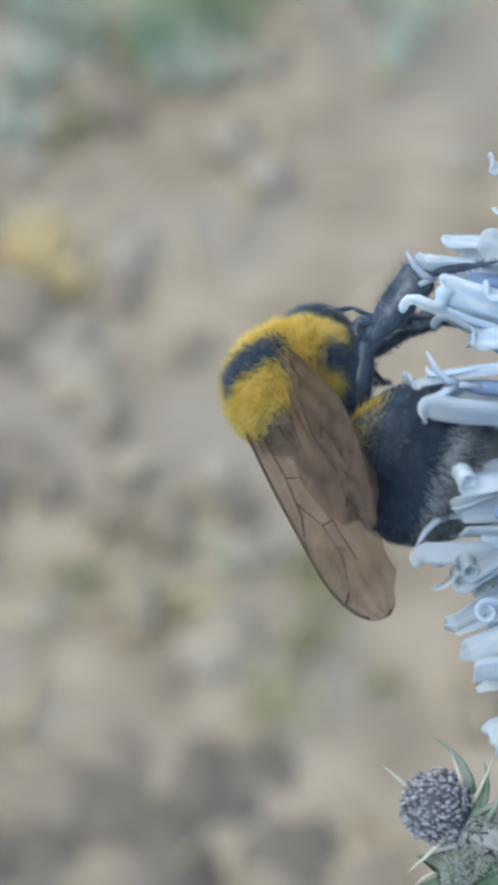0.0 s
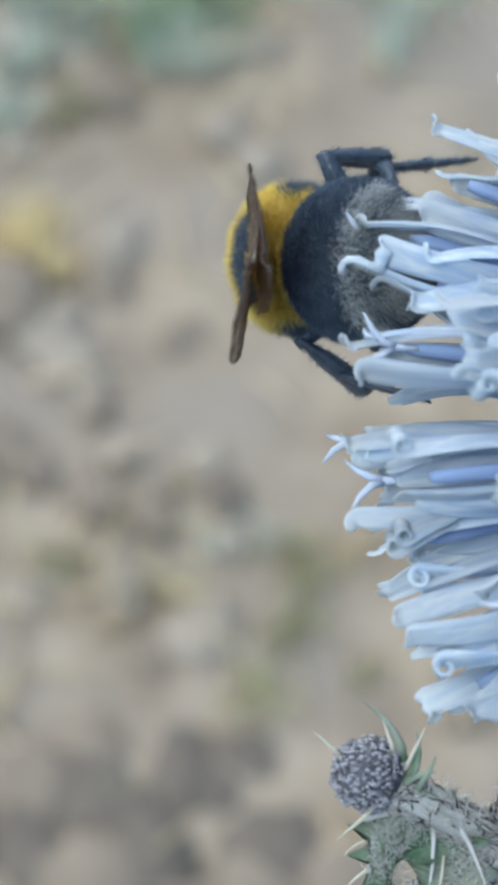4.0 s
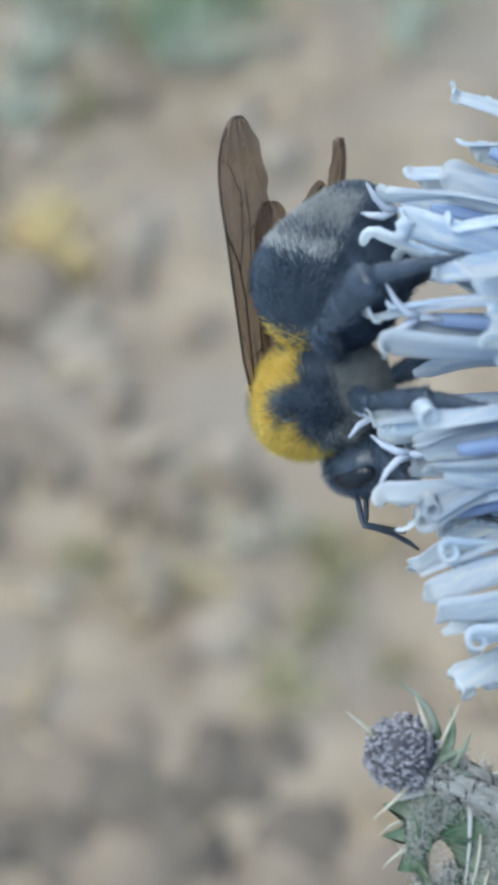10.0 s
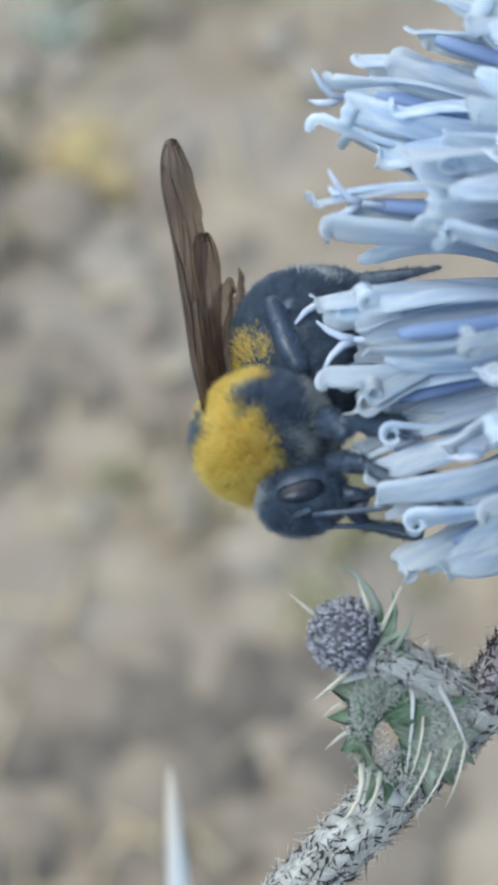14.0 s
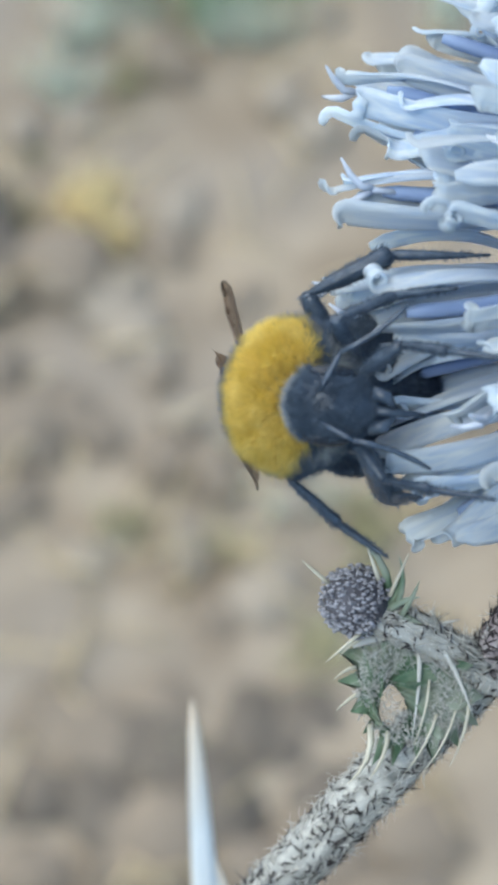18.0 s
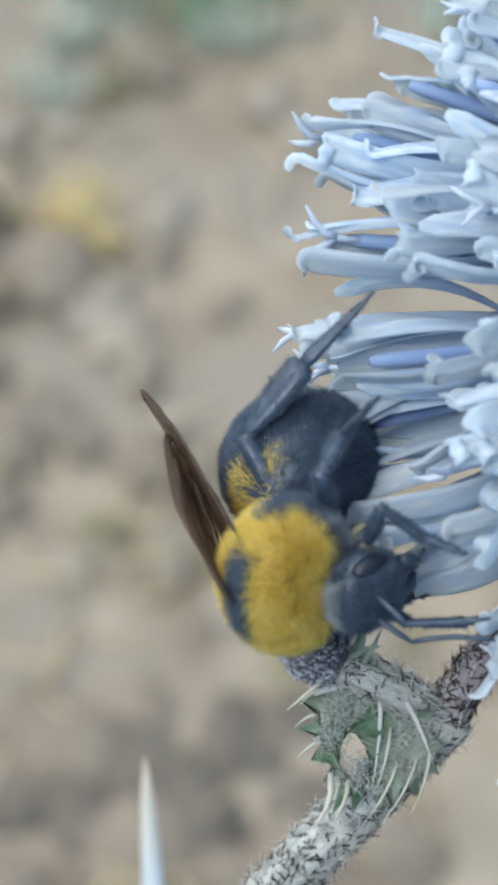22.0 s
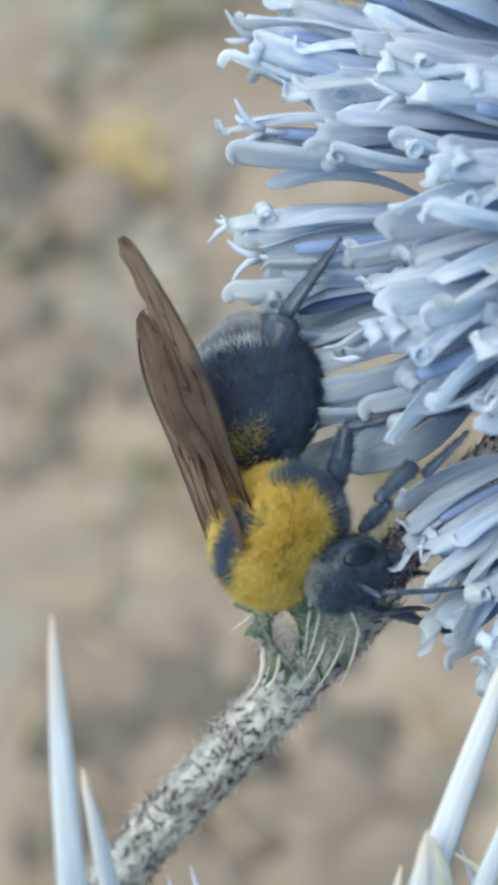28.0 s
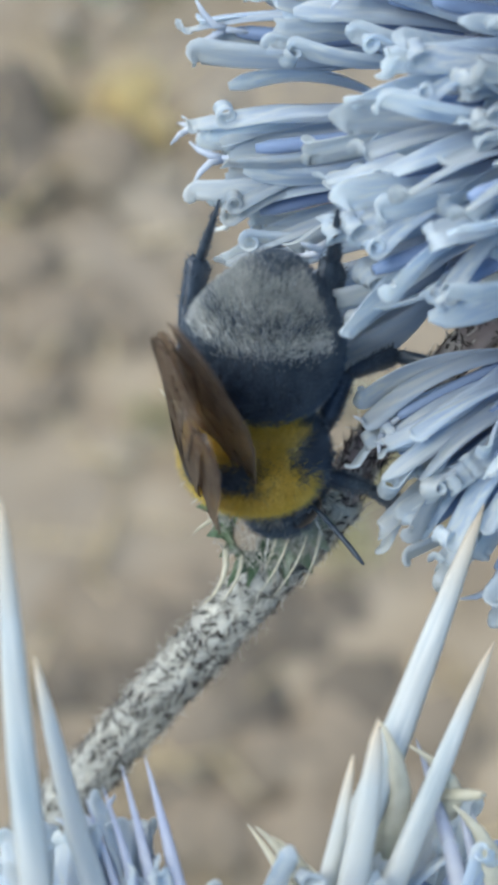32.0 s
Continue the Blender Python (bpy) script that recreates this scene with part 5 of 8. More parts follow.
for side in ("L", "R"):
    for joint, sizes in (("F", (3.2, 3.2, 3.6)), ("M", (3.9, 4.0, 4.4)), ("H", (4.6, 5.2, 5.6))):
        big = {"F": 0.95, "M": 1.2, "H": 1.5}[joint]
        fat = 0.62 if joint == "H" else 0.42
        kind_name = {"F": "fore", "M": "middle", "H": "hind"}[joint]
        leg_piece("femur", sizes[0], 0.42 * big, 0.55 * big, 0.36 * big, 0.85, side + joint + "femur", M_SKIN, 420, 80, "black bristly " + kind_name + " thigh")
        leg_piece("tibia", sizes[1], 0.32 * big, fat * big, (fat + 0.12) * big, 0.55, side + joint + "tibia", M_SKIN, 420, 83, "black bristly " + kind_name + " shin")
        leg_piece("tarsus", sizes[2], 0.36 * big, 0.30 * big, 0.13, 0.6, side + joint + "tarsus", M_SKIN, 240, 87, "thin dark " + kind_name + " foot")
    for key, L, r in (("Ascape", 2.4, 0.17), ("Aflag", 4.4, 0.16)):
        ob = part("antenna", mesh("antenna", *sweep([(L * f, 0, -0.25 * math.sin(math.pi * f) * (key == "Aflag")) for f in (0, 0.2, 0.5, 0.8, 1.0)], (r * 0.8, r, r, r, r * 0.5), 8), M_SKIN), bee, "thin black antenna")
        limb[side + key] = ob


def motions():
    walk(bee, [
        (0, pose(-0.0053, 0.01447, 0.45086, -53.8, 10.8, 82.6)), (1, pose(-0.00273, 0.02056, 0.44629, -80.4, 45.6, 94)),
        (2, pose(-0.0039, 0.02231, 0.44983, -46.5, 45.4, 138.3)), (3, pose(-0.00339, 0.02177, 0.45049, -50.8, 46.4, 136.8)),
        (6, pose(0.00138, 0.02126, 0.4463, -93.3, 57.2, 89.8)), (7, pose(-0.00089, 0.01986, 0.44667, 52.9, 78.7, -136.4)),
        (8, pose(0.00001, 0.01571, 0.44538, 10.2, 79.7, 167.2)), (9, pose(-0.00031, 0.01626, 0.44587, 46.9, 78.3, -157.8)),
        (10, pose(-0.00154, 0.01216, 0.44641, 133, 33, -66.2)), (11, pose(-0.00135, 0.00698, 0.4425, 105.1, 23.3, -66.2)),
        (12, pose(-0.00294, 0.00569, 0.44343, 102.3, 20.9, -70.7)), (13, pose(-0.0023, 0.00383, 0.44389, 101.4, 21.3, -72.4)),
        (14.5, pose(-0.00212, 0.00156, 0.44804, 90.8, -17.9, -79.6)), (16, pose(-0.00195, -0.0007, 0.4522, 80.6, -57.7, -79.7)),
        (17, pose(-0.00524, -0.00029, 0.4531, 115.2, -58.2, -121.9)), (18, pose(-0.0014, -0.00039, 0.45316, 71, -53.5, -75.3)),
        (19, pose(-0.00162, -0.00281, 0.45414, 86.9, -49.8, -51.2)), (20, pose(0.00015, -0.0067, 0.4547, 73.9, -43.2, -38.6)),
        (21, pose(0.00005, -0.00657, 0.45391, 73.5, -43.7, -38.1)), (22, pose(0.00041, -0.00817, 0.45278, 66, -19.7, -35)),
        (23, pose(0.00071, -0.00723, 0.45506, 45.2, -25, -13.4)), (24, pose(0.00271, -0.0058, 0.4555, 45, -29.5, -7.8)),
        (25, pose(0.00279, -0.00542, 0.45531, 44.5, -29.6, -7.4)), (26, pose(0.00309, -0.00932, 0.45337, 55.8, -13.8, -37.6)),
        (29, pose(0.0044, -0.01278, 0.44963, 68.5, 5.8, -52.3)), (30, pose(0.00408, -0.01419, 0.44913, 69.9, 55, -50.2)),
        (31, pose(0.00518, -0.01534, 0.45034, 69.7, 55.1, -50.4)), (32, pose(0.00501, -0.01278, 0.44911, 54.2, 59.3, -68.6)),
    ])
    walk(abdomen, [
        (0, pose(-0.003, -0.00145, -0.00278, -31.2, -56.6, 62.8)), (1, pose(-0.00267, 0.00136, 0.00142, 12.5, -18.6, -5.2)),
        (2, pose(-0.00198, 0.00051, 0.00014, -1.8, -19.5, 0.8)), (3, pose(-0.00207, 0.00024, 0.0001, 1.3, -20.8, -0.2)),
        (6, pose(-0.00236, 0.00012, 0.00379, 3.1, -47.6, 1.7)), (7, pose(-0.00212, 0.00037, 0.0007, -10.9, -28.9, -23.4)),
        (8, pose(-0.00271, -0.00008, 0.00377, -32.2, -30.4, -2.5)), (9, pose(-0.00243, 0.00059, 0.00314, -34.6, -32.1, -7.9)),
        (10, pose(-0.00242, 0.00016, -0.00061, -23.6, -26.9, 12.2)), (11, pose(-0.00365, 0.00006, -0.00057, -1.5, -35.4, -4.4)),
        (12, pose(-0.00297, 0.00019, -0.00043, -48.3, -36, 41.3)), (13, pose(-0.00304, 0.00016, -0.00055, -33, -38.5, 30.3)),
        (16, pose(-0.00283, 0.00001, -0.00065, 0, -54.9, 2.9)), (17, pose(-0.0032, 0.00085, -0.00208, -2.2, -62, -4.9)),
        (18, pose(-0.00284, -0.00001, -0.00065, 10.9, -57.9, -3.4)), (19, pose(-0.00278, 0.00004, -0.0007, -27.4, -42.5, 10.8)),
        (20, pose(-0.00356, 0.00018, 0.00045, -24.2, -54.8, 5.3)), (21, pose(-0.00349, 0.00014, 0.00033, -24.2, -54.8, 5.3)),
        (22, pose(-0.00273, 0.00197, -0.00226, -2.6, -65, -2.7)), (23, pose(-0.00301, 0.00004, -0.0006, -109.1, -82.7, 107.7)),
        (24, pose(-0.00298, 0.00006, -0.00061, -71.6, -78.1, 68)), (25, pose(-0.00298, 0.00006, -0.00061, -71.6, -78.1, 68)),
        (26, pose(-0.00329, 0.00166, -0.00131, 17, -60.5, -14.3)), (29, pose(-0.00383, 0.00089, -0.00149, 15.6, -21.9, -22.5)),
        (30, pose(-0.00311, -0.00013, -0.0009, -1.2, -36.3, -7.2)), (31, pose(-0.00288, 0.0002, -0.00113, -3.6, -30.5, -4)),
        (32, pose(-0.00188, 0.00013, -0.00033, -5.6, -14, -9.8)),
    ])
    walk(wing_l, [
        (0, pose(-0.0002, 0.0027, 0.0029, 14.1, 35.9, -168.4)), (1, pose(-0.0002, 0.0027, 0.0029, 1.9, -10.9, 172.7)),
        (2, pose(-0.0002, 0.0027, 0.0029, 8.4, -25.1, 165.1)), (3, pose(-0.0002, 0.0027, 0.0029, -2.1, -25.3, 170.5)),
        (6, pose(-0.0002, 0.0027, 0.0029, -2.1, -20.2, 171.9)), (7, pose(-0.0002, 0.0027, 0.0029, -11, -4.9, 147.9)),
        (8, pose(-0.0002, 0.0027, 0.0029, 41.6, -13.4, 149.2)), (9, pose(-0.0002, 0.0027, 0.0029, 30.6, -10, 146.8)),
        (10, pose(-0.0002, 0.0027, 0.0029, 2.3, 13.1, -174.3)), (11, pose(-0.0002, 0.0027, 0.0029, -19.6, 4.4, 141.6)),
        (12, pose(-0.0002, 0.0027, 0.0029, -14.7, 6.8, 111.2)), (13, pose(-0.0002, 0.0027, 0.0029, -11.9, 4.4, 138.4)),
        (16, pose(-0.0002, 0.0027, 0.0029, -24.3, 5.7, -175.4)), (17, pose(-0.0002, 0.0027, 0.0029, -1.8, -9.1, 161.9)),
        (18, pose(-0.0002, 0.0027, 0.0029, -17.1, 2.8, 172.4)), (19, pose(-0.0002, 0.0027, 0.0029, -19.3, 20.6, -173.6)),
        (20, pose(-0.0002, 0.0027, 0.0029, -12.2, 15.8, 176.8)), (21, pose(-0.0002, 0.0027, 0.0029, -15.9, 15.8, 179.2)),
        (22, pose(-0.0002, 0.0027, 0.0029, -22.2, 27.6, 172.4)), (23, pose(-0.0002, 0.0027, 0.0029, -22.2, 46.4, -179.8)),
        (24, pose(-0.0002, 0.0027, 0.0029, -13.5, 33, -174.1)), (25, pose(-0.0002, 0.0027, 0.0029, -13, 33.7, -175.6)),
        (26, pose(-0.0002, 0.0027, 0.0029, -24.1, 17.8, 164.7)), (29, pose(-0.0002, 0.0027, 0.0029, -16.6, -20.4, 120.6)),
        (30, pose(-0.0002, 0.0027, 0.0029, -25.2, -11.2, 159.7)), (31, pose(-0.0002, 0.0027, 0.0029, -26.2, -12.7, 159.2)),
        (32, pose(-0.0002, 0.0027, 0.0029, -11.8, -25.8, 158.7)),
    ])
    walk(wing_r, [
        (0, pose(-0.0002, -0.0027, 0.0029, 37, 3.5, -151.6)), (1, pose(-0.0002, -0.0027, 0.0029, -3.8, -9.1, -178.9)),
        (2, pose(-0.0002, -0.0027, 0.0029, 15, -22.6, 173.7)), (3, pose(-0.0002, -0.0027, 0.0029, 12.1, -21.9, 179.8)),
        (6, pose(-0.0002, -0.0027, 0.0029, -7.7, -12.1, -173.5)), (7, pose(-0.0002, -0.0027, 0.0029, -5.3, 7.9, 167)),
        (8, pose(-0.0002, -0.0027, 0.0029, 14.1, -22.8, 165.6)), (9, pose(-0.0002, -0.0027, 0.0029, 15.3, -19.9, 162.6)),
        (10, pose(-0.0002, -0.0027, 0.0029, 18.8, 8.9, -135.3)), (11, pose(-0.0002, -0.0027, 0.0029, 0.6, 8.3, -138.4)),
        (12, pose(-0.0002, -0.0027, 0.0029, 17.1, -2.1, -111.8)), (13, pose(-0.0002, -0.0027, 0.0029, 13.7, 9.9, -129.5)),
        (16, pose(-0.0002, -0.0027, 0.0029, -17.1, 7.1, -174.3)), (17, pose(-0.0002, -0.0027, 0.0029, -21.6, 6.1, -156.3)),
        (18, pose(-0.0002, -0.0027, 0.0029, -18.4, 14.5, -167.6)), (19, pose(-0.0002, -0.0027, 0.0029, -7.1, 18.5, -165.5)),
        (20, pose(-0.0002, -0.0027, 0.0029, -7.2, 21, 176.9)), (21, pose(-0.0002, -0.0027, 0.0029, -8.8, 22.2, -178)),
        (22, pose(-0.0002, -0.0027, 0.0029, -35.3, 32.7, 163.2)), (23, pose(-0.0002, -0.0027, 0.0029, -40, 54.9, 165.9)),
        (24, pose(-0.0002, -0.0027, 0.0029, 30.6, 35.2, -162.9)), (25, pose(-0.0002, -0.0027, 0.0029, 32, 36.6, -165.1)),
        (26, pose(-0.0002, -0.0027, 0.0029, -14.9, 21.8, 170.6)), (29, pose(-0.0002, -0.0027, 0.0029, -23.9, 12.7, 159.7)),
        (30, pose(-0.0002, -0.0027, 0.0029, -31.5, 6.3, 169.6)), (31, pose(-0.0002, -0.0027, 0.0029, -32.3, 4.2, 167.4)),
        (32, pose(-0.0002, -0.0027, 0.0029, -28.7, -21.2, 154.3)),
    ])
    walk(limb["LFfemur"], [
        (0, pose(0.003, 0.0017, -0.003, -45.7, 32.6, 50.2)), (1, pose(0.003, 0.0017, -0.003, -45.7, 32.6, 50.2)),
        (2, pose(0.003, 0.0017, -0.003, -45.7, 32.6, 50.2)), (3, pose(0.003, 0.0017, -0.003, -45.7, 32.6, 50.2)),
        (6, pose(0.003, 0.0017, -0.003, -45.7, 32.6, 50.2)), (6.5, pose(0.003, 0.0017, -0.003, 34.9, 24.6, 95.5)),
        (7, pose(0.003, 0.0017, -0.003, 93.4, -15.1, 102.1)), (7.5, pose(0.003, 0.0017, -0.003, 34.9, 24.6, 95.5)),
        (8, pose(0.003, 0.0017, -0.003, -45.7, 32.6, 50.2)), (9, pose(0.003, 0.0017, -0.003, -45.7, 32.6, 50.2)),
        (10, pose(0.003, 0.0017, -0.003, -45.7, 32.6, 50.2)), (11, pose(0.003, 0.0017, -0.003, -45.7, 32.6, 50.2)),
        (12, pose(0.003, 0.0017, -0.003, -22, 31.4, 73.2)), (13, pose(0.003, 0.0017, -0.003, -45.7, 32.6, 50.2)),
        (16, pose(0.003, 0.0017, -0.003, -45.7, 32.6, 50.2)), (17, pose(0.003, 0.0017, -0.003, -45.7, 32.6, 50.2)),
        (18, pose(0.003, 0.0017, -0.003, -45.7, 32.6, 50.2)), (19, pose(0.003, 0.0017, -0.003, -45.7, 32.6, 50.2)),
        (20, pose(0.003, 0.0017, -0.003, -45.7, 32.6, 50.2)), (21, pose(0.003, 0.0017, -0.003, -45.7, 32.6, 50.2)),
        (22, pose(0.003, 0.0017, -0.003, -74.2, -8.4, 66.5)), (23, pose(0.003, 0.0017, -0.003, -124.4, -40.1, 58.5)),
        (23.5, pose(0.003, 0.0017, -0.003, -91, -16.9, 7)), (24, pose(0.003, 0.0017, -0.003, -84.9, 19.7, -27.7)),
        (25, pose(0.003, 0.0017, -0.003, -79.9, 11.4, -25)), (26, pose(0.003, 0.0017, -0.003, -98.5, -26.3, 47.3)),
        (27.5, pose(0.003, 0.0017, -0.003, -67.2, -7.7, 59.5)), (29, pose(0.003, 0.0017, -0.003, -33.3, 1.7, 79.5)),
        (30, pose(0.003, 0.0017, -0.003, -45.7, 32.6, 50.2)), (31, pose(0.003, 0.0017, -0.003, -45.7, 32.6, 50.2)),
        (32, pose(0.003, 0.0017, -0.003, -45.7, 32.6, 50.2)),
    ])
    walk(limb["LFtibia"], [
        (0, pose(0.00467, 0.00371, -0.00467, -79.3, 40.6, 0)), (1, pose(0.00467, 0.00371, -0.00467, -79.3, 40.6, 0)),
        (2, pose(0.00467, 0.00371, -0.00467, -79.3, 40.6, 0)), (3, pose(0.00467, 0.00371, -0.00467, -79.3, 40.6, 0)),
        (6, pose(0.00467, 0.00371, -0.00467, -79.3, 40.6, 0)), (7, pose(0.00237, 0.00463, -0.00219, -75.9, 0.8, -11.5)),
        (8, pose(0.00467, 0.00371, -0.00467, -79.3, 40.6, 0)), (9, pose(0.00467, 0.00371, -0.00467, -79.3, 40.6, 0)),
        (10, pose(0.00467, 0.00371, -0.00467, -79.3, 40.6, 0)), (11, pose(0.00467, 0.00371, -0.00467, -79.3, 40.6, 0)),
        (12, pose(0.00376, 0.00424, -0.00462, -123.6, 44, -54.5)), (13, pose(0.00467, 0.00371, -0.00467, -79.3, 40.6, 0)),
        (16, pose(0.00467, 0.00371, -0.00467, -79.3, 40.6, 0)), (17, pose(0.00467, 0.00371, -0.00467, -79.3, 40.6, 0)),
        (18, pose(0.00467, 0.00371, -0.00467, -79.3, 40.6, 0)), (19, pose(0.00467, 0.00371, -0.00467, -79.3, 40.6, 0)),
        (20, pose(0.00467, 0.00371, -0.00467, -79.3, 40.6, 0)), (21, pose(0.00467, 0.00371, -0.00467, -79.3, 40.6, 0)),
        (22, pose(0.00422, 0.00452, -0.00254, -117.5, 35.2, -57.4)), (23, pose(0.00424, 0.00373, -0.001, -69, 67.6, 17.1)),
        (24, pose(0.00559, 0.00034, -0.00404, -42.4, 86.1, 47)), (25, pose(0.00576, 0.00041, -0.00361, -30, 86.1, 59.6)),
        (26, pose(0.00489, 0.00374, -0.00162, 12.5, 29.3, 99)), (29, pose(0.00357, 0.00475, -0.00309, -76.8, 76.7, 10.3)),
        (30, pose(0.00467, 0.00371, -0.00467, -79.3, 40.6, 0)), (31, pose(0.00467, 0.00371, -0.00467, -79.3, 40.6, 0)),
        (32, pose(0.00467, 0.00371, -0.00467, -79.3, 40.6, 0)),
    ])
    walk(limb["LFtarsus"], [
        (0, pose(0.00703, 0.00371, -0.00669, -82.5, 58, 0)), (1, pose(0.00703, 0.00371, -0.00669, -82.5, 58, 0)),
        (2, pose(0.00703, 0.00371, -0.00669, -82.5, 58, 0)), (3, pose(0.00703, 0.00371, -0.00669, -82.5, 58, 0)),
        (6, pose(0.00703, 0.00371, -0.00669, -82.5, 58, 0)), (7, pose(0.00541, 0.00401, -0.00224, -32.4, 48.3, 59.2)),
        (8, pose(0.00703, 0.00371, -0.00669, -82.5, 58, 0)), (9, pose(0.00703, 0.00371, -0.00669, -82.5, 58, 0)),
        (10, pose(0.00703, 0.00371, -0.00669, -82.5, 58, 0)), (11, pose(0.00703, 0.00371, -0.00669, -82.5, 58, 0)),
        (12, pose(0.00506, 0.00242, -0.00677, -83.9, 61.7, -0.8)), (13, pose(0.00703, 0.00371, -0.00669, -82.5, 58, 0)),
        (16, pose(0.00703, 0.00371, -0.00669, -82.5, 58, 0)), (17, pose(0.00703, 0.00371, -0.00669, -82.5, 58, 0)),
        (18, pose(0.00703, 0.00371, -0.00669, -82.5, 58, 0)), (19, pose(0.00703, 0.00371, -0.00669, -82.5, 58, 0)),
        (20, pose(0.00703, 0.00371, -0.00669, -82.5, 58, 0)), (21, pose(0.00703, 0.00371, -0.00669, -82.5, 58, 0)),
        (22, pose(0.00559, 0.00238, -0.00433, -77.9, -11.7, 9.4)), (23, pose(0.00537, 0.00407, -0.00387, -81.1, -20, 14.1)),
        (24, pose(0.00573, 0.00049, -0.00714, -79.8, -10, 33.7)), (25, pose(0.00586, 0.00059, -0.00671, -82.2, -14.3, 30.4)),
        (25.5, pose(0.00516, 0.0035, -0.00493, -53.6, -0.9, 56.3)), (26, pose(0.00447, 0.00642, -0.00314, -22.3, -2.4, 85.1)),
        (29, pose(0.00427, 0.00488, -0.00611, -32.7, 49.6, 58.6)), (30, pose(0.00703, 0.00371, -0.00669, -82.5, 58, 0)),
        (31, pose(0.00703, 0.00371, -0.00669, -82.5, 58, 0)), (32, pose(0.00703, 0.00371, -0.00669, -82.5, 58, 0)),
    ])
    walk(limb["LMfemur"], [
        (0, pose(0.0003, 0.0022, -0.0032, 65.1, -6.4, -135)), (0.5, pose(0.0003, 0.0022, -0.0032, 51.1, 33.2, 170.9)),
        (1, pose(0.0003, 0.0022, -0.0032, 0, 35.5, 90)), (2, pose(0.0003, 0.0022, -0.0032, 0, 35.5, 90)),
        (3, pose(0.0003, 0.0022, -0.0032, 0, 35.5, 90)), (6, pose(0.0003, 0.0022, -0.0032, 0, 35.5, 90)),
        (7, pose(0.0003, 0.0022, -0.0032, 0, 35.5, 90)), (8, pose(0.0003, 0.0022, -0.0032, 0, 35.5, 90)),
        (9, pose(0.0003, 0.0022, -0.0032, 0, 35.5, 90)), (10, pose(0.0003, 0.0022, -0.0032, 0, 35.5, 90)),
        (11, pose(0.0003, 0.0022, -0.0032, 0, 35.5, 90)), (12, pose(0.0003, 0.0022, -0.0032, 0, 35.5, 90)),
        (13, pose(0.0003, 0.0022, -0.0032, -39, 32, 57.7)), (14.5, pose(0.0003, 0.0022, -0.0032, -71.9, 0.7, 34.2)),
        (16, pose(0.0003, 0.0022, -0.0032, -96.1, -37.5, 28.7)), (16.5, pose(0.0003, 0.0022, -0.0032, -60, 11.2, 41.5)),
        (17, pose(0.0003, 0.0022, -0.0032, 0, 35.5, 90)), (17.5, pose(0.0003, 0.0022, -0.0032, -59.1, 12.3, 51.4)),
        (18, pose(0.0003, 0.0022, -0.0032, -100.8, -29.2, 46.1)), (19, pose(0.0003, 0.0022, -0.0032, -75.8, -8.3, 61.4)),
        (20, pose(0.0003, 0.0022, -0.0032, -65.1, -5.7, 70.6)), (21, pose(0.0003, 0.0022, -0.0032, -77.2, -10.1, 68.7)),
        (22, pose(0.0003, 0.0022, -0.0032, -138, -21.9, 82.9)), (23, pose(0.0003, 0.0022, -0.0032, -147.8, -19.7, 86.4)),
        (24, pose(0.0003, 0.0022, -0.0032, -104.9, -55.7, 27.2)), (25, pose(0.0003, 0.0022, -0.0032, -102.5, -57, 23.8)),
        (25.5, pose(0.0003, 0.0022, -0.0032, 107.7, -53, 135.4)), (26, pose(0.0003, 0.0022, -0.0032, 63.2, 3.1, 125.4)),
        (29, pose(0.0003, 0.0022, -0.0032, 34.3, 12, 107.6)), (30, pose(0.0003, 0.0022, -0.0032, 54.8, 4.4, 116.8)),
        (31, pose(0.0003, 0.0022, -0.0032, 75.6, 44, 173.8)), (32, pose(0.0003, 0.0022, -0.0032, 69.8, 44.7, 165.3)),
    ])
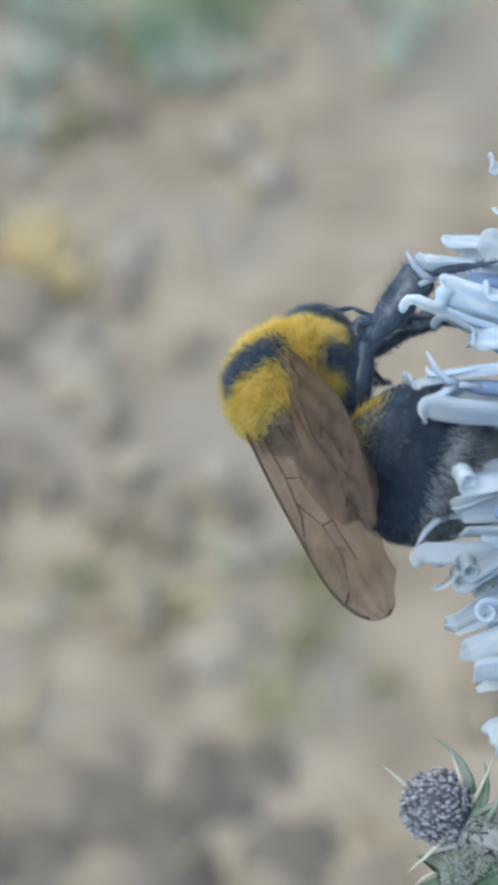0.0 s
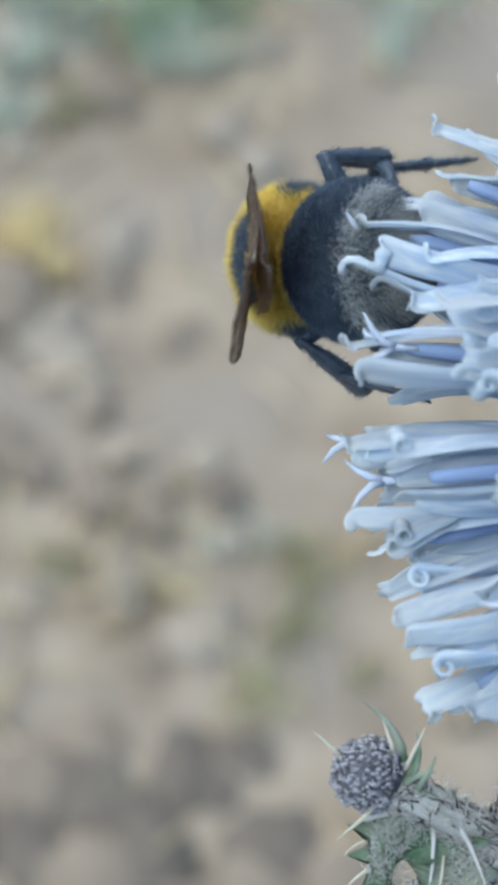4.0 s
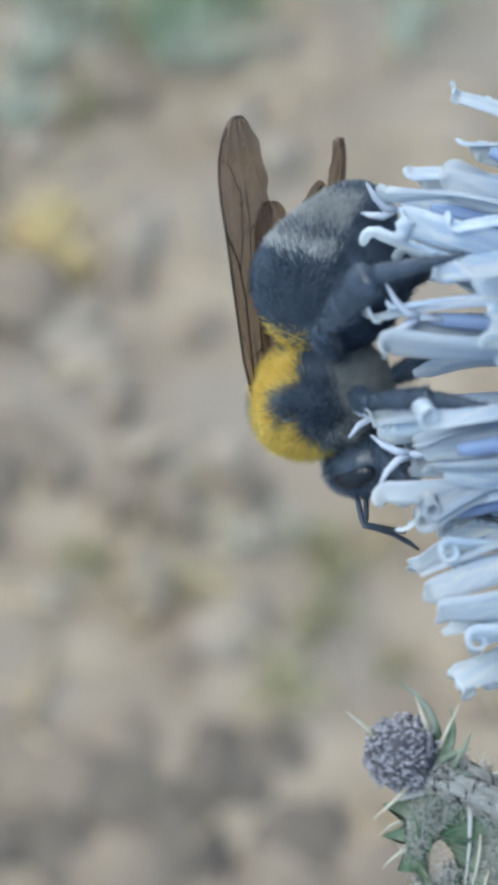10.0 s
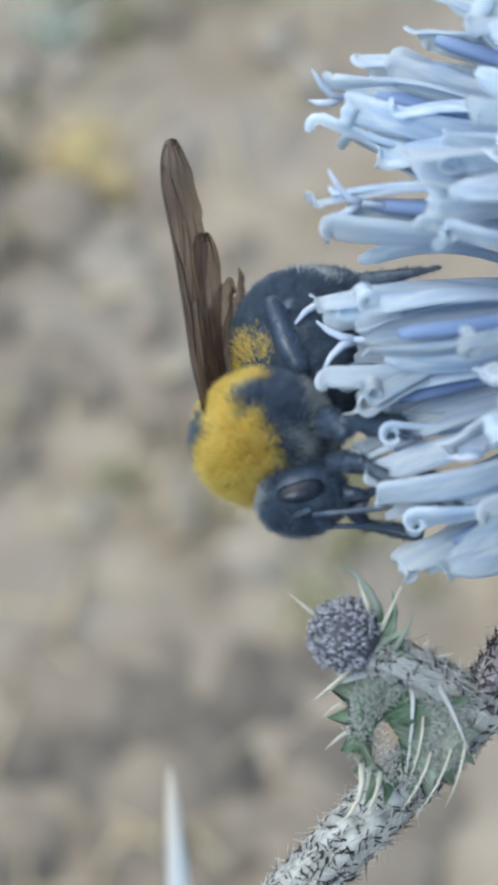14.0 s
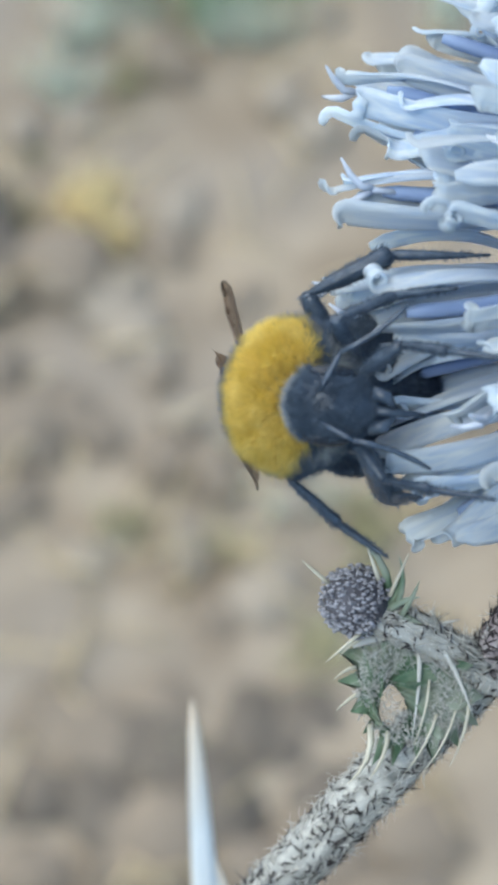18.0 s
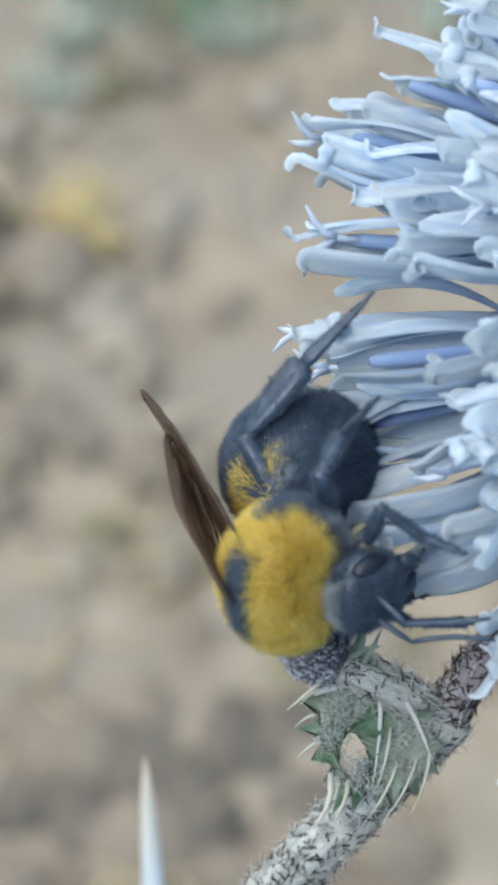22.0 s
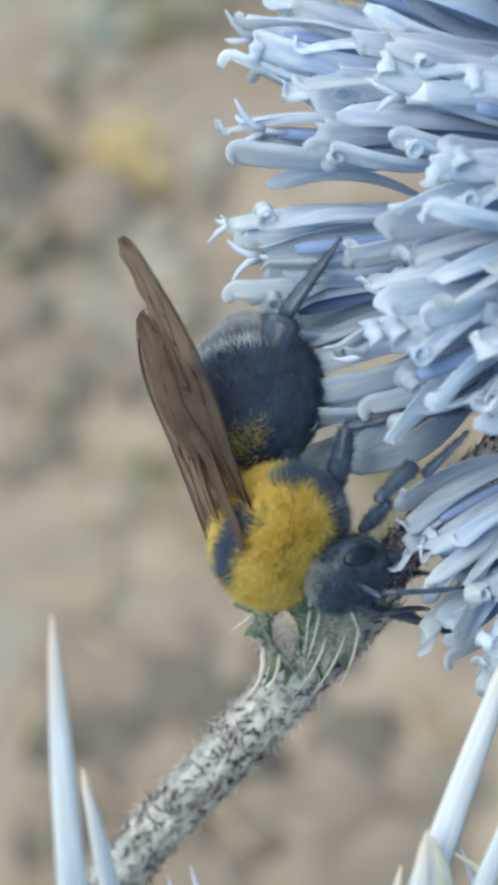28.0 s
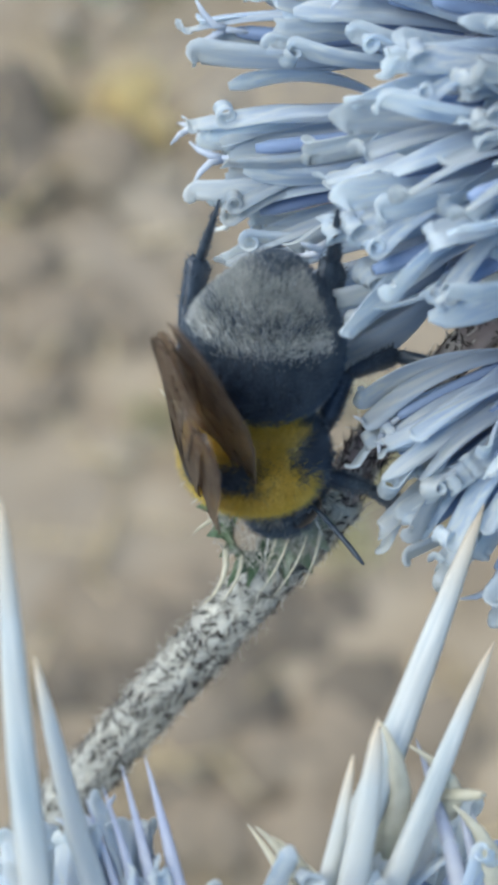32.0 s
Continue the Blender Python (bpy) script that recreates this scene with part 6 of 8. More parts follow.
    walk(limb["LMtibia"], [
        (0, pose(-0.00236, -0.00046, -0.00278, 0.3, 84, 90.3)), (1, pose(0.0003, 0.00528, -0.0054, -61.2, 76.8, 26.6)),
        (2, pose(0.0003, 0.00528, -0.0054, -61.2, 76.8, 26.6)), (3, pose(0.0003, 0.00528, -0.0054, -61.2, 76.8, 26.6)),
        (6, pose(0.0003, 0.00528, -0.0054, -61.2, 76.8, 26.6)), (7, pose(0.0003, 0.00528, -0.0054, -61.2, 76.8, 26.6)),
        (8, pose(0.0003, 0.00528, -0.0054, -61.2, 76.8, 26.6)), (9, pose(0.0003, 0.00528, -0.0054, -61.2, 76.8, 26.6)),
        (10, pose(0.0003, 0.00528, -0.0054, -61.2, 76.8, 26.6)), (11, pose(0.0003, 0.00528, -0.0054, -61.2, 76.8, 26.6)),
        (12, pose(0.0003, 0.00528, -0.0054, -61.2, 76.8, 26.6)), (13, pose(0.00201, 0.00491, -0.00521, -146.4, 36.1, -75.8)),
        (14.5, pose(0.00247, 0.00428, -0.00305, 138.2, 77.2, -142.5)), (16, pose(0.00293, 0.00364, -0.0009, 51.1, 38.8, 138.9)),
        (17, pose(0.0003, 0.00528, -0.0054, -61.2, 76.8, 26.6)), (18, pose(0.00259, 0.00458, -0.00136, 40.2, 57.7, 130.8)),
        (19, pose(0.00209, 0.00549, -0.00266, -179.2, 77.6, -89.3)), (20, pose(0.00155, 0.00575, -0.00282, 133.1, 68.8, -130.9)),
        (21, pose(0.00165, 0.00567, -0.00254, 133.9, 69, -130.3)), (22, pose(0.00074, 0.00568, -0.00179, 67, 69.7, 160.5)),
        (23, pose(0.00053, 0.00575, -0.00192, -59.5, 58.6, 27.4)), (24, pose(0.0022, 0.00318, -0.00008, -21, 76, 68.3)),
        (25, pose(0.00219, 0.00303, -0.00003, -25.8, 74.7, 63.4)), (26, pose(-0.00189, 0.00528, -0.0034, 10.5, 41.1, 99)),
        (29, pose(-0.00082, 0.00573, -0.00398, -63.1, 41, 24.6)), (30, pose(-0.0014, 0.00557, -0.00349, -48.1, 56.8, 40.5)),
        (31, pose(-0.00241, 0.00249, -0.00583, -28.9, 65.9, 60.4)), (32, pose(-0.0023, 0.00288, -0.00586, -61.7, 74.1, 25.7)),
    ])
    walk(limb["LMtarsus"], [
        (0, pose(-0.00236, -0.00006, -0.00664, 81.1, 11, -126.1)), (0.5, pose(-0.00063, 0.00281, -0.00791, 103.1, 61.5, -141.8)),
        (1, pose(0.0011, 0.00568, -0.00918, -71.5, 65.4, 14)), (2, pose(0.0011, 0.00568, -0.00918, -71.5, 65.4, 14)),
        (3, pose(0.0011, 0.00568, -0.00918, -71.5, 65.4, 14)), (6, pose(0.0011, 0.00568, -0.00918, -71.5, 65.4, 14)),
        (7, pose(0.0011, 0.00568, -0.00918, -71.5, 65.4, 14)), (8, pose(0.0011, 0.00568, -0.00918, -71.5, 65.4, 14)),
        (9, pose(0.0011, 0.00568, -0.00918, -71.5, 65.4, 14)), (10, pose(0.0011, 0.00568, -0.00918, -71.5, 65.4, 14)),
        (11, pose(0.0011, 0.00568, -0.00918, -71.5, 65.4, 14)), (12, pose(0.0011, 0.00568, -0.00918, -71.5, 65.4, 14)),
        (13, pose(0.00278, 0.00187, -0.00749, -49.7, 52.7, 39.3)), (16, pose(0.00066, 0.00563, -0.00333, -56.9, 21.6, 42.4)),
        (17, pose(0.0011, 0.00568, -0.00918, -71.5, 65.4, 14)), (18, pose(0.00124, 0.00615, -0.00463, -69.9, 38.5, 14.7)),
        (19, pose(0.0021, 0.00465, -0.00644, -113.3, 50.1, -39.8)), (20, pose(0.00063, 0.00469, -0.00644, -77.1, -6.8, 11.1)),
        (21, pose(0.00075, 0.00461, -0.00616, -77.3, -7.9, 11.4)), (22, pose(-0.00054, 0.00613, -0.00543, -77.1, -7.6, 50.6)),
        (23, pose(0.00232, 0.00669, -0.00524, -74.9, 24.7, 5.7)), (24, pose(0.00254, 0.00405, -0.00384, -72.3, -26.7, -11.4)),
        (25, pose(0.00264, 0.00395, -0.00377, -71.9, -26.6, -12.4)), (26, pose(-0.00235, 0.00817, -0.00595, -97.5, -23.6, 51.1)),
        (27.5, pose(-0.00025, 0.00756, -0.00624, -72.6, 10.4, 39.5)), (29, pose(0.00185, 0.00695, -0.00653, -47, 46.1, 43.8)),
        (30, pose(0.00021, 0.00695, -0.00674, 4.9, 46.6, 94.4)), (30.5, pose(-0.0007, 0.00541, -0.00805, -54.4, 17.3, 72.1)),
        (31, pose(-0.00162, 0.00387, -0.00937, -101.2, -15.4, 83.6)), (31.5, pose(-0.00148, 0.00361, -0.00948, -60.2, -0.3, 75.5)),
        (32, pose(-0.00134, 0.00334, -0.0096, -19.8, 16.3, 79.3)),
    ])
    walk(limb["LHfemur"], [
        (0, pose(-0.0024, 0.002, -0.0028, 93.5, 25.9, -141.4)), (0.5, pose(-0.0024, 0.002, -0.0028, 100.6, -12.2, 166.6)),
        (1, pose(-0.0024, 0.002, -0.0028, 139, -26.1, 100.4)), (1.5, pose(-0.0024, 0.002, -0.0028, -168.6, -31.4, 85.4)),
        (2, pose(-0.0024, 0.002, -0.0028, -117, -24.2, 71.6)), (3, pose(-0.0024, 0.002, -0.0028, -125.6, -34.1, 65.1)),
        (6, pose(-0.0024, 0.002, -0.0028, -169.7, -74.3, 80.7)), (6.5, pose(-0.0024, 0.002, -0.0028, 84.3, -27, 143.9)),
        (7, pose(-0.0024, 0.002, -0.0028, 34.7, 21.5, 113.2)), (7.3, pose(-0.0024, 0.002, -0.0028, 78.5, -7.9, 132.3)),
        (7.7, pose(-0.0024, 0.002, -0.0028, 145.3, -50.7, 113.2)), (8, pose(-0.0024, 0.002, -0.0028, -132, -46.2, 59.9)),
        (9, pose(-0.0024, 0.002, -0.0028, -138.6, -59, 58.1)), (9.3, pose(-0.0024, 0.002, -0.0028, 127.1, -54.3, 125.8)),
        (9.7, pose(-0.0024, 0.002, -0.0028, 73.2, -7.6, 134.6)), (10, pose(-0.0024, 0.002, -0.0028, 34.7, 21.5, 113.2)),
        (11, pose(-0.0024, 0.002, -0.0028, 65.4, 6.4, 135.5)), (12, pose(-0.0024, 0.002, -0.0028, 74.1, 23.7, 172.3)),
        (13, pose(-0.0024, 0.002, -0.0028, 73.6, 17.6, 170)), (14.5, pose(-0.0024, 0.002, -0.0028, 108.5, -23.3, 146.6)),
        (16, pose(-0.0024, 0.002, -0.0028, 168.9, -33.7, 93.9)), (16.5, pose(-0.0024, 0.002, -0.0028, -138.1, -26.9, 81.6)),
        (17, pose(-0.0024, 0.002, -0.0028, -90.6, -14.3, 80)), (18, pose(-0.0024, 0.002, -0.0028, -140.2, -32.9, 74.8)),
        (19, pose(-0.0024, 0.002, -0.0028, -131.5, -34.2, 68.9)), (19.3, pose(-0.0024, 0.002, -0.0028, 164.9, -40.6, 95.6)),
        (19.7, pose(-0.0024, 0.002, -0.0028, 91.3, -17.6, 115.7)), (20, pose(-0.0024, 0.002, -0.0028, 45.2, 2.8, 107.4)),
        (21, pose(-0.0024, 0.002, -0.0028, 55.9, -1.1, 110)), (22, pose(-0.0024, 0.002, -0.0028, 69.5, -0.4, 131)),
        (22.5, pose(-0.0024, 0.002, -0.0028, 28.1, 16.8, 109.4)), (23, pose(-0.0024, 0.002, -0.0028, -17.9, 14.1, 81)),
        (23.5, pose(-0.0024, 0.002, -0.0028, 52, 3.9, 115)), (24, pose(-0.0024, 0.002, -0.0028, 115.3, -30.9, 119.4)),
        (25, pose(-0.0024, 0.002, -0.0028, 127.6, -37.3, 116.5)), (26, pose(-0.0024, 0.002, -0.0028, 84.4, -17.3, 148.8)),
        (29, pose(-0.0024, 0.002, -0.0028, 76.7, -5.3, 148.3)), (30, pose(-0.0024, 0.002, -0.0028, 78.5, -8.2, 143.4)),
        (31, pose(-0.0024, 0.002, -0.0028, 77.9, -7.2, 147.5)), (32, pose(-0.0024, 0.002, -0.0028, 73.6, 2.9, 156.5)),
    ])
    walk(limb["LHtibia"], [
        (0, pose(-0.00554, -0.00051, -0.00475, -43, 67.5, 45.4)), (1, pose(-0.00313, 0.00594, -0.00084, -27.6, 65.5, 61.7)),
        (2, pose(-0.00111, 0.00586, -0.00097, 38.2, 35.3, 122.8)), (3, pose(-0.00084, 0.00535, -0.0003, 44.9, 41.8, 132.5)),
        (4.5, pose(-0.00152, 0.00427, 0.0006, -34, 45.7, 59.6)), (6, pose(-0.00221, 0.00319, 0.0015, -72.8, 2.6, 28.4)),
        (6.5, pose(-0.00312, 0.0045, -0.00147, -51.5, 52.7, 45.2)), (7, pose(-0.00404, 0.00582, -0.00444, 60.2, 62.2, 153.4)),
        (7.5, pose(-0.00244, 0.00524, -0.00201, -79.2, 74.9, 2.5)), (8, pose(-0.00085, 0.00467, 0.00042, -90.1, 35, -21.1)),
        (9, pose(-0.00119, 0.00395, 0.00103, -103.8, 32.3, -45.7)), (9.5, pose(-0.00261, 0.00488, -0.0017, -114.5, 74.8, -38)),
        (10, pose(-0.00404, 0.00582, -0.00444, 60.2, 62.2, 153.4)), (11, pose(-0.00556, 0.00511, -0.0033, -166.9, 38, -84.5)),
        (12, pose(-0.00645, 0.00255, -0.0046, 167.5, 41.2, -96)), (13, pose(-0.00659, 0.00274, -0.00415, 133.6, 46.2, -118.8)),
        (16, pose(-0.00265, 0.0057, -0.00033, 66.4, 48.1, 160.7)), (17, pose(-0.00165, 0.00626, -0.00169, 49.4, 16, 123.3)),
        (18, pose(-0.00142, 0.00562, -0.00038, -18, 55.4, 72.5)), (19, pose(-0.00107, 0.00544, -0.00029, 91.2, 76.8, -175.4)),
        (20, pose(-0.00373, 0.00625, -0.00302, 136.5, 88, -133.1)), (21, pose(-0.00393, 0.00619, -0.00272, -50.3, 74, 37.7)),
        (22, pose(-0.00533, 0.00537, -0.00277, -24.2, 42.5, 68.6)), (23, pose(-0.00173, 0.00628, -0.00388, -65, 27, 25.7)),
        (24, pose(-0.00428, 0.00534, -0.00051, -71.6, 62.2, 13.6)), (25, pose(-0.00398, 0.00517, -0.00009, -70.2, 61, 15)),
        (26, pose(-0.00604, 0.0042, -0.00147, 22.3, 17.8, 102.7)), (29, pose(-0.00618, 0.00433, -0.00239, 35.9, 36.6, 121.1)),
        (30, pose(-0.00595, 0.00463, -0.00217, 71.9, 44.6, 168.3)), (31, pose(-0.00613, 0.00438, -0.00224, 73.8, 42.8, 171.2)),
        (32, pose(-0.00649, 0.00378, -0.00302, 116.9, 59.4, -142.2)),
    ])
    walk(limb["LHtarsus"], [
        (0, pose(-0.00418, 0.00087, -0.00941, 72.8, 5.9, -121.3)), (1, pose(-0.00213, 0.00778, -0.00542, 92.7, 37.2, -156.4)),
        (2, pose(-0.00334, 0.00932, -0.00388, 72.1, 27.2, 168.1)), (3, pose(-0.00339, 0.00812, -0.00366, 60.6, 48.1, 153.1)),
        (6, pose(0.00223, 0.00559, 0.00126, 72.7, 28.6, 169.6)), (7, pose(-0.00614, 0.00687, -0.0089, -88.6, 84.3, 0)),
        (8, pose(0.003, 0.00318, -0.00247, 63.9, 37.6, 155.9)), (9, pose(0.00179, 0.0009, -0.00167, 67.1, 35.4, 160.5)),
        (10, pose(-0.00614, 0.00687, -0.0089, -88.6, 84.3, 0)), (11, pose(-0.00518, 0.00115, -0.0064, -10.3, 29, 82.7)),
        (12, pose(-0.00684, -0.00122, -0.00792, -23.3, 31.2, 72.3)), (13, pose(-0.00827, -0.00033, -0.00779, -21.4, 40.4, 71.6)),
        (16, pose(-0.00583, 0.00682, -0.00408, -92.3, 56.9, -12.1)), (17, pose(-0.00431, 0.01031, -0.00309, -13.6, 49.4, 77.4)),
        (18, pose(-0.00056, 0.00835, -0.00453, -63, 74.5, 24.4)), (19, pose(-0.00223, 0.00535, -0.0052, -66.5, 42.5, 19.5)),
        (20, pose(-0.00385, 0.00612, -0.00806, -58.8, 19.1, 41.6)), (21, pose(-0.00283, 0.00704, -0.00756, -67, 10.6, 34.4)),
        (22, pose(-0.00397, 0.00883, -0.00618, -32.7, 42, 60.5)), (23, pose(0.00232, 0.00822, -0.00617, -71.5, 24.3, 13.6)),
        (24, pose(-0.00199, 0.00589, -0.00497, -81.8, 24.8, -11.7)), (25, pose(-0.00162, 0.00581, -0.00451, -81.8, 25.3, -11.3)),
        (25.5, pose(-0.00436, 0.00735, -0.00376, -38, 42.1, 41.5)), (26, pose(-0.0071, 0.00889, -0.00301, 3.3, 22.4, 92)),
        (29, pose(-0.00827, 0.0078, -0.0054, 7.1, 45.6, 96.4)), (30, pose(-0.00946, 0.00536, -0.00571, 65.5, 45.5, 159.4)),
        (31, pose(-0.00979, 0.00495, -0.00567, 70.8, 41.8, 166.8)), (32, pose(-0.00852, 0.0022, -0.00736, 82.6, -15.9, 152.7)),
    ])
    walk(limb["LAscape"], [
        (0, pose(0.0054, 0.00075, -0.0004, -37.6, 52.7, 35)), (1, pose(0.0054, 0.00075, -0.0004, -37.6, 52.7, 35)),
        (2, pose(0.0054, 0.00075, -0.0004, -37.6, 52.7, 35)), (3, pose(0.0054, 0.00075, -0.0004, -37.6, 52.7, 35)),
        (6, pose(0.0054, 0.00075, -0.0004, -37.6, 52.7, 35)), (7, pose(0.0054, 0.00075, -0.0004, -37.6, 52.7, 35)),
        (8, pose(0.0054, 0.00075, -0.0004, -37.6, 52.7, 35)), (9, pose(0.0054, 0.00075, -0.0004, -37.6, 52.7, 35)),
        (10, pose(0.0054, 0.00075, -0.0004, -36.3, 10.1, 36.7)), (11, pose(0.0054, 0.00075, -0.0004, -67.9, 64.9, -1.1)),
        (12, pose(0.0054, 0.00075, -0.0004, -56.5, 44, -5)), (13, pose(0.0054, 0.00075, -0.0004, -27, 21.1, 51.7)),
        (16, pose(0.0054, 0.00075, -0.0004, -4.7, 41.3, 83.4)), (17, pose(0.0054, 0.00075, -0.0004, -37.6, 52.7, 35)),
        (18, pose(0.0054, 0.00075, -0.0004, -1.8, 21.9, 87.7)), (19, pose(0.0054, 0.00075, -0.0004, -27.7, 63.6, 52.6)),
        (20, pose(0.0054, 0.00075, -0.0004, 4.8, 24.8, 96.3)), (21, pose(0.0054, 0.00075, -0.0004, -0.6, 32.8, 89.1)),
        (21.5, pose(0.0054, 0.00075, -0.0004, -32.9, 24.4, 26.1)), (22, pose(0.0054, 0.00075, -0.0004, -42, -3.7, -22.8)),
        (23, pose(0.0054, 0.00075, -0.0004, -37.6, 52.7, 35)), (24, pose(0.0054, 0.00075, -0.0004, -37.6, 52.7, 35)),
        (25, pose(0.0054, 0.00075, -0.0004, -37.6, 52.7, 35)), (26, pose(0.0054, 0.00075, -0.0004, -46.4, -12.3, 11.4)),
        (29, pose(0.0054, 0.00075, -0.0004, -38.6, -9.1, 45.9)), (29.5, pose(0.0054, 0.00075, -0.0004, 1.9, -3.5, 83.5)),
        (30, pose(0.0054, 0.00075, -0.0004, 38.5, -23.1, 117)), (31, pose(0.0054, 0.00075, -0.0004, 24.9, 1.9, 118.5)),
        (32, pose(0.0054, 0.00075, -0.0004, 30, 17, 132.6)),
    ])
    walk(limb["LAflag"], [
        (0, pose(0.00659, 0.00158, -0.00231, -17.8, 74.9, 68.2)), (1, pose(0.00659, 0.00158, -0.00231, -17.8, 74.9, 68.2)),
        (2, pose(0.00659, 0.00158, -0.00231, -17.8, 74.9, 68.2)), (3, pose(0.00659, 0.00158, -0.00231, -17.8, 74.9, 68.2)),
        (6, pose(0.00659, 0.00158, -0.00231, -17.8, 74.9, 68.2)), (7, pose(0.00659, 0.00158, -0.00231, -17.8, 74.9, 68.2)),
        (8, pose(0.00659, 0.00158, -0.00231, -17.8, 74.9, 68.2)), (9, pose(0.00659, 0.00158, -0.00231, -17.8, 74.9, 68.2)),
        (9.5, pose(0.00694, 0.00187, -0.00157, -55.8, 44.8, -12.4)), (10, pose(0.00729, 0.00216, -0.00082, -39, 13.6, -50.2)),
        (10.5, pose(0.00686, 0.00145, -0.0017, -65.3, 45.8, -22.2)), (11, pose(0.00642, 0.00073, -0.00257, -75.1, 84.9, 10)),
        (12, pose(0.00712, 0.0006, -0.00207, -61.9, 55, -2.8)), (13, pose(0.00679, 0.00251, -0.00126, -63.1, 56.3, -3.3)),
        (14.5, pose(0.0062, 0.00253, -0.00162, 12.5, 64.4, 96.2)), (16, pose(0.00561, 0.00254, -0.00198, 35.7, 31.5, 145.6)),
        (17, pose(0.00659, 0.00158, -0.00231, -17.8, 74.9, 68.2)), (18, pose(0.00549, 0.00297, -0.0013, -8.9, 46.3, 77.4)),
        (19, pose(0.00605, 0.0016, -0.00255, -54.3, 65.7, 17.5)), (20, pose(0.00516, 0.00292, -0.00141, -0.5, 29.7, 89.4)),
        (21, pose(0.00543, 0.00277, -0.0017, 0.2, 28.1, 90.3)), (22, pose(0.00761, -0.00018, -0.00024, -48.9, 36.6, 6.3)),
        (23, pose(0.00659, 0.00158, -0.00231, -17.8, 74.9, 68.2)), (24, pose(0.00659, 0.00158, -0.00231, -17.8, 74.9, 68.2)),
        (25, pose(0.00659, 0.00158, -0.00231, -17.8, 74.9, 68.2)), (26, pose(0.0077, 0.00122, 0.00011, -71.1, 68.6, -1.3)),
        (29, pose(0.00705, 0.00245, -0.00002, -36, 44.3, 35.4)), (30, pose(0.0044, 0.00272, 0.00054, -10.6, 41.1, 75)),
        (31, pose(0.00426, 0.00286, -0.00048, -4.5, 45.1, 83.6)), (32, pose(0.00385, 0.00244, -0.0011, -36.7, -3.8, 44.8)),
    ])
    walk(limb["RFfemur"], [
        (0, pose(0.003, -0.0017, -0.003, 45.7, 32.6, -50.2)), (1, pose(0.003, -0.0017, -0.003, 45.7, 32.6, -50.2)),
        (2, pose(0.003, -0.0017, -0.003, 45.7, 32.6, -50.2)), (3, pose(0.003, -0.0017, -0.003, 45.7, 32.6, -50.2)),
        (6, pose(0.003, -0.0017, -0.003, 45.7, 32.6, -50.2)), (7, pose(0.003, -0.0017, -0.003, 45.7, 32.6, -50.2)),
        (8, pose(0.003, -0.0017, -0.003, 45.7, 32.6, -50.2)), (9, pose(0.003, -0.0017, -0.003, 45.7, 32.6, -50.2)),
        (10, pose(0.003, -0.0017, -0.003, 45.7, 32.6, -50.2)), (11, pose(0.003, -0.0017, -0.003, 45.7, 32.6, -50.2)),
        (12, pose(0.003, -0.0017, -0.003, 45.7, 32.6, -50.2)), (13, pose(0.003, -0.0017, -0.003, 45.7, 32.6, -50.2)),
        (16, pose(0.003, -0.0017, -0.003, 76.1, 14.6, -1.1)), (16.5, pose(0.003, -0.0017, -0.003, 38.1, 41.7, -44)),
        (17, pose(0.003, -0.0017, -0.003, -14.5, 31.9, -100.9)), (18, pose(0.003, -0.0017, -0.003, 45.7, 32.6, -50.2)),
        (19, pose(0.003, -0.0017, -0.003, 78.8, -18.3, -7.3)), (20, pose(0.003, -0.0017, -0.003, 72.3, -20.7, 12.6)),
        (21, pose(0.003, -0.0017, -0.003, 73, -18.8, 11.2)), (22, pose(0.003, -0.0017, -0.003, 45.7, 32.6, -50.2)),
        (22.5, pose(0.003, -0.0017, -0.003, 74.7, 1.4, -39.4)), (23, pose(0.003, -0.0017, -0.003, 101.9, -30.9, -45)),
        (23.5, pose(0.003, -0.0017, -0.003, 74.7, 1.4, -39.4)), (24, pose(0.003, -0.0017, -0.003, 45.7, 32.6, -50.2)),
        (25, pose(0.003, -0.0017, -0.003, 45.7, 32.6, -50.2)), (25.5, pose(0.003, -0.0017, -0.003, 68.4, -2.7, -12.9)),
        (26, pose(0.003, -0.0017, -0.003, 67, -44, 18.7)), (27.5, pose(0.003, -0.0017, -0.003, 68.4, -2.7, -12.9)),
        (29, pose(0.003, -0.0017, -0.003, 45.7, 32.6, -50.2)), (30, pose(0.003, -0.0017, -0.003, 45.7, 32.6, -50.2)),
        (31, pose(0.003, -0.0017, -0.003, 45.7, 32.6, -50.2)), (32, pose(0.003, -0.0017, -0.003, 45.7, 32.6, -50.2)),
    ])
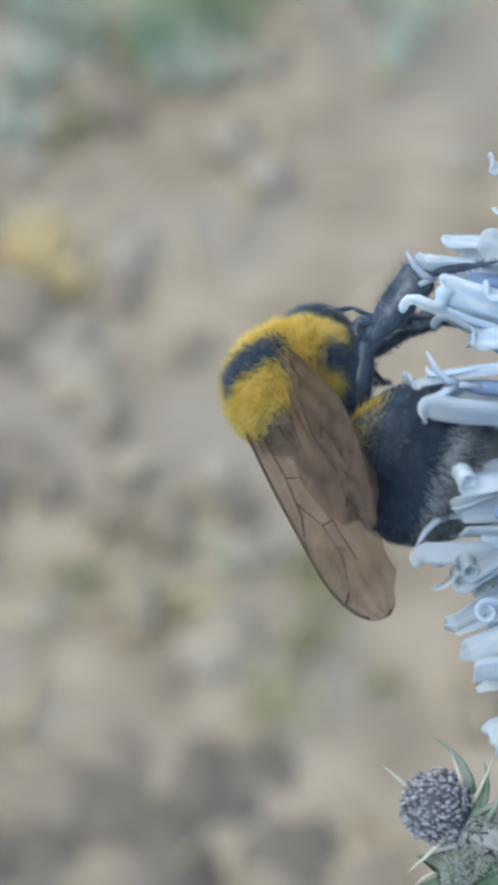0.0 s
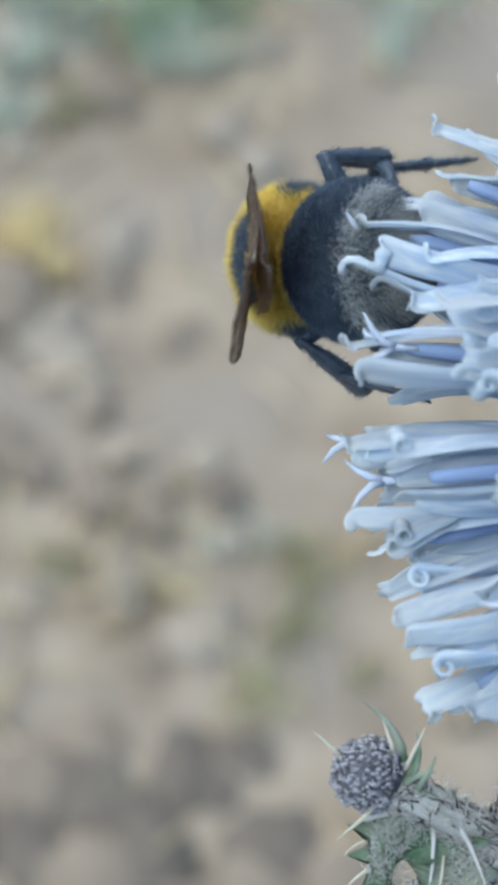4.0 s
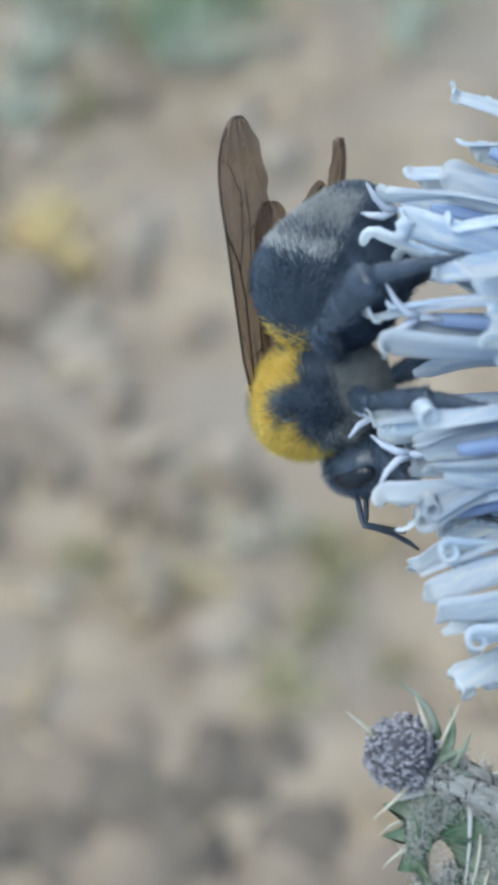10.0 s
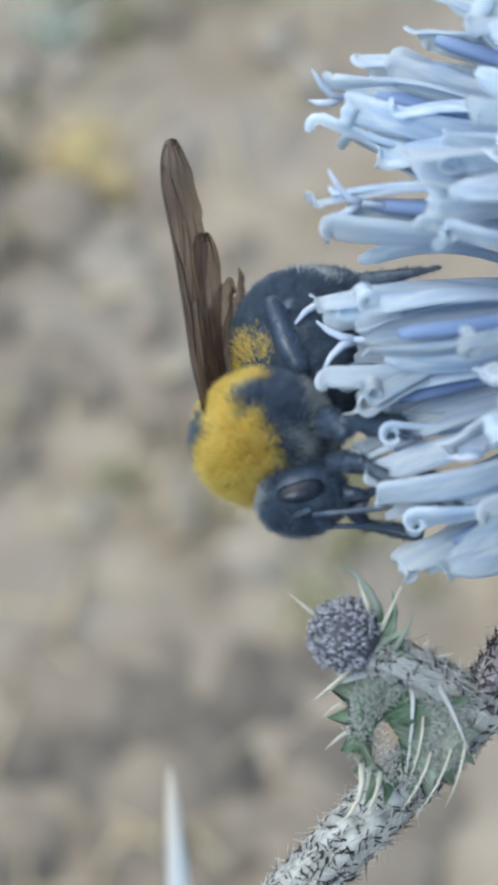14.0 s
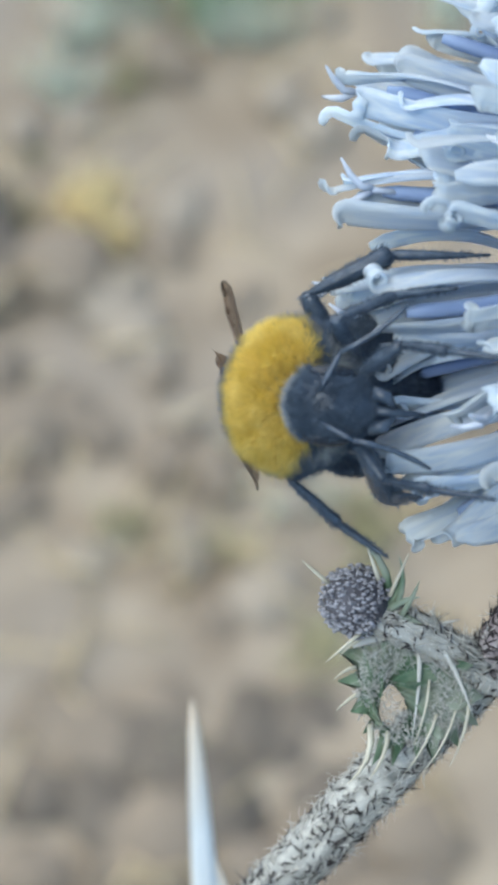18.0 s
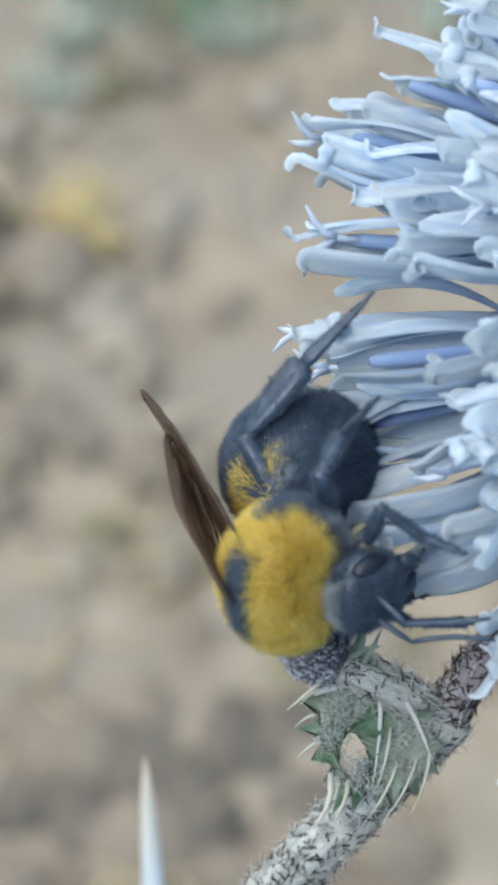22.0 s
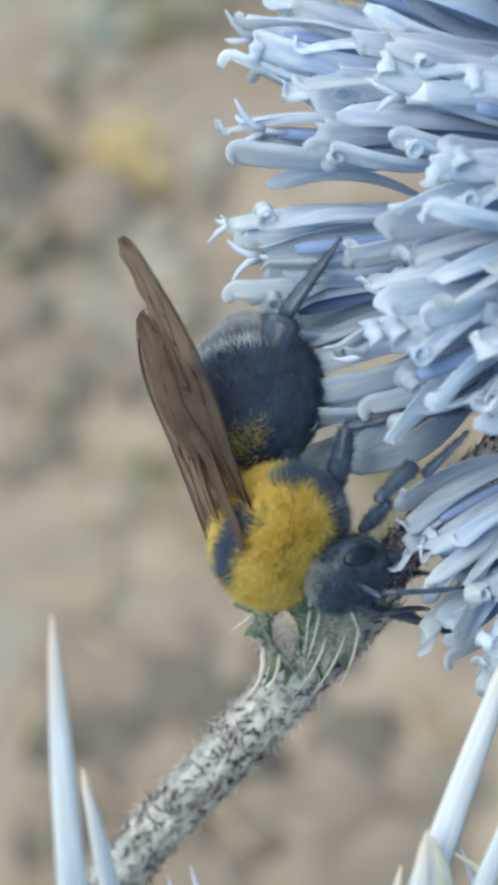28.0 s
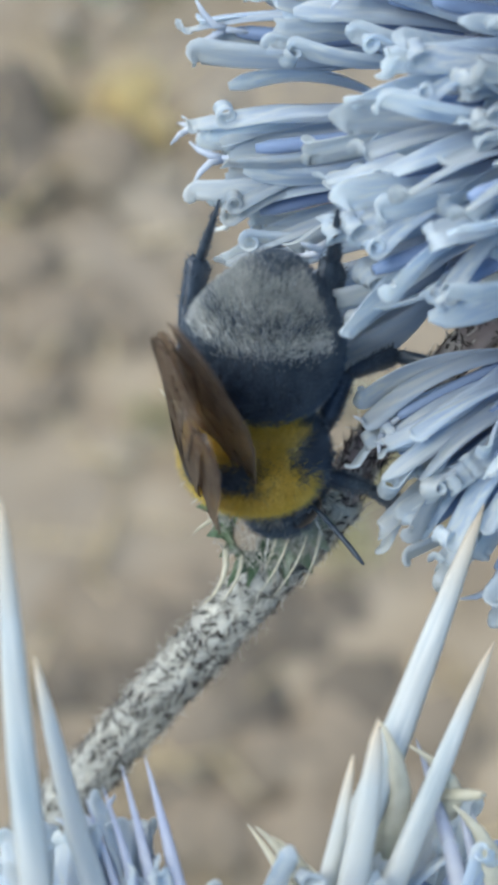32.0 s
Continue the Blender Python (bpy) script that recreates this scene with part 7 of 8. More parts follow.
    walk(limb["RFtibia"], [
        (0, pose(0.00467, -0.00371, -0.00467, 79.3, 40.6, 0)), (1, pose(0.00467, -0.00371, -0.00467, 79.3, 40.6, 0)),
        (2, pose(0.00467, -0.00371, -0.00467, 79.3, 40.6, 0)), (3, pose(0.00467, -0.00371, -0.00467, 79.3, 40.6, 0)),
        (6, pose(0.00467, -0.00371, -0.00467, 79.3, 40.6, 0)), (7, pose(0.00467, -0.00371, -0.00467, 79.3, 40.6, 0)),
        (8, pose(0.00467, -0.00371, -0.00467, 79.3, 40.6, 0)), (9, pose(0.00467, -0.00371, -0.00467, 79.3, 40.6, 0)),
        (10, pose(0.00467, -0.00371, -0.00467, 79.3, 40.6, 0)), (11, pose(0.00467, -0.00371, -0.00467, 79.3, 40.6, 0)),
        (12, pose(0.00467, -0.00371, -0.00467, 79.3, 40.6, 0)), (13, pose(0.00467, -0.00371, -0.00467, 79.3, 40.6, 0)),
        (14.5, pose(0.00534, -0.00273, -0.00423, 80.1, 85.6, -10.6)), (16, pose(0.006, -0.00176, -0.00378, -88.4, 49.4, 169.7)),
        (17, pose(0.0025, -0.00429, -0.00464, -78.7, 17.7, 172.4)), (17.5, pose(0.00359, -0.004, -0.00466, -69.9, 77.7, -163.1)),
        (18, pose(0.00467, -0.00371, -0.00467, 79.3, 40.6, 0)), (18.5, pose(0.0053, -0.00289, -0.00335, 30.6, 71.8, -54.6)),
        (19, pose(0.00592, -0.00208, -0.00203, -50.1, 51.5, -140.9)), (20, pose(0.00583, -0.00107, -0.0019, -64.7, 60.6, -158.7)),
        (21, pose(0.00588, -0.00113, -0.002, -56.5, 57.8, -149.1)), (22, pose(0.00467, -0.00371, -0.00467, 79.3, 40.6, 0)),
        (23, pose(0.00488, -0.00358, -0.0014, 112.4, 66.9, 29.7)), (24, pose(0.00467, -0.00371, -0.00467, 79.3, 40.6, 0)),
        (25, pose(0.00467, -0.00371, -0.00467, 79.3, 40.6, 0)), (26, pose(0.00511, -0.00099, -0.00084, -20.2, 53, -109.4)),
        (29, pose(0.00467, -0.00371, -0.00467, 79.3, 40.6, 0)), (30, pose(0.00467, -0.00371, -0.00467, 79.3, 40.6, 0)),
        (31, pose(0.00467, -0.00371, -0.00467, 79.3, 40.6, 0)), (32, pose(0.00467, -0.00371, -0.00467, 79.3, 40.6, 0)),
    ])
    walk(limb["RFtarsus"], [
        (0, pose(0.00703, -0.00371, -0.00669, 82.5, 58, 0)), (1, pose(0.00703, -0.00371, -0.00669, 82.5, 58, 0)),
        (2, pose(0.00703, -0.00371, -0.00669, 82.5, 58, 0)), (3, pose(0.00703, -0.00371, -0.00669, 82.5, 58, 0)),
        (6, pose(0.00703, -0.00371, -0.00669, 82.5, 58, 0)), (7, pose(0.00703, -0.00371, -0.00669, 82.5, 58, 0)),
        (8, pose(0.00703, -0.00371, -0.00669, 82.5, 58, 0)), (9, pose(0.00703, -0.00371, -0.00669, 82.5, 58, 0)),
        (10, pose(0.00703, -0.00371, -0.00669, 82.5, 58, 0)), (11, pose(0.00703, -0.00371, -0.00669, 82.5, 58, 0)),
        (12, pose(0.00703, -0.00371, -0.00669, 82.5, 58, 0)), (13, pose(0.00703, -0.00371, -0.00669, 82.5, 58, 0)),
        (16, pose(0.00402, -0.0014, -0.00614, 116.7, 62.8, 35.9)), (17, pose(-0.00043, -0.0039, -0.00558, 86.5, 45.3, 9.4)),
        (18, pose(0.00703, -0.00371, -0.00669, 82.5, 58, 0)), (19, pose(0.00442, -0.00329, -0.00445, 85.1, 35.2, 12)),
        (20, pose(0.00441, -0.00162, -0.0046, 75.7, -6.1, 3.6)), (21, pose(0.00446, -0.00198, -0.00462, 75.6, -7.2, 3.9)),
        (22, pose(0.00703, -0.00371, -0.00669, 82.5, 58, 0)), (23, pose(0.00594, -0.00298, -0.00426, 69.4, -12.1, 26.2)),
        (24, pose(0.00703, -0.00371, -0.00669, 82.5, 58, 0)), (25, pose(0.00703, -0.00371, -0.00669, 82.5, 58, 0)),
        (25.5, pose(0.00576, -0.00323, -0.00501, 80.1, 5.1, 3)), (26, pose(0.00449, -0.00275, -0.00332, 73, -47.4, 10.3)),
        (27.5, pose(0.00576, -0.00323, -0.00501, 80.1, 5.1, 3)), (29, pose(0.00703, -0.00371, -0.00669, 82.5, 58, 0)),
        (30, pose(0.00703, -0.00371, -0.00669, 82.5, 58, 0)), (31, pose(0.00703, -0.00371, -0.00669, 82.5, 58, 0)),
        (32, pose(0.00703, -0.00371, -0.00669, 82.5, 58, 0)),
    ])
    walk(limb["RMfemur"], [
        (0, pose(0.0003, -0.0022, -0.0032, 96, -34.6, -31.3)), (0.5, pose(0.0003, -0.0022, -0.0032, 59, 2.2, -47.3)),
        (1, pose(0.0003, -0.0022, -0.0032, 10.3, 18.9, -84.2)), (2, pose(0.0003, -0.0022, -0.0032, 0, 35.5, -90)),
        (3, pose(0.0003, -0.0022, -0.0032, 0, 35.5, -90)), (6, pose(0.0003, -0.0022, -0.0032, 0, 35.5, -90)),
        (7, pose(0.0003, -0.0022, -0.0032, 0, 35.5, -90)), (8, pose(0.0003, -0.0022, -0.0032, 0, 35.5, -90)),
        (9, pose(0.0003, -0.0022, -0.0032, 0, 35.5, -90)), (10, pose(0.0003, -0.0022, -0.0032, 0, 35.5, -90)),
        (11, pose(0.0003, -0.0022, -0.0032, 0, 35.5, -90)), (12, pose(0.0003, -0.0022, -0.0032, 0, 35.5, -90)),
        (13, pose(0.0003, -0.0022, -0.0032, 0, 35.5, -90)), (14, pose(0.0003, -0.0022, -0.0032, -61.1, 14.6, -127.1)),
        (15, pose(0.0003, -0.0022, -0.0032, -105.3, -24.4, -131.5)), (16, pose(0.0003, -0.0022, -0.0032, -174.3, -50.8, -93.5)),
        (16.5, pose(0.0003, -0.0022, -0.0032, 116.9, -34, -62.1)), (17, pose(0.0003, -0.0022, -0.0032, 70.4, -5.8, -63.5)),
        (17.5, pose(0.0003, -0.0022, -0.0032, 118.4, -35.2, -62.5)), (18, pose(0.0003, -0.0022, -0.0032, -169, -51.2, -96.9)),
        (19, pose(0.0003, -0.0022, -0.0032, -166.2, -55.1, -99.4)), (20, pose(0.0003, -0.0022, -0.0032, 129.8, -43.3, -60.3)),
        (21, pose(0.0003, -0.0022, -0.0032, 149.7, -27.6, -82)), (21.5, pose(0.0003, -0.0022, -0.0032, 78.2, 6.3, -61.4)),
        (22, pose(0.0003, -0.0022, -0.0032, 0, 35.5, -90)), (22.5, pose(0.0003, -0.0022, -0.0032, -64, 10, -113.5)),
        (23, pose(0.0003, -0.0022, -0.0032, -119.6, -21.6, -102.8)), (24, pose(0.0003, -0.0022, -0.0032, -105.4, -27.6, -124.9)),
        (25, pose(0.0003, -0.0022, -0.0032, -97.2, -31, -142.3)), (25.5, pose(0.0003, -0.0022, -0.0032, -58.7, 12.8, -132.8)),
        (26, pose(0.0003, -0.0022, -0.0032, 0, 35.5, -90)), (29, pose(0.0003, -0.0022, -0.0032, 0, 35.5, -90)),
        (30, pose(0.0003, -0.0022, -0.0032, 0, 35.5, -90)), (31, pose(0.0003, -0.0022, -0.0032, 0, 35.5, -90)),
        (32, pose(0.0003, -0.0022, -0.0032, 0, 35.5, -90)),
    ])
    walk(limb["RMtibia"], [
        (0, pose(0.00296, -0.00382, -0.00105, 68.4, 53.8, -16.7)), (1, pose(0.00066, -0.00576, -0.00443, 107.1, 39.6, 41.6)),
        (2, pose(0.0003, -0.00528, -0.0054, 61.2, 76.8, -26.6)), (3, pose(0.0003, -0.00528, -0.0054, 61.2, 76.8, -26.6)),
        (6, pose(0.0003, -0.00528, -0.0054, 61.2, 76.8, -26.6)), (7, pose(0.0003, -0.00528, -0.0054, 61.2, 76.8, -26.6)),
        (8, pose(0.0003, -0.00528, -0.0054, 61.2, 76.8, -26.6)), (9, pose(0.0003, -0.00528, -0.0054, 61.2, 76.8, -26.6)),
        (10, pose(0.0003, -0.00528, -0.0054, 61.2, 76.8, -26.6)), (11, pose(0.0003, -0.00528, -0.0054, 61.2, 76.8, -26.6)),
        (12, pose(0.0003, -0.00528, -0.0054, 61.2, 76.8, -26.6)), (13, pose(0.0003, -0.00528, -0.0054, 61.2, 76.8, -26.6)),
        (16, pose(0.00015, -0.00459, -0.00027, -47.3, 31.4, -131.1)), (17, pose(0.00198, -0.00557, -0.00282, -69.3, 38.8, -164.4)),
        (18, pose(0.00001, -0.00455, -0.00025, -5.3, 54.1, -95.1)), (19, pose(-0.00006, -0.00434, -0.0001, -41.3, 15.5, -115.1)),
        (20, pose(0.00167, -0.00459, -0.00061, 44.6, 68.3, -43.6)), (21, pose(0.00076, -0.00552, -0.00145, 36.5, 70.7, -52.3)),
        (22, pose(0.0003, -0.00528, -0.0054, 61.2, 76.8, -26.6)), (23, pose(-0.00048, -0.00563, -0.00181, 71.2, 51.3, -13)),
        (24, pose(-0.00162, -0.00495, -0.00145, 52.7, 48.7, -36.5)), (25, pose(-0.00227, -0.00418, -0.00125, -24.1, 53.6, -113.4)),
        (26, pose(0.0003, -0.00528, -0.0054, 61.2, 76.8, -26.6)), (29, pose(0.0003, -0.00528, -0.0054, 61.2, 76.8, -26.6)),
        (30, pose(0.0003, -0.00528, -0.0054, 61.2, 76.8, -26.6)), (31, pose(0.0003, -0.00528, -0.0054, 61.2, 76.8, -26.6)),
        (32, pose(0.0003, -0.00528, -0.0054, 61.2, 76.8, -26.6)),
    ])
    walk(limb["RMtarsus"], [
        (0, pose(0.00515, -0.00447, -0.00418, -58.7, 4.7, -121.7)), (0.5, pose(0.00403, -0.00412, -0.00554, -69, 20, -163.2)),
        (1, pose(0.0029, -0.00378, -0.0069, -88.3, 24, 150.2)), (1.5, pose(0.002, -0.00473, -0.00804, -96.5, 69, 161.3)),
        (2, pose(0.0011, -0.00568, -0.00918, 71.5, 65.4, -14)), (3, pose(0.0011, -0.00568, -0.00918, 71.5, 65.4, -14)),
        (6, pose(0.0011, -0.00568, -0.00918, 71.5, 65.4, -14)), (7, pose(0.0011, -0.00568, -0.00918, 71.5, 65.4, -14)),
        (8, pose(0.0011, -0.00568, -0.00918, 71.5, 65.4, -14)), (9, pose(0.0011, -0.00568, -0.00918, 71.5, 65.4, -14)),
        (10, pose(0.0011, -0.00568, -0.00918, 71.5, 65.4, -14)), (11, pose(0.0011, -0.00568, -0.00918, 71.5, 65.4, -14)),
        (12, pose(0.0011, -0.00568, -0.00918, 71.5, 65.4, -14)), (13, pose(0.0011, -0.00568, -0.00918, 71.5, 65.4, -14)),
        (16, pose(-0.00202, -0.00708, -0.00229, 70, 21.2, -18.2)), (17, pose(-0.00093, -0.00638, -0.00525, 44.7, 42.1, -47.6)),
        (18, pose(-0.00019, -0.00682, -0.0034, 68.8, 30, -17.7)), (19, pose(-0.00164, -0.00772, -0.00114, 62.3, 60.1, -24.2)),
        (20, pose(0.0027, -0.00558, -0.00421, 80.7, 12, 29.6)), (21, pose(0.00155, -0.00654, -0.00511, 88, 20.8, 35.5)),
        (22, pose(0.0011, -0.00568, -0.00918, 71.5, 65.4, -14)), (23, pose(0.00188, -0.00617, -0.00484, 65.1, 2.1, -53.2)),
        (23.5, pose(0.00116, -0.00632, -0.0046, 69.3, 2.8, -8.2)), (24, pose(0.00044, -0.00647, -0.00436, 72.9, 0.3, 36.7)),
        (25, pose(-0.00318, -0.00629, -0.00437, 81.5, 29.1, 8.4)), (26, pose(0.0011, -0.00568, -0.00918, 71.5, 65.4, -14)),
        (29, pose(0.0011, -0.00568, -0.00918, 71.5, 65.4, -14)), (30, pose(0.0011, -0.00568, -0.00918, 71.5, 65.4, -14)),
        (31, pose(0.0011, -0.00568, -0.00918, 71.5, 65.4, -14)), (32, pose(0.0011, -0.00568, -0.00918, 71.5, 65.4, -14)),
    ])
    walk(limb["RHfemur"], [
        (0, pose(-0.0024, -0.002, -0.0028, 89.9, -21, -40.4)), (0.5, pose(-0.0024, -0.002, -0.0028, 153.7, -39.6, -68)),
        (1, pose(-0.0024, -0.002, -0.0028, -139.5, -25.1, -99.4)), (2, pose(-0.0024, -0.002, -0.0028, -143, -38.6, -107.5)),
        (3, pose(-0.0024, -0.002, -0.0028, -162.7, -30.6, -95.2)), (6, pose(-0.0024, -0.002, -0.0028, 178.8, -31.3, -89.6)),
        (6.5, pose(-0.0024, -0.002, -0.0028, -102.1, -12.5, -121.9)), (7, pose(-0.0024, -0.002, -0.0028, -34.7, 21.5, -113.2)),
        (7.5, pose(-0.0024, -0.002, -0.0028, -78.5, -8.6, -132.9)), (8, pose(-0.0024, -0.002, -0.0028, -123.3, -43.8, -125.6)),
        (9, pose(-0.0024, -0.002, -0.0028, -114, -45.6, -136.1)), (9.5, pose(-0.0024, -0.002, -0.0028, -75.6, -8.1, -136.6)),
        (10, pose(-0.0024, -0.002, -0.0028, -34.7, 21.5, -113.2)), (11, pose(-0.0024, -0.002, -0.0028, -34.7, 21.5, -113.2)),
        (12, pose(-0.0024, -0.002, -0.0028, -34.7, 21.5, -113.2)), (13, pose(-0.0024, -0.002, -0.0028, -34.7, 21.5, -113.2)),
        (14.5, pose(-0.0024, -0.002, -0.0028, 24.1, 27.5, -70.7)), (16, pose(-0.0024, -0.002, -0.0028, 71.6, -0.4, -42.5)),
        (16.5, pose(-0.0024, -0.002, -0.0028, 42.6, 37.3, -57.3)), (17, pose(-0.0024, -0.002, -0.0028, -22, 54.2, -111.4)),
        (17.5, pose(-0.0024, -0.002, -0.0028, 49.1, 50.8, -35.7)), (18, pose(-0.0024, -0.002, -0.0028, 75.4, 15, -4)),
        (18.5, pose(-0.0024, -0.002, -0.0028, 23.5, 44.7, -55.4)), (19, pose(-0.0024, -0.002, -0.0028, -34.7, 21.5, -113.2)),
        (20, pose(-0.0024, -0.002, -0.0028, -34.7, 21.5, -113.2)), (21, pose(-0.0024, -0.002, -0.0028, -34.7, 21.5, -113.2)),
        (22, pose(-0.0024, -0.002, -0.0028, -34.7, 21.5, -113.2)), (23, pose(-0.0024, -0.002, -0.0028, -34.7, 21.5, -113.2)),
        (24, pose(-0.0024, -0.002, -0.0028, -34.7, 21.5, -113.2)), (24.5, pose(-0.0024, -0.002, -0.0028, -93.1, -25.6, -136.1)),
        (25, pose(-0.0024, -0.002, -0.0028, 164.8, -60.3, -78.6)), (25.5, pose(-0.0024, -0.002, -0.0028, -93.1, -25.6, -136.1)),
        (26, pose(-0.0024, -0.002, -0.0028, -34.7, 21.5, -113.2)), (29, pose(-0.0024, -0.002, -0.0028, -34.7, 21.5, -113.2)),
        (30, pose(-0.0024, -0.002, -0.0028, -34.7, 21.5, -113.2)), (31, pose(-0.0024, -0.002, -0.0028, -34.7, 21.5, -113.2)),
        (32, pose(-0.0024, -0.002, -0.0028, -85.4, -14.6, -131)),
    ])
    walk(limb["RHtibia"], [
        (0, pose(0.00077, -0.0047, -0.0012, 63.2, 3.5, -53.8)), (1, pose(-0.00306, -0.00599, -0.00091, 73.7, 49.9, -9.6)),
        (2, pose(-0.00345, -0.00533, -0.00002, 84.5, 86.9, -4.7)), (3, pose(-0.00275, -0.00582, -0.00053, 109.6, 82.7, 21.5)),
        (6, pose(-0.00238, -0.00581, -0.00048, 69.6, 32.7, -15.8)), (7, pose(-0.00404, -0.00582, -0.00444, -60.2, 62.2, -153.4)),
        (7.5, pose(-0.00415, -0.00522, -0.00207, 60.5, 37.1, -70.2)), (8, pose(-0.00427, -0.00462, 0.00029, 108.8, -16, -84.3)),
        (9, pose(-0.00465, -0.00417, 0.00039, 71.7, -13.2, -87.5)), (9.5, pose(-0.00434, -0.00499, -0.00202, 33.9, 35.8, -84.9)),
        (10, pose(-0.00404, -0.00582, -0.00444, -60.2, 62.2, -153.4)), (11, pose(-0.00404, -0.00582, -0.00444, -60.2, 62.2, -153.4)),
        (12, pose(-0.00404, -0.00582, -0.00444, -60.2, 62.2, -153.4)), (13, pose(-0.00404, -0.00582, -0.00444, -60.2, 62.2, -153.4)),
        (16, pose(0.00089, -0.00502, -0.00277, -86.2, 47.7, 172.1)), (17, pose(-0.00335, -0.00443, -0.00642, -76.2, 7.2, 178.9)),
        (18, pose(0.0019, -0.0023, -0.00396, -53.8, 29.8, -138.3)), (19, pose(-0.00404, -0.00582, -0.00444, -60.2, 62.2, -153.4)),
        (20, pose(-0.00404, -0.00582, -0.00444, -60.2, 62.2, -153.4)), (21, pose(-0.00404, -0.00582, -0.00444, -60.2, 62.2, -153.4)),
        (22, pose(-0.00404, -0.00582, -0.00444, -60.2, 62.2, -153.4)), (23, pose(-0.00404, -0.00582, -0.00444, -60.2, 62.2, -153.4)),
        (24, pose(-0.00404, -0.00582, -0.00444, -60.2, 62.2, -153.4)), (25, pose(-0.00196, -0.00417, 0.00108, -36.6, 59.3, -127.1)),
        (26, pose(-0.00404, -0.00582, -0.00444, -60.2, 62.2, -153.4)), (29, pose(-0.00404, -0.00582, -0.00444, -60.2, 62.2, -153.4)),
        (30, pose(-0.00404, -0.00582, -0.00444, -60.2, 62.2, -153.4)), (31, pose(-0.00404, -0.00582, -0.00444, -60.2, 62.2, -153.4)),
        (32, pose(-0.00523, -0.00526, -0.00168, -66.7, 51.5, -161.2)),
    ])
    walk(limb["RHtarsus"], [
        (0, pose(0.00375, -0.00876, -0.00151, -37.6, 12.6, -110.3)), (1, pose(0.00014, -0.00653, -0.00477, -78.1, 23.4, 177.4)),
        (2, pose(-0.00318, -0.00535, -0.00506, -72.1, -2.4, 147.6)), (3, pose(-0.00216, -0.00559, -0.00553, -70.3, -9, 152.9)),
        (6, pose(0.00171, -0.00697, -0.00321, -83.7, 19.4, 156)), (6.5, pose(-0.00221, -0.00692, -0.00605, -93.2, 57.2, 164)),
        (7, pose(-0.00614, -0.00687, -0.0089, 88.6, 84.3, 0)), (8, pose(-0.00379, -0.00944, 0.00168, -93.9, 25.5, 139.8)),
        (9, pose(-0.00443, -0.00907, 0.00154, -94, 25.6, 139.9)), (10, pose(-0.00614, -0.00687, -0.0089, 88.6, 84.3, 0)),
        (11, pose(-0.00614, -0.00687, -0.0089, 88.6, 84.3, 0)), (12, pose(-0.00614, -0.00687, -0.0089, 88.6, 84.3, 0)),
        (13, pose(-0.00614, -0.00687, -0.0089, 88.6, 84.3, 0)), (14.5, pose(-0.00431, -0.00571, -0.0077, 83.1, 42.1, 4.9)),
        (16, pose(-0.00247, -0.00455, -0.0065, 75.7, 0.5, 12.2)), (17, pose(-0.00836, -0.00433, -0.00705, 79.2, 28.1, 3.7)),
        (18, pose(-0.00137, -0.00521, -0.00646, 76.5, 4.5, 8.3)), (18.5, pose(-0.00375, -0.00604, -0.00768, 82.5, 44.3, 2.5)),
        (19, pose(-0.00614, -0.00687, -0.0089, 88.6, 84.3, 0)), (20, pose(-0.00614, -0.00687, -0.0089, 88.6, 84.3, 0)),
        (21, pose(-0.00614, -0.00687, -0.0089, 88.6, 84.3, 0)), (22, pose(-0.00614, -0.00687, -0.0089, 88.6, 84.3, 0)),
        (23, pose(-0.00614, -0.00687, -0.0089, 88.6, 84.3, 0)), (24, pose(-0.00614, -0.00687, -0.0089, 88.6, 84.3, 0)),
        (24.5, pose(-0.00483, -0.00654, -0.00608, 81.1, 17.8, 6.1)), (25, pose(-0.00352, -0.00622, -0.00326, 62.4, -46.5, 24.7)),
        (25.5, pose(-0.00483, -0.00654, -0.00608, 81.1, 17.8, 6.1)), (26, pose(-0.00614, -0.00687, -0.0089, 88.6, 84.3, 0)),
        (29, pose(-0.00614, -0.00687, -0.0089, 88.6, 84.3, 0)), (30, pose(-0.00614, -0.00687, -0.0089, 88.6, 84.3, 0)),
        (31, pose(-0.00614, -0.00687, -0.0089, 88.6, 84.3, 0)), (31.5, pose(-0.00717, -0.00657, -0.00726, -87.5, 44.9, 162.6)),
        (32, pose(-0.0082, -0.00627, -0.00563, -71.2, -3.8, 147.3)),
    ])
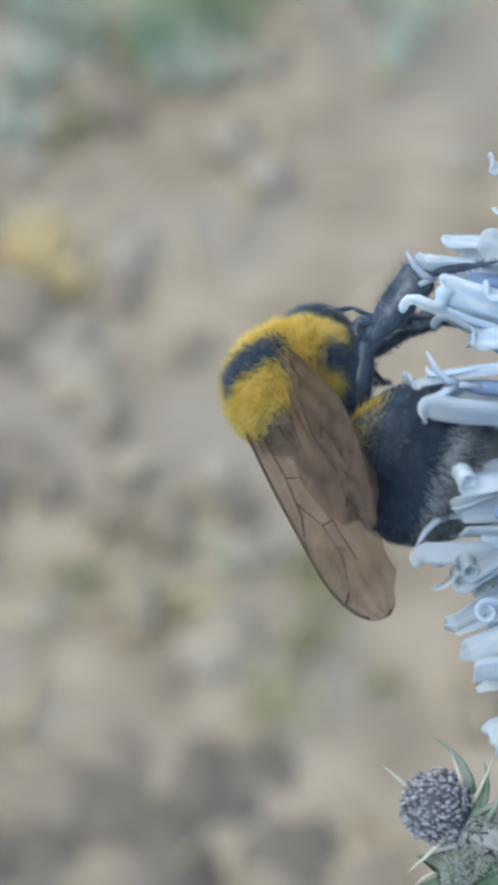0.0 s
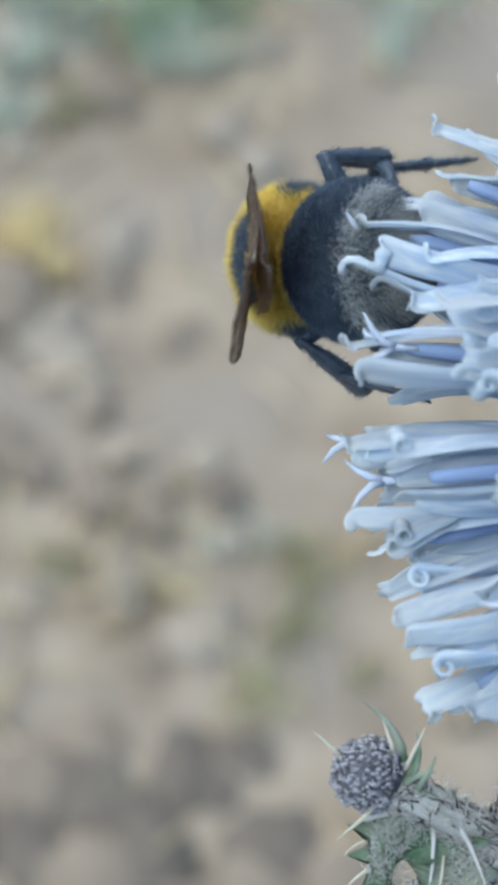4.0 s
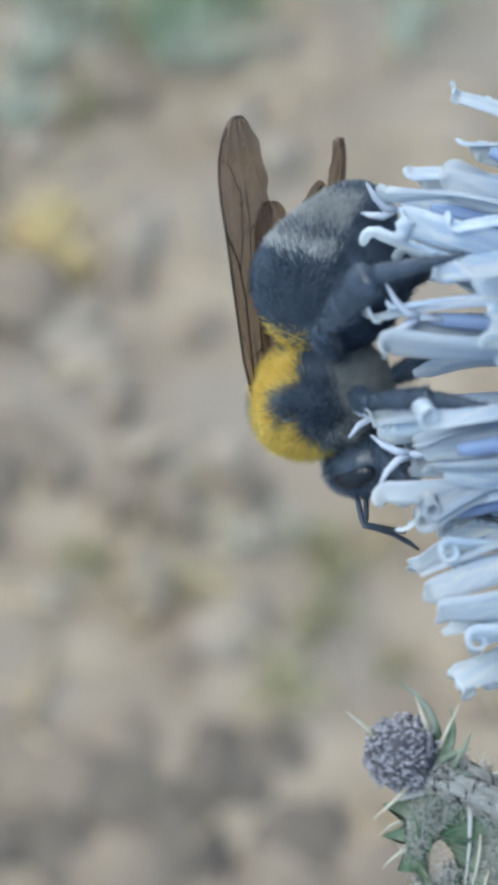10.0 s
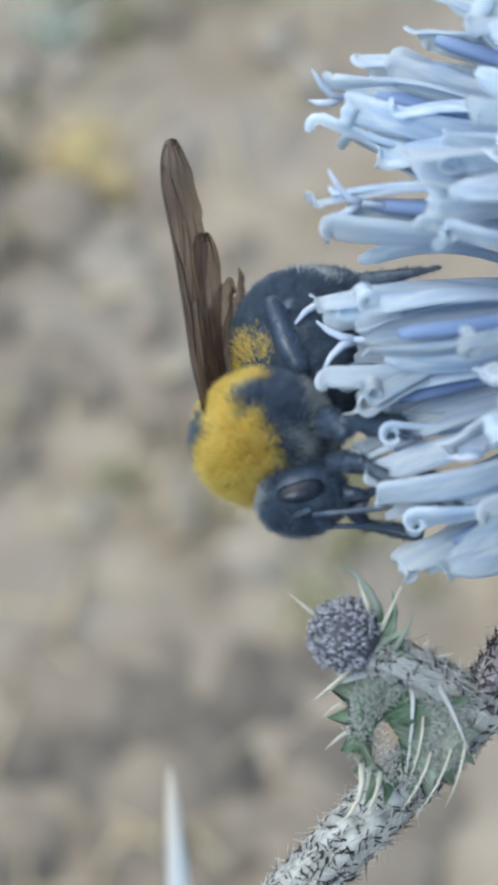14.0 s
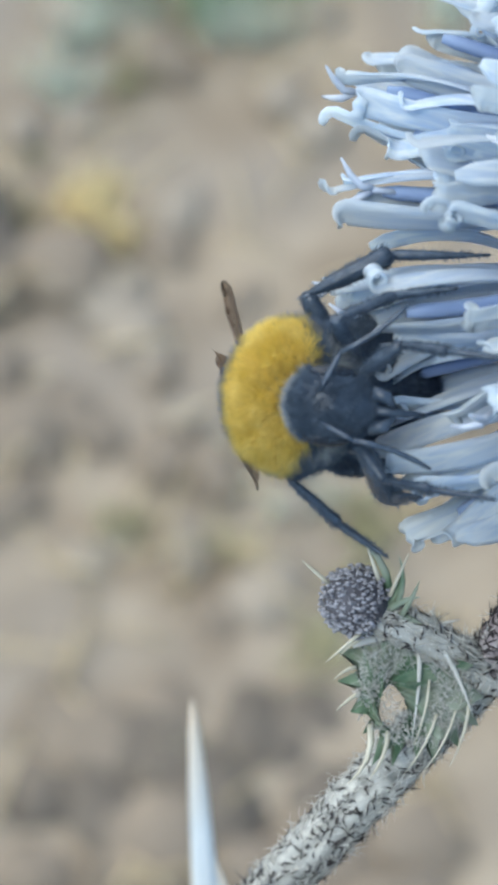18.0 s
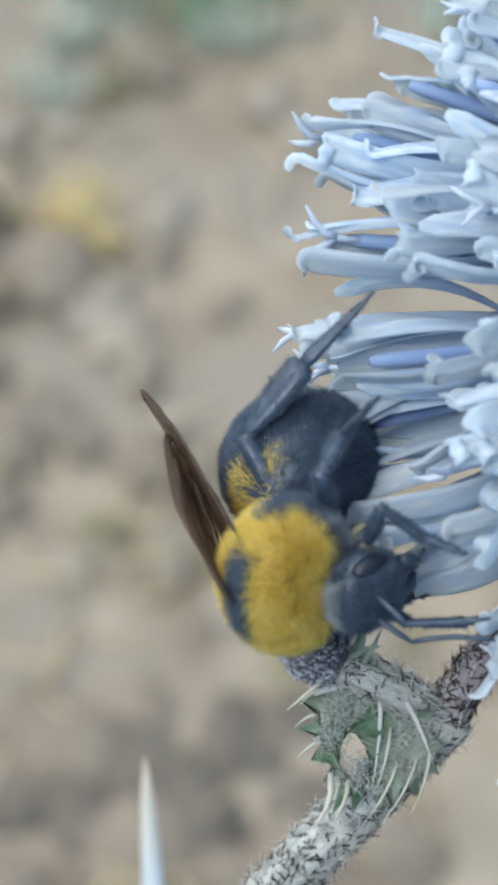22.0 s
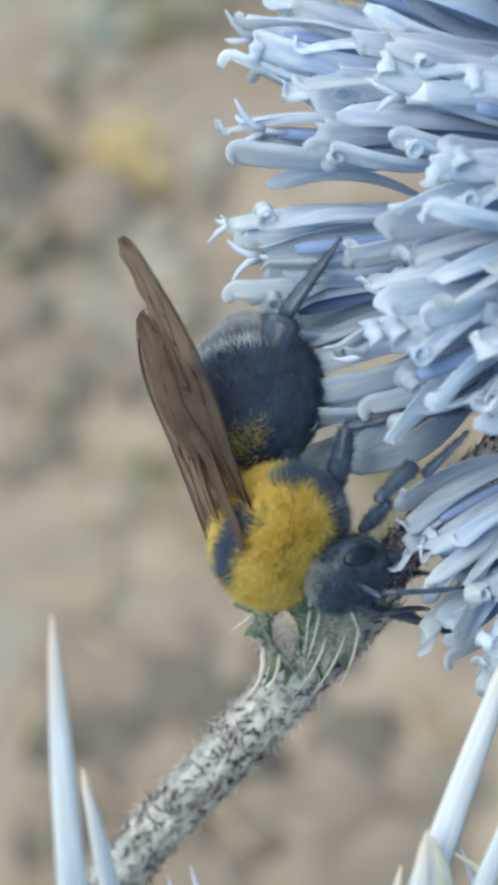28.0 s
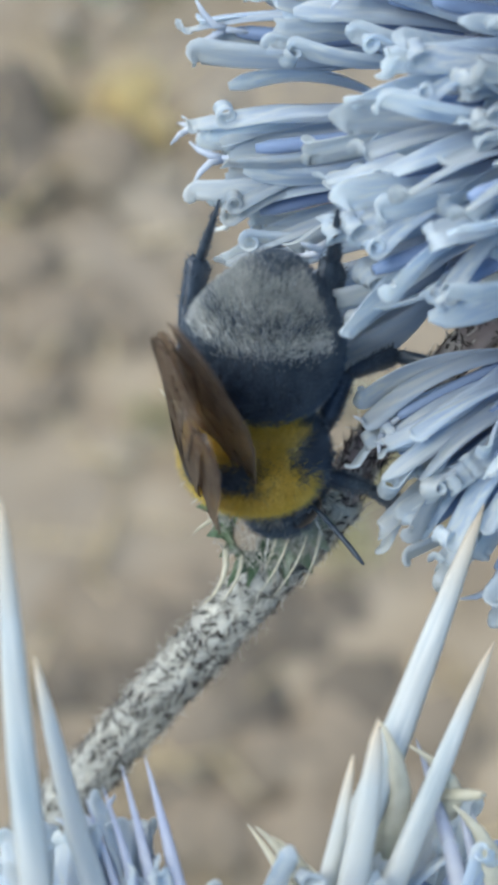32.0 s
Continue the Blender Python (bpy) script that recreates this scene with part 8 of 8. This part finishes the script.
    walk(limb["RAscape"], [
        (0, pose(0.0054, -0.00075, -0.0004, 37.6, 52.7, -35)), (1, pose(0.0054, -0.00075, -0.0004, 37.6, 52.7, -35)),
        (2, pose(0.0054, -0.00075, -0.0004, 37.6, 52.7, -35)), (3, pose(0.0054, -0.00075, -0.0004, 37.6, 52.7, -35)),
        (6, pose(0.0054, -0.00075, -0.0004, 37.6, 52.7, -35)), (7, pose(0.0054, -0.00075, -0.0004, 37.6, 52.7, -35)),
        (8, pose(0.0054, -0.00075, -0.0004, 37.6, 52.7, -35)), (9, pose(0.0054, -0.00075, -0.0004, 37.6, 52.7, -35)),
        (9.5, pose(0.0054, -0.00075, -0.0004, 48.7, 19.7, -5.4)), (10, pose(0.0054, -0.00075, -0.0004, 42.6, -13.8, 17)),
        (10.5, pose(0.0054, -0.00075, -0.0004, 48.7, 19.7, -5.4)), (11, pose(0.0054, -0.00075, -0.0004, 37.6, 52.7, -35)),
        (12, pose(0.0054, -0.00075, -0.0004, 65.4, 72.2, -8.9)), (13, pose(0.0054, -0.00075, -0.0004, 136.6, 66.5, 65.7)),
        (16, pose(0.0054, -0.00075, -0.0004, 37.6, 52.7, -35)), (17, pose(0.0054, -0.00075, -0.0004, 37.6, 52.7, -35)),
        (18, pose(0.0054, -0.00075, -0.0004, 37.6, 52.7, -35)), (19, pose(0.0054, -0.00075, -0.0004, 37.6, 52.7, -35)),
        (20, pose(0.0054, -0.00075, -0.0004, 37.6, 52.7, -35)), (21, pose(0.0054, -0.00075, -0.0004, 37.6, 52.7, -35)),
        (22, pose(0.0054, -0.00075, -0.0004, 39.3, 14.2, -27.4)), (23, pose(0.0054, -0.00075, -0.0004, 37.6, 52.7, -35)),
        (23.5, pose(0.0054, -0.00075, -0.0004, 44, 12.2, -36.7)), (24, pose(0.0054, -0.00075, -0.0004, 52.3, -27.9, -43.2)),
        (25, pose(0.0054, -0.00075, -0.0004, 71.8, -43.3, -47.5)), (25.5, pose(0.0054, -0.00075, -0.0004, 52.5, 3.9, -33.8)),
        (26, pose(0.0054, -0.00075, -0.0004, 37.6, 52.7, -35)), (29, pose(0.0054, -0.00075, -0.0004, 37.6, 52.7, -35)),
        (30, pose(0.0054, -0.00075, -0.0004, 37.6, 52.7, -35)), (31, pose(0.0054, -0.00075, -0.0004, 37.6, 52.7, -35)),
        (32, pose(0.0054, -0.00075, -0.0004, 37.6, 52.7, -35)),
    ])
    walk(limb["RAflag"], [
        (0, pose(0.00659, -0.00158, -0.00231, 17.8, 74.9, -68.2)), (1, pose(0.00659, -0.00158, -0.00231, 17.8, 74.9, -68.2)),
        (2, pose(0.00659, -0.00158, -0.00231, 17.8, 74.9, -68.2)), (3, pose(0.00659, -0.00158, -0.00231, 17.8, 74.9, -68.2)),
        (6, pose(0.00659, -0.00158, -0.00231, 17.8, 74.9, -68.2)), (7, pose(0.00659, -0.00158, -0.00231, 17.8, 74.9, -68.2)),
        (8, pose(0.00659, -0.00158, -0.00231, 17.8, 74.9, -68.2)), (9, pose(0.00659, -0.00158, -0.00231, 17.8, 74.9, -68.2)),
        (10, pose(0.00763, -0.00007, 0.00017, 21.6, 0.4, -66.5)), (11, pose(0.00659, -0.00158, -0.00231, 17.8, 74.9, -68.2)),
        (12, pose(0.00612, -0.00086, -0.00269, 22.7, 52.3, -57.6)), (13, pose(0.0058, 0.00012, -0.0026, 24.5, 61, -56.4)),
        (16, pose(0.00659, -0.00158, -0.00231, 17.8, 74.9, -68.2)), (17, pose(0.00659, -0.00158, -0.00231, 17.8, 74.9, -68.2)),
        (18, pose(0.00659, -0.00158, -0.00231, 17.8, 74.9, -68.2)), (19, pose(0.00659, -0.00158, -0.00231, 17.8, 74.9, -68.2)),
        (20, pose(0.00659, -0.00158, -0.00231, 17.8, 74.9, -68.2)), (21, pose(0.00659, -0.00158, -0.00231, 17.8, 74.9, -68.2)),
        (22, pose(0.00746, -0.00182, -0.00099, 52.2, 35.5, 3.9)), (23, pose(0.00659, -0.00158, -0.00231, 17.8, 74.9, -68.2)),
        (24, pose(0.00695, -0.0022, 0.00072, 27.2, 2.5, -57.8)), (25, pose(0.00658, -0.00204, 0.00125, 24.9, 1.2, -61.8)),
        (26, pose(0.00659, -0.00158, -0.00231, 17.8, 74.9, -68.2)), (29, pose(0.00659, -0.00158, -0.00231, 17.8, 74.9, -68.2)),
        (30, pose(0.00659, -0.00158, -0.00231, 17.8, 74.9, -68.2)), (31, pose(0.00659, -0.00158, -0.00231, 17.8, 74.9, -68.2)),
        (32, pose(0.00659, -0.00158, -0.00231, 17.8, 74.9, -68.2)),
    ])


motions()
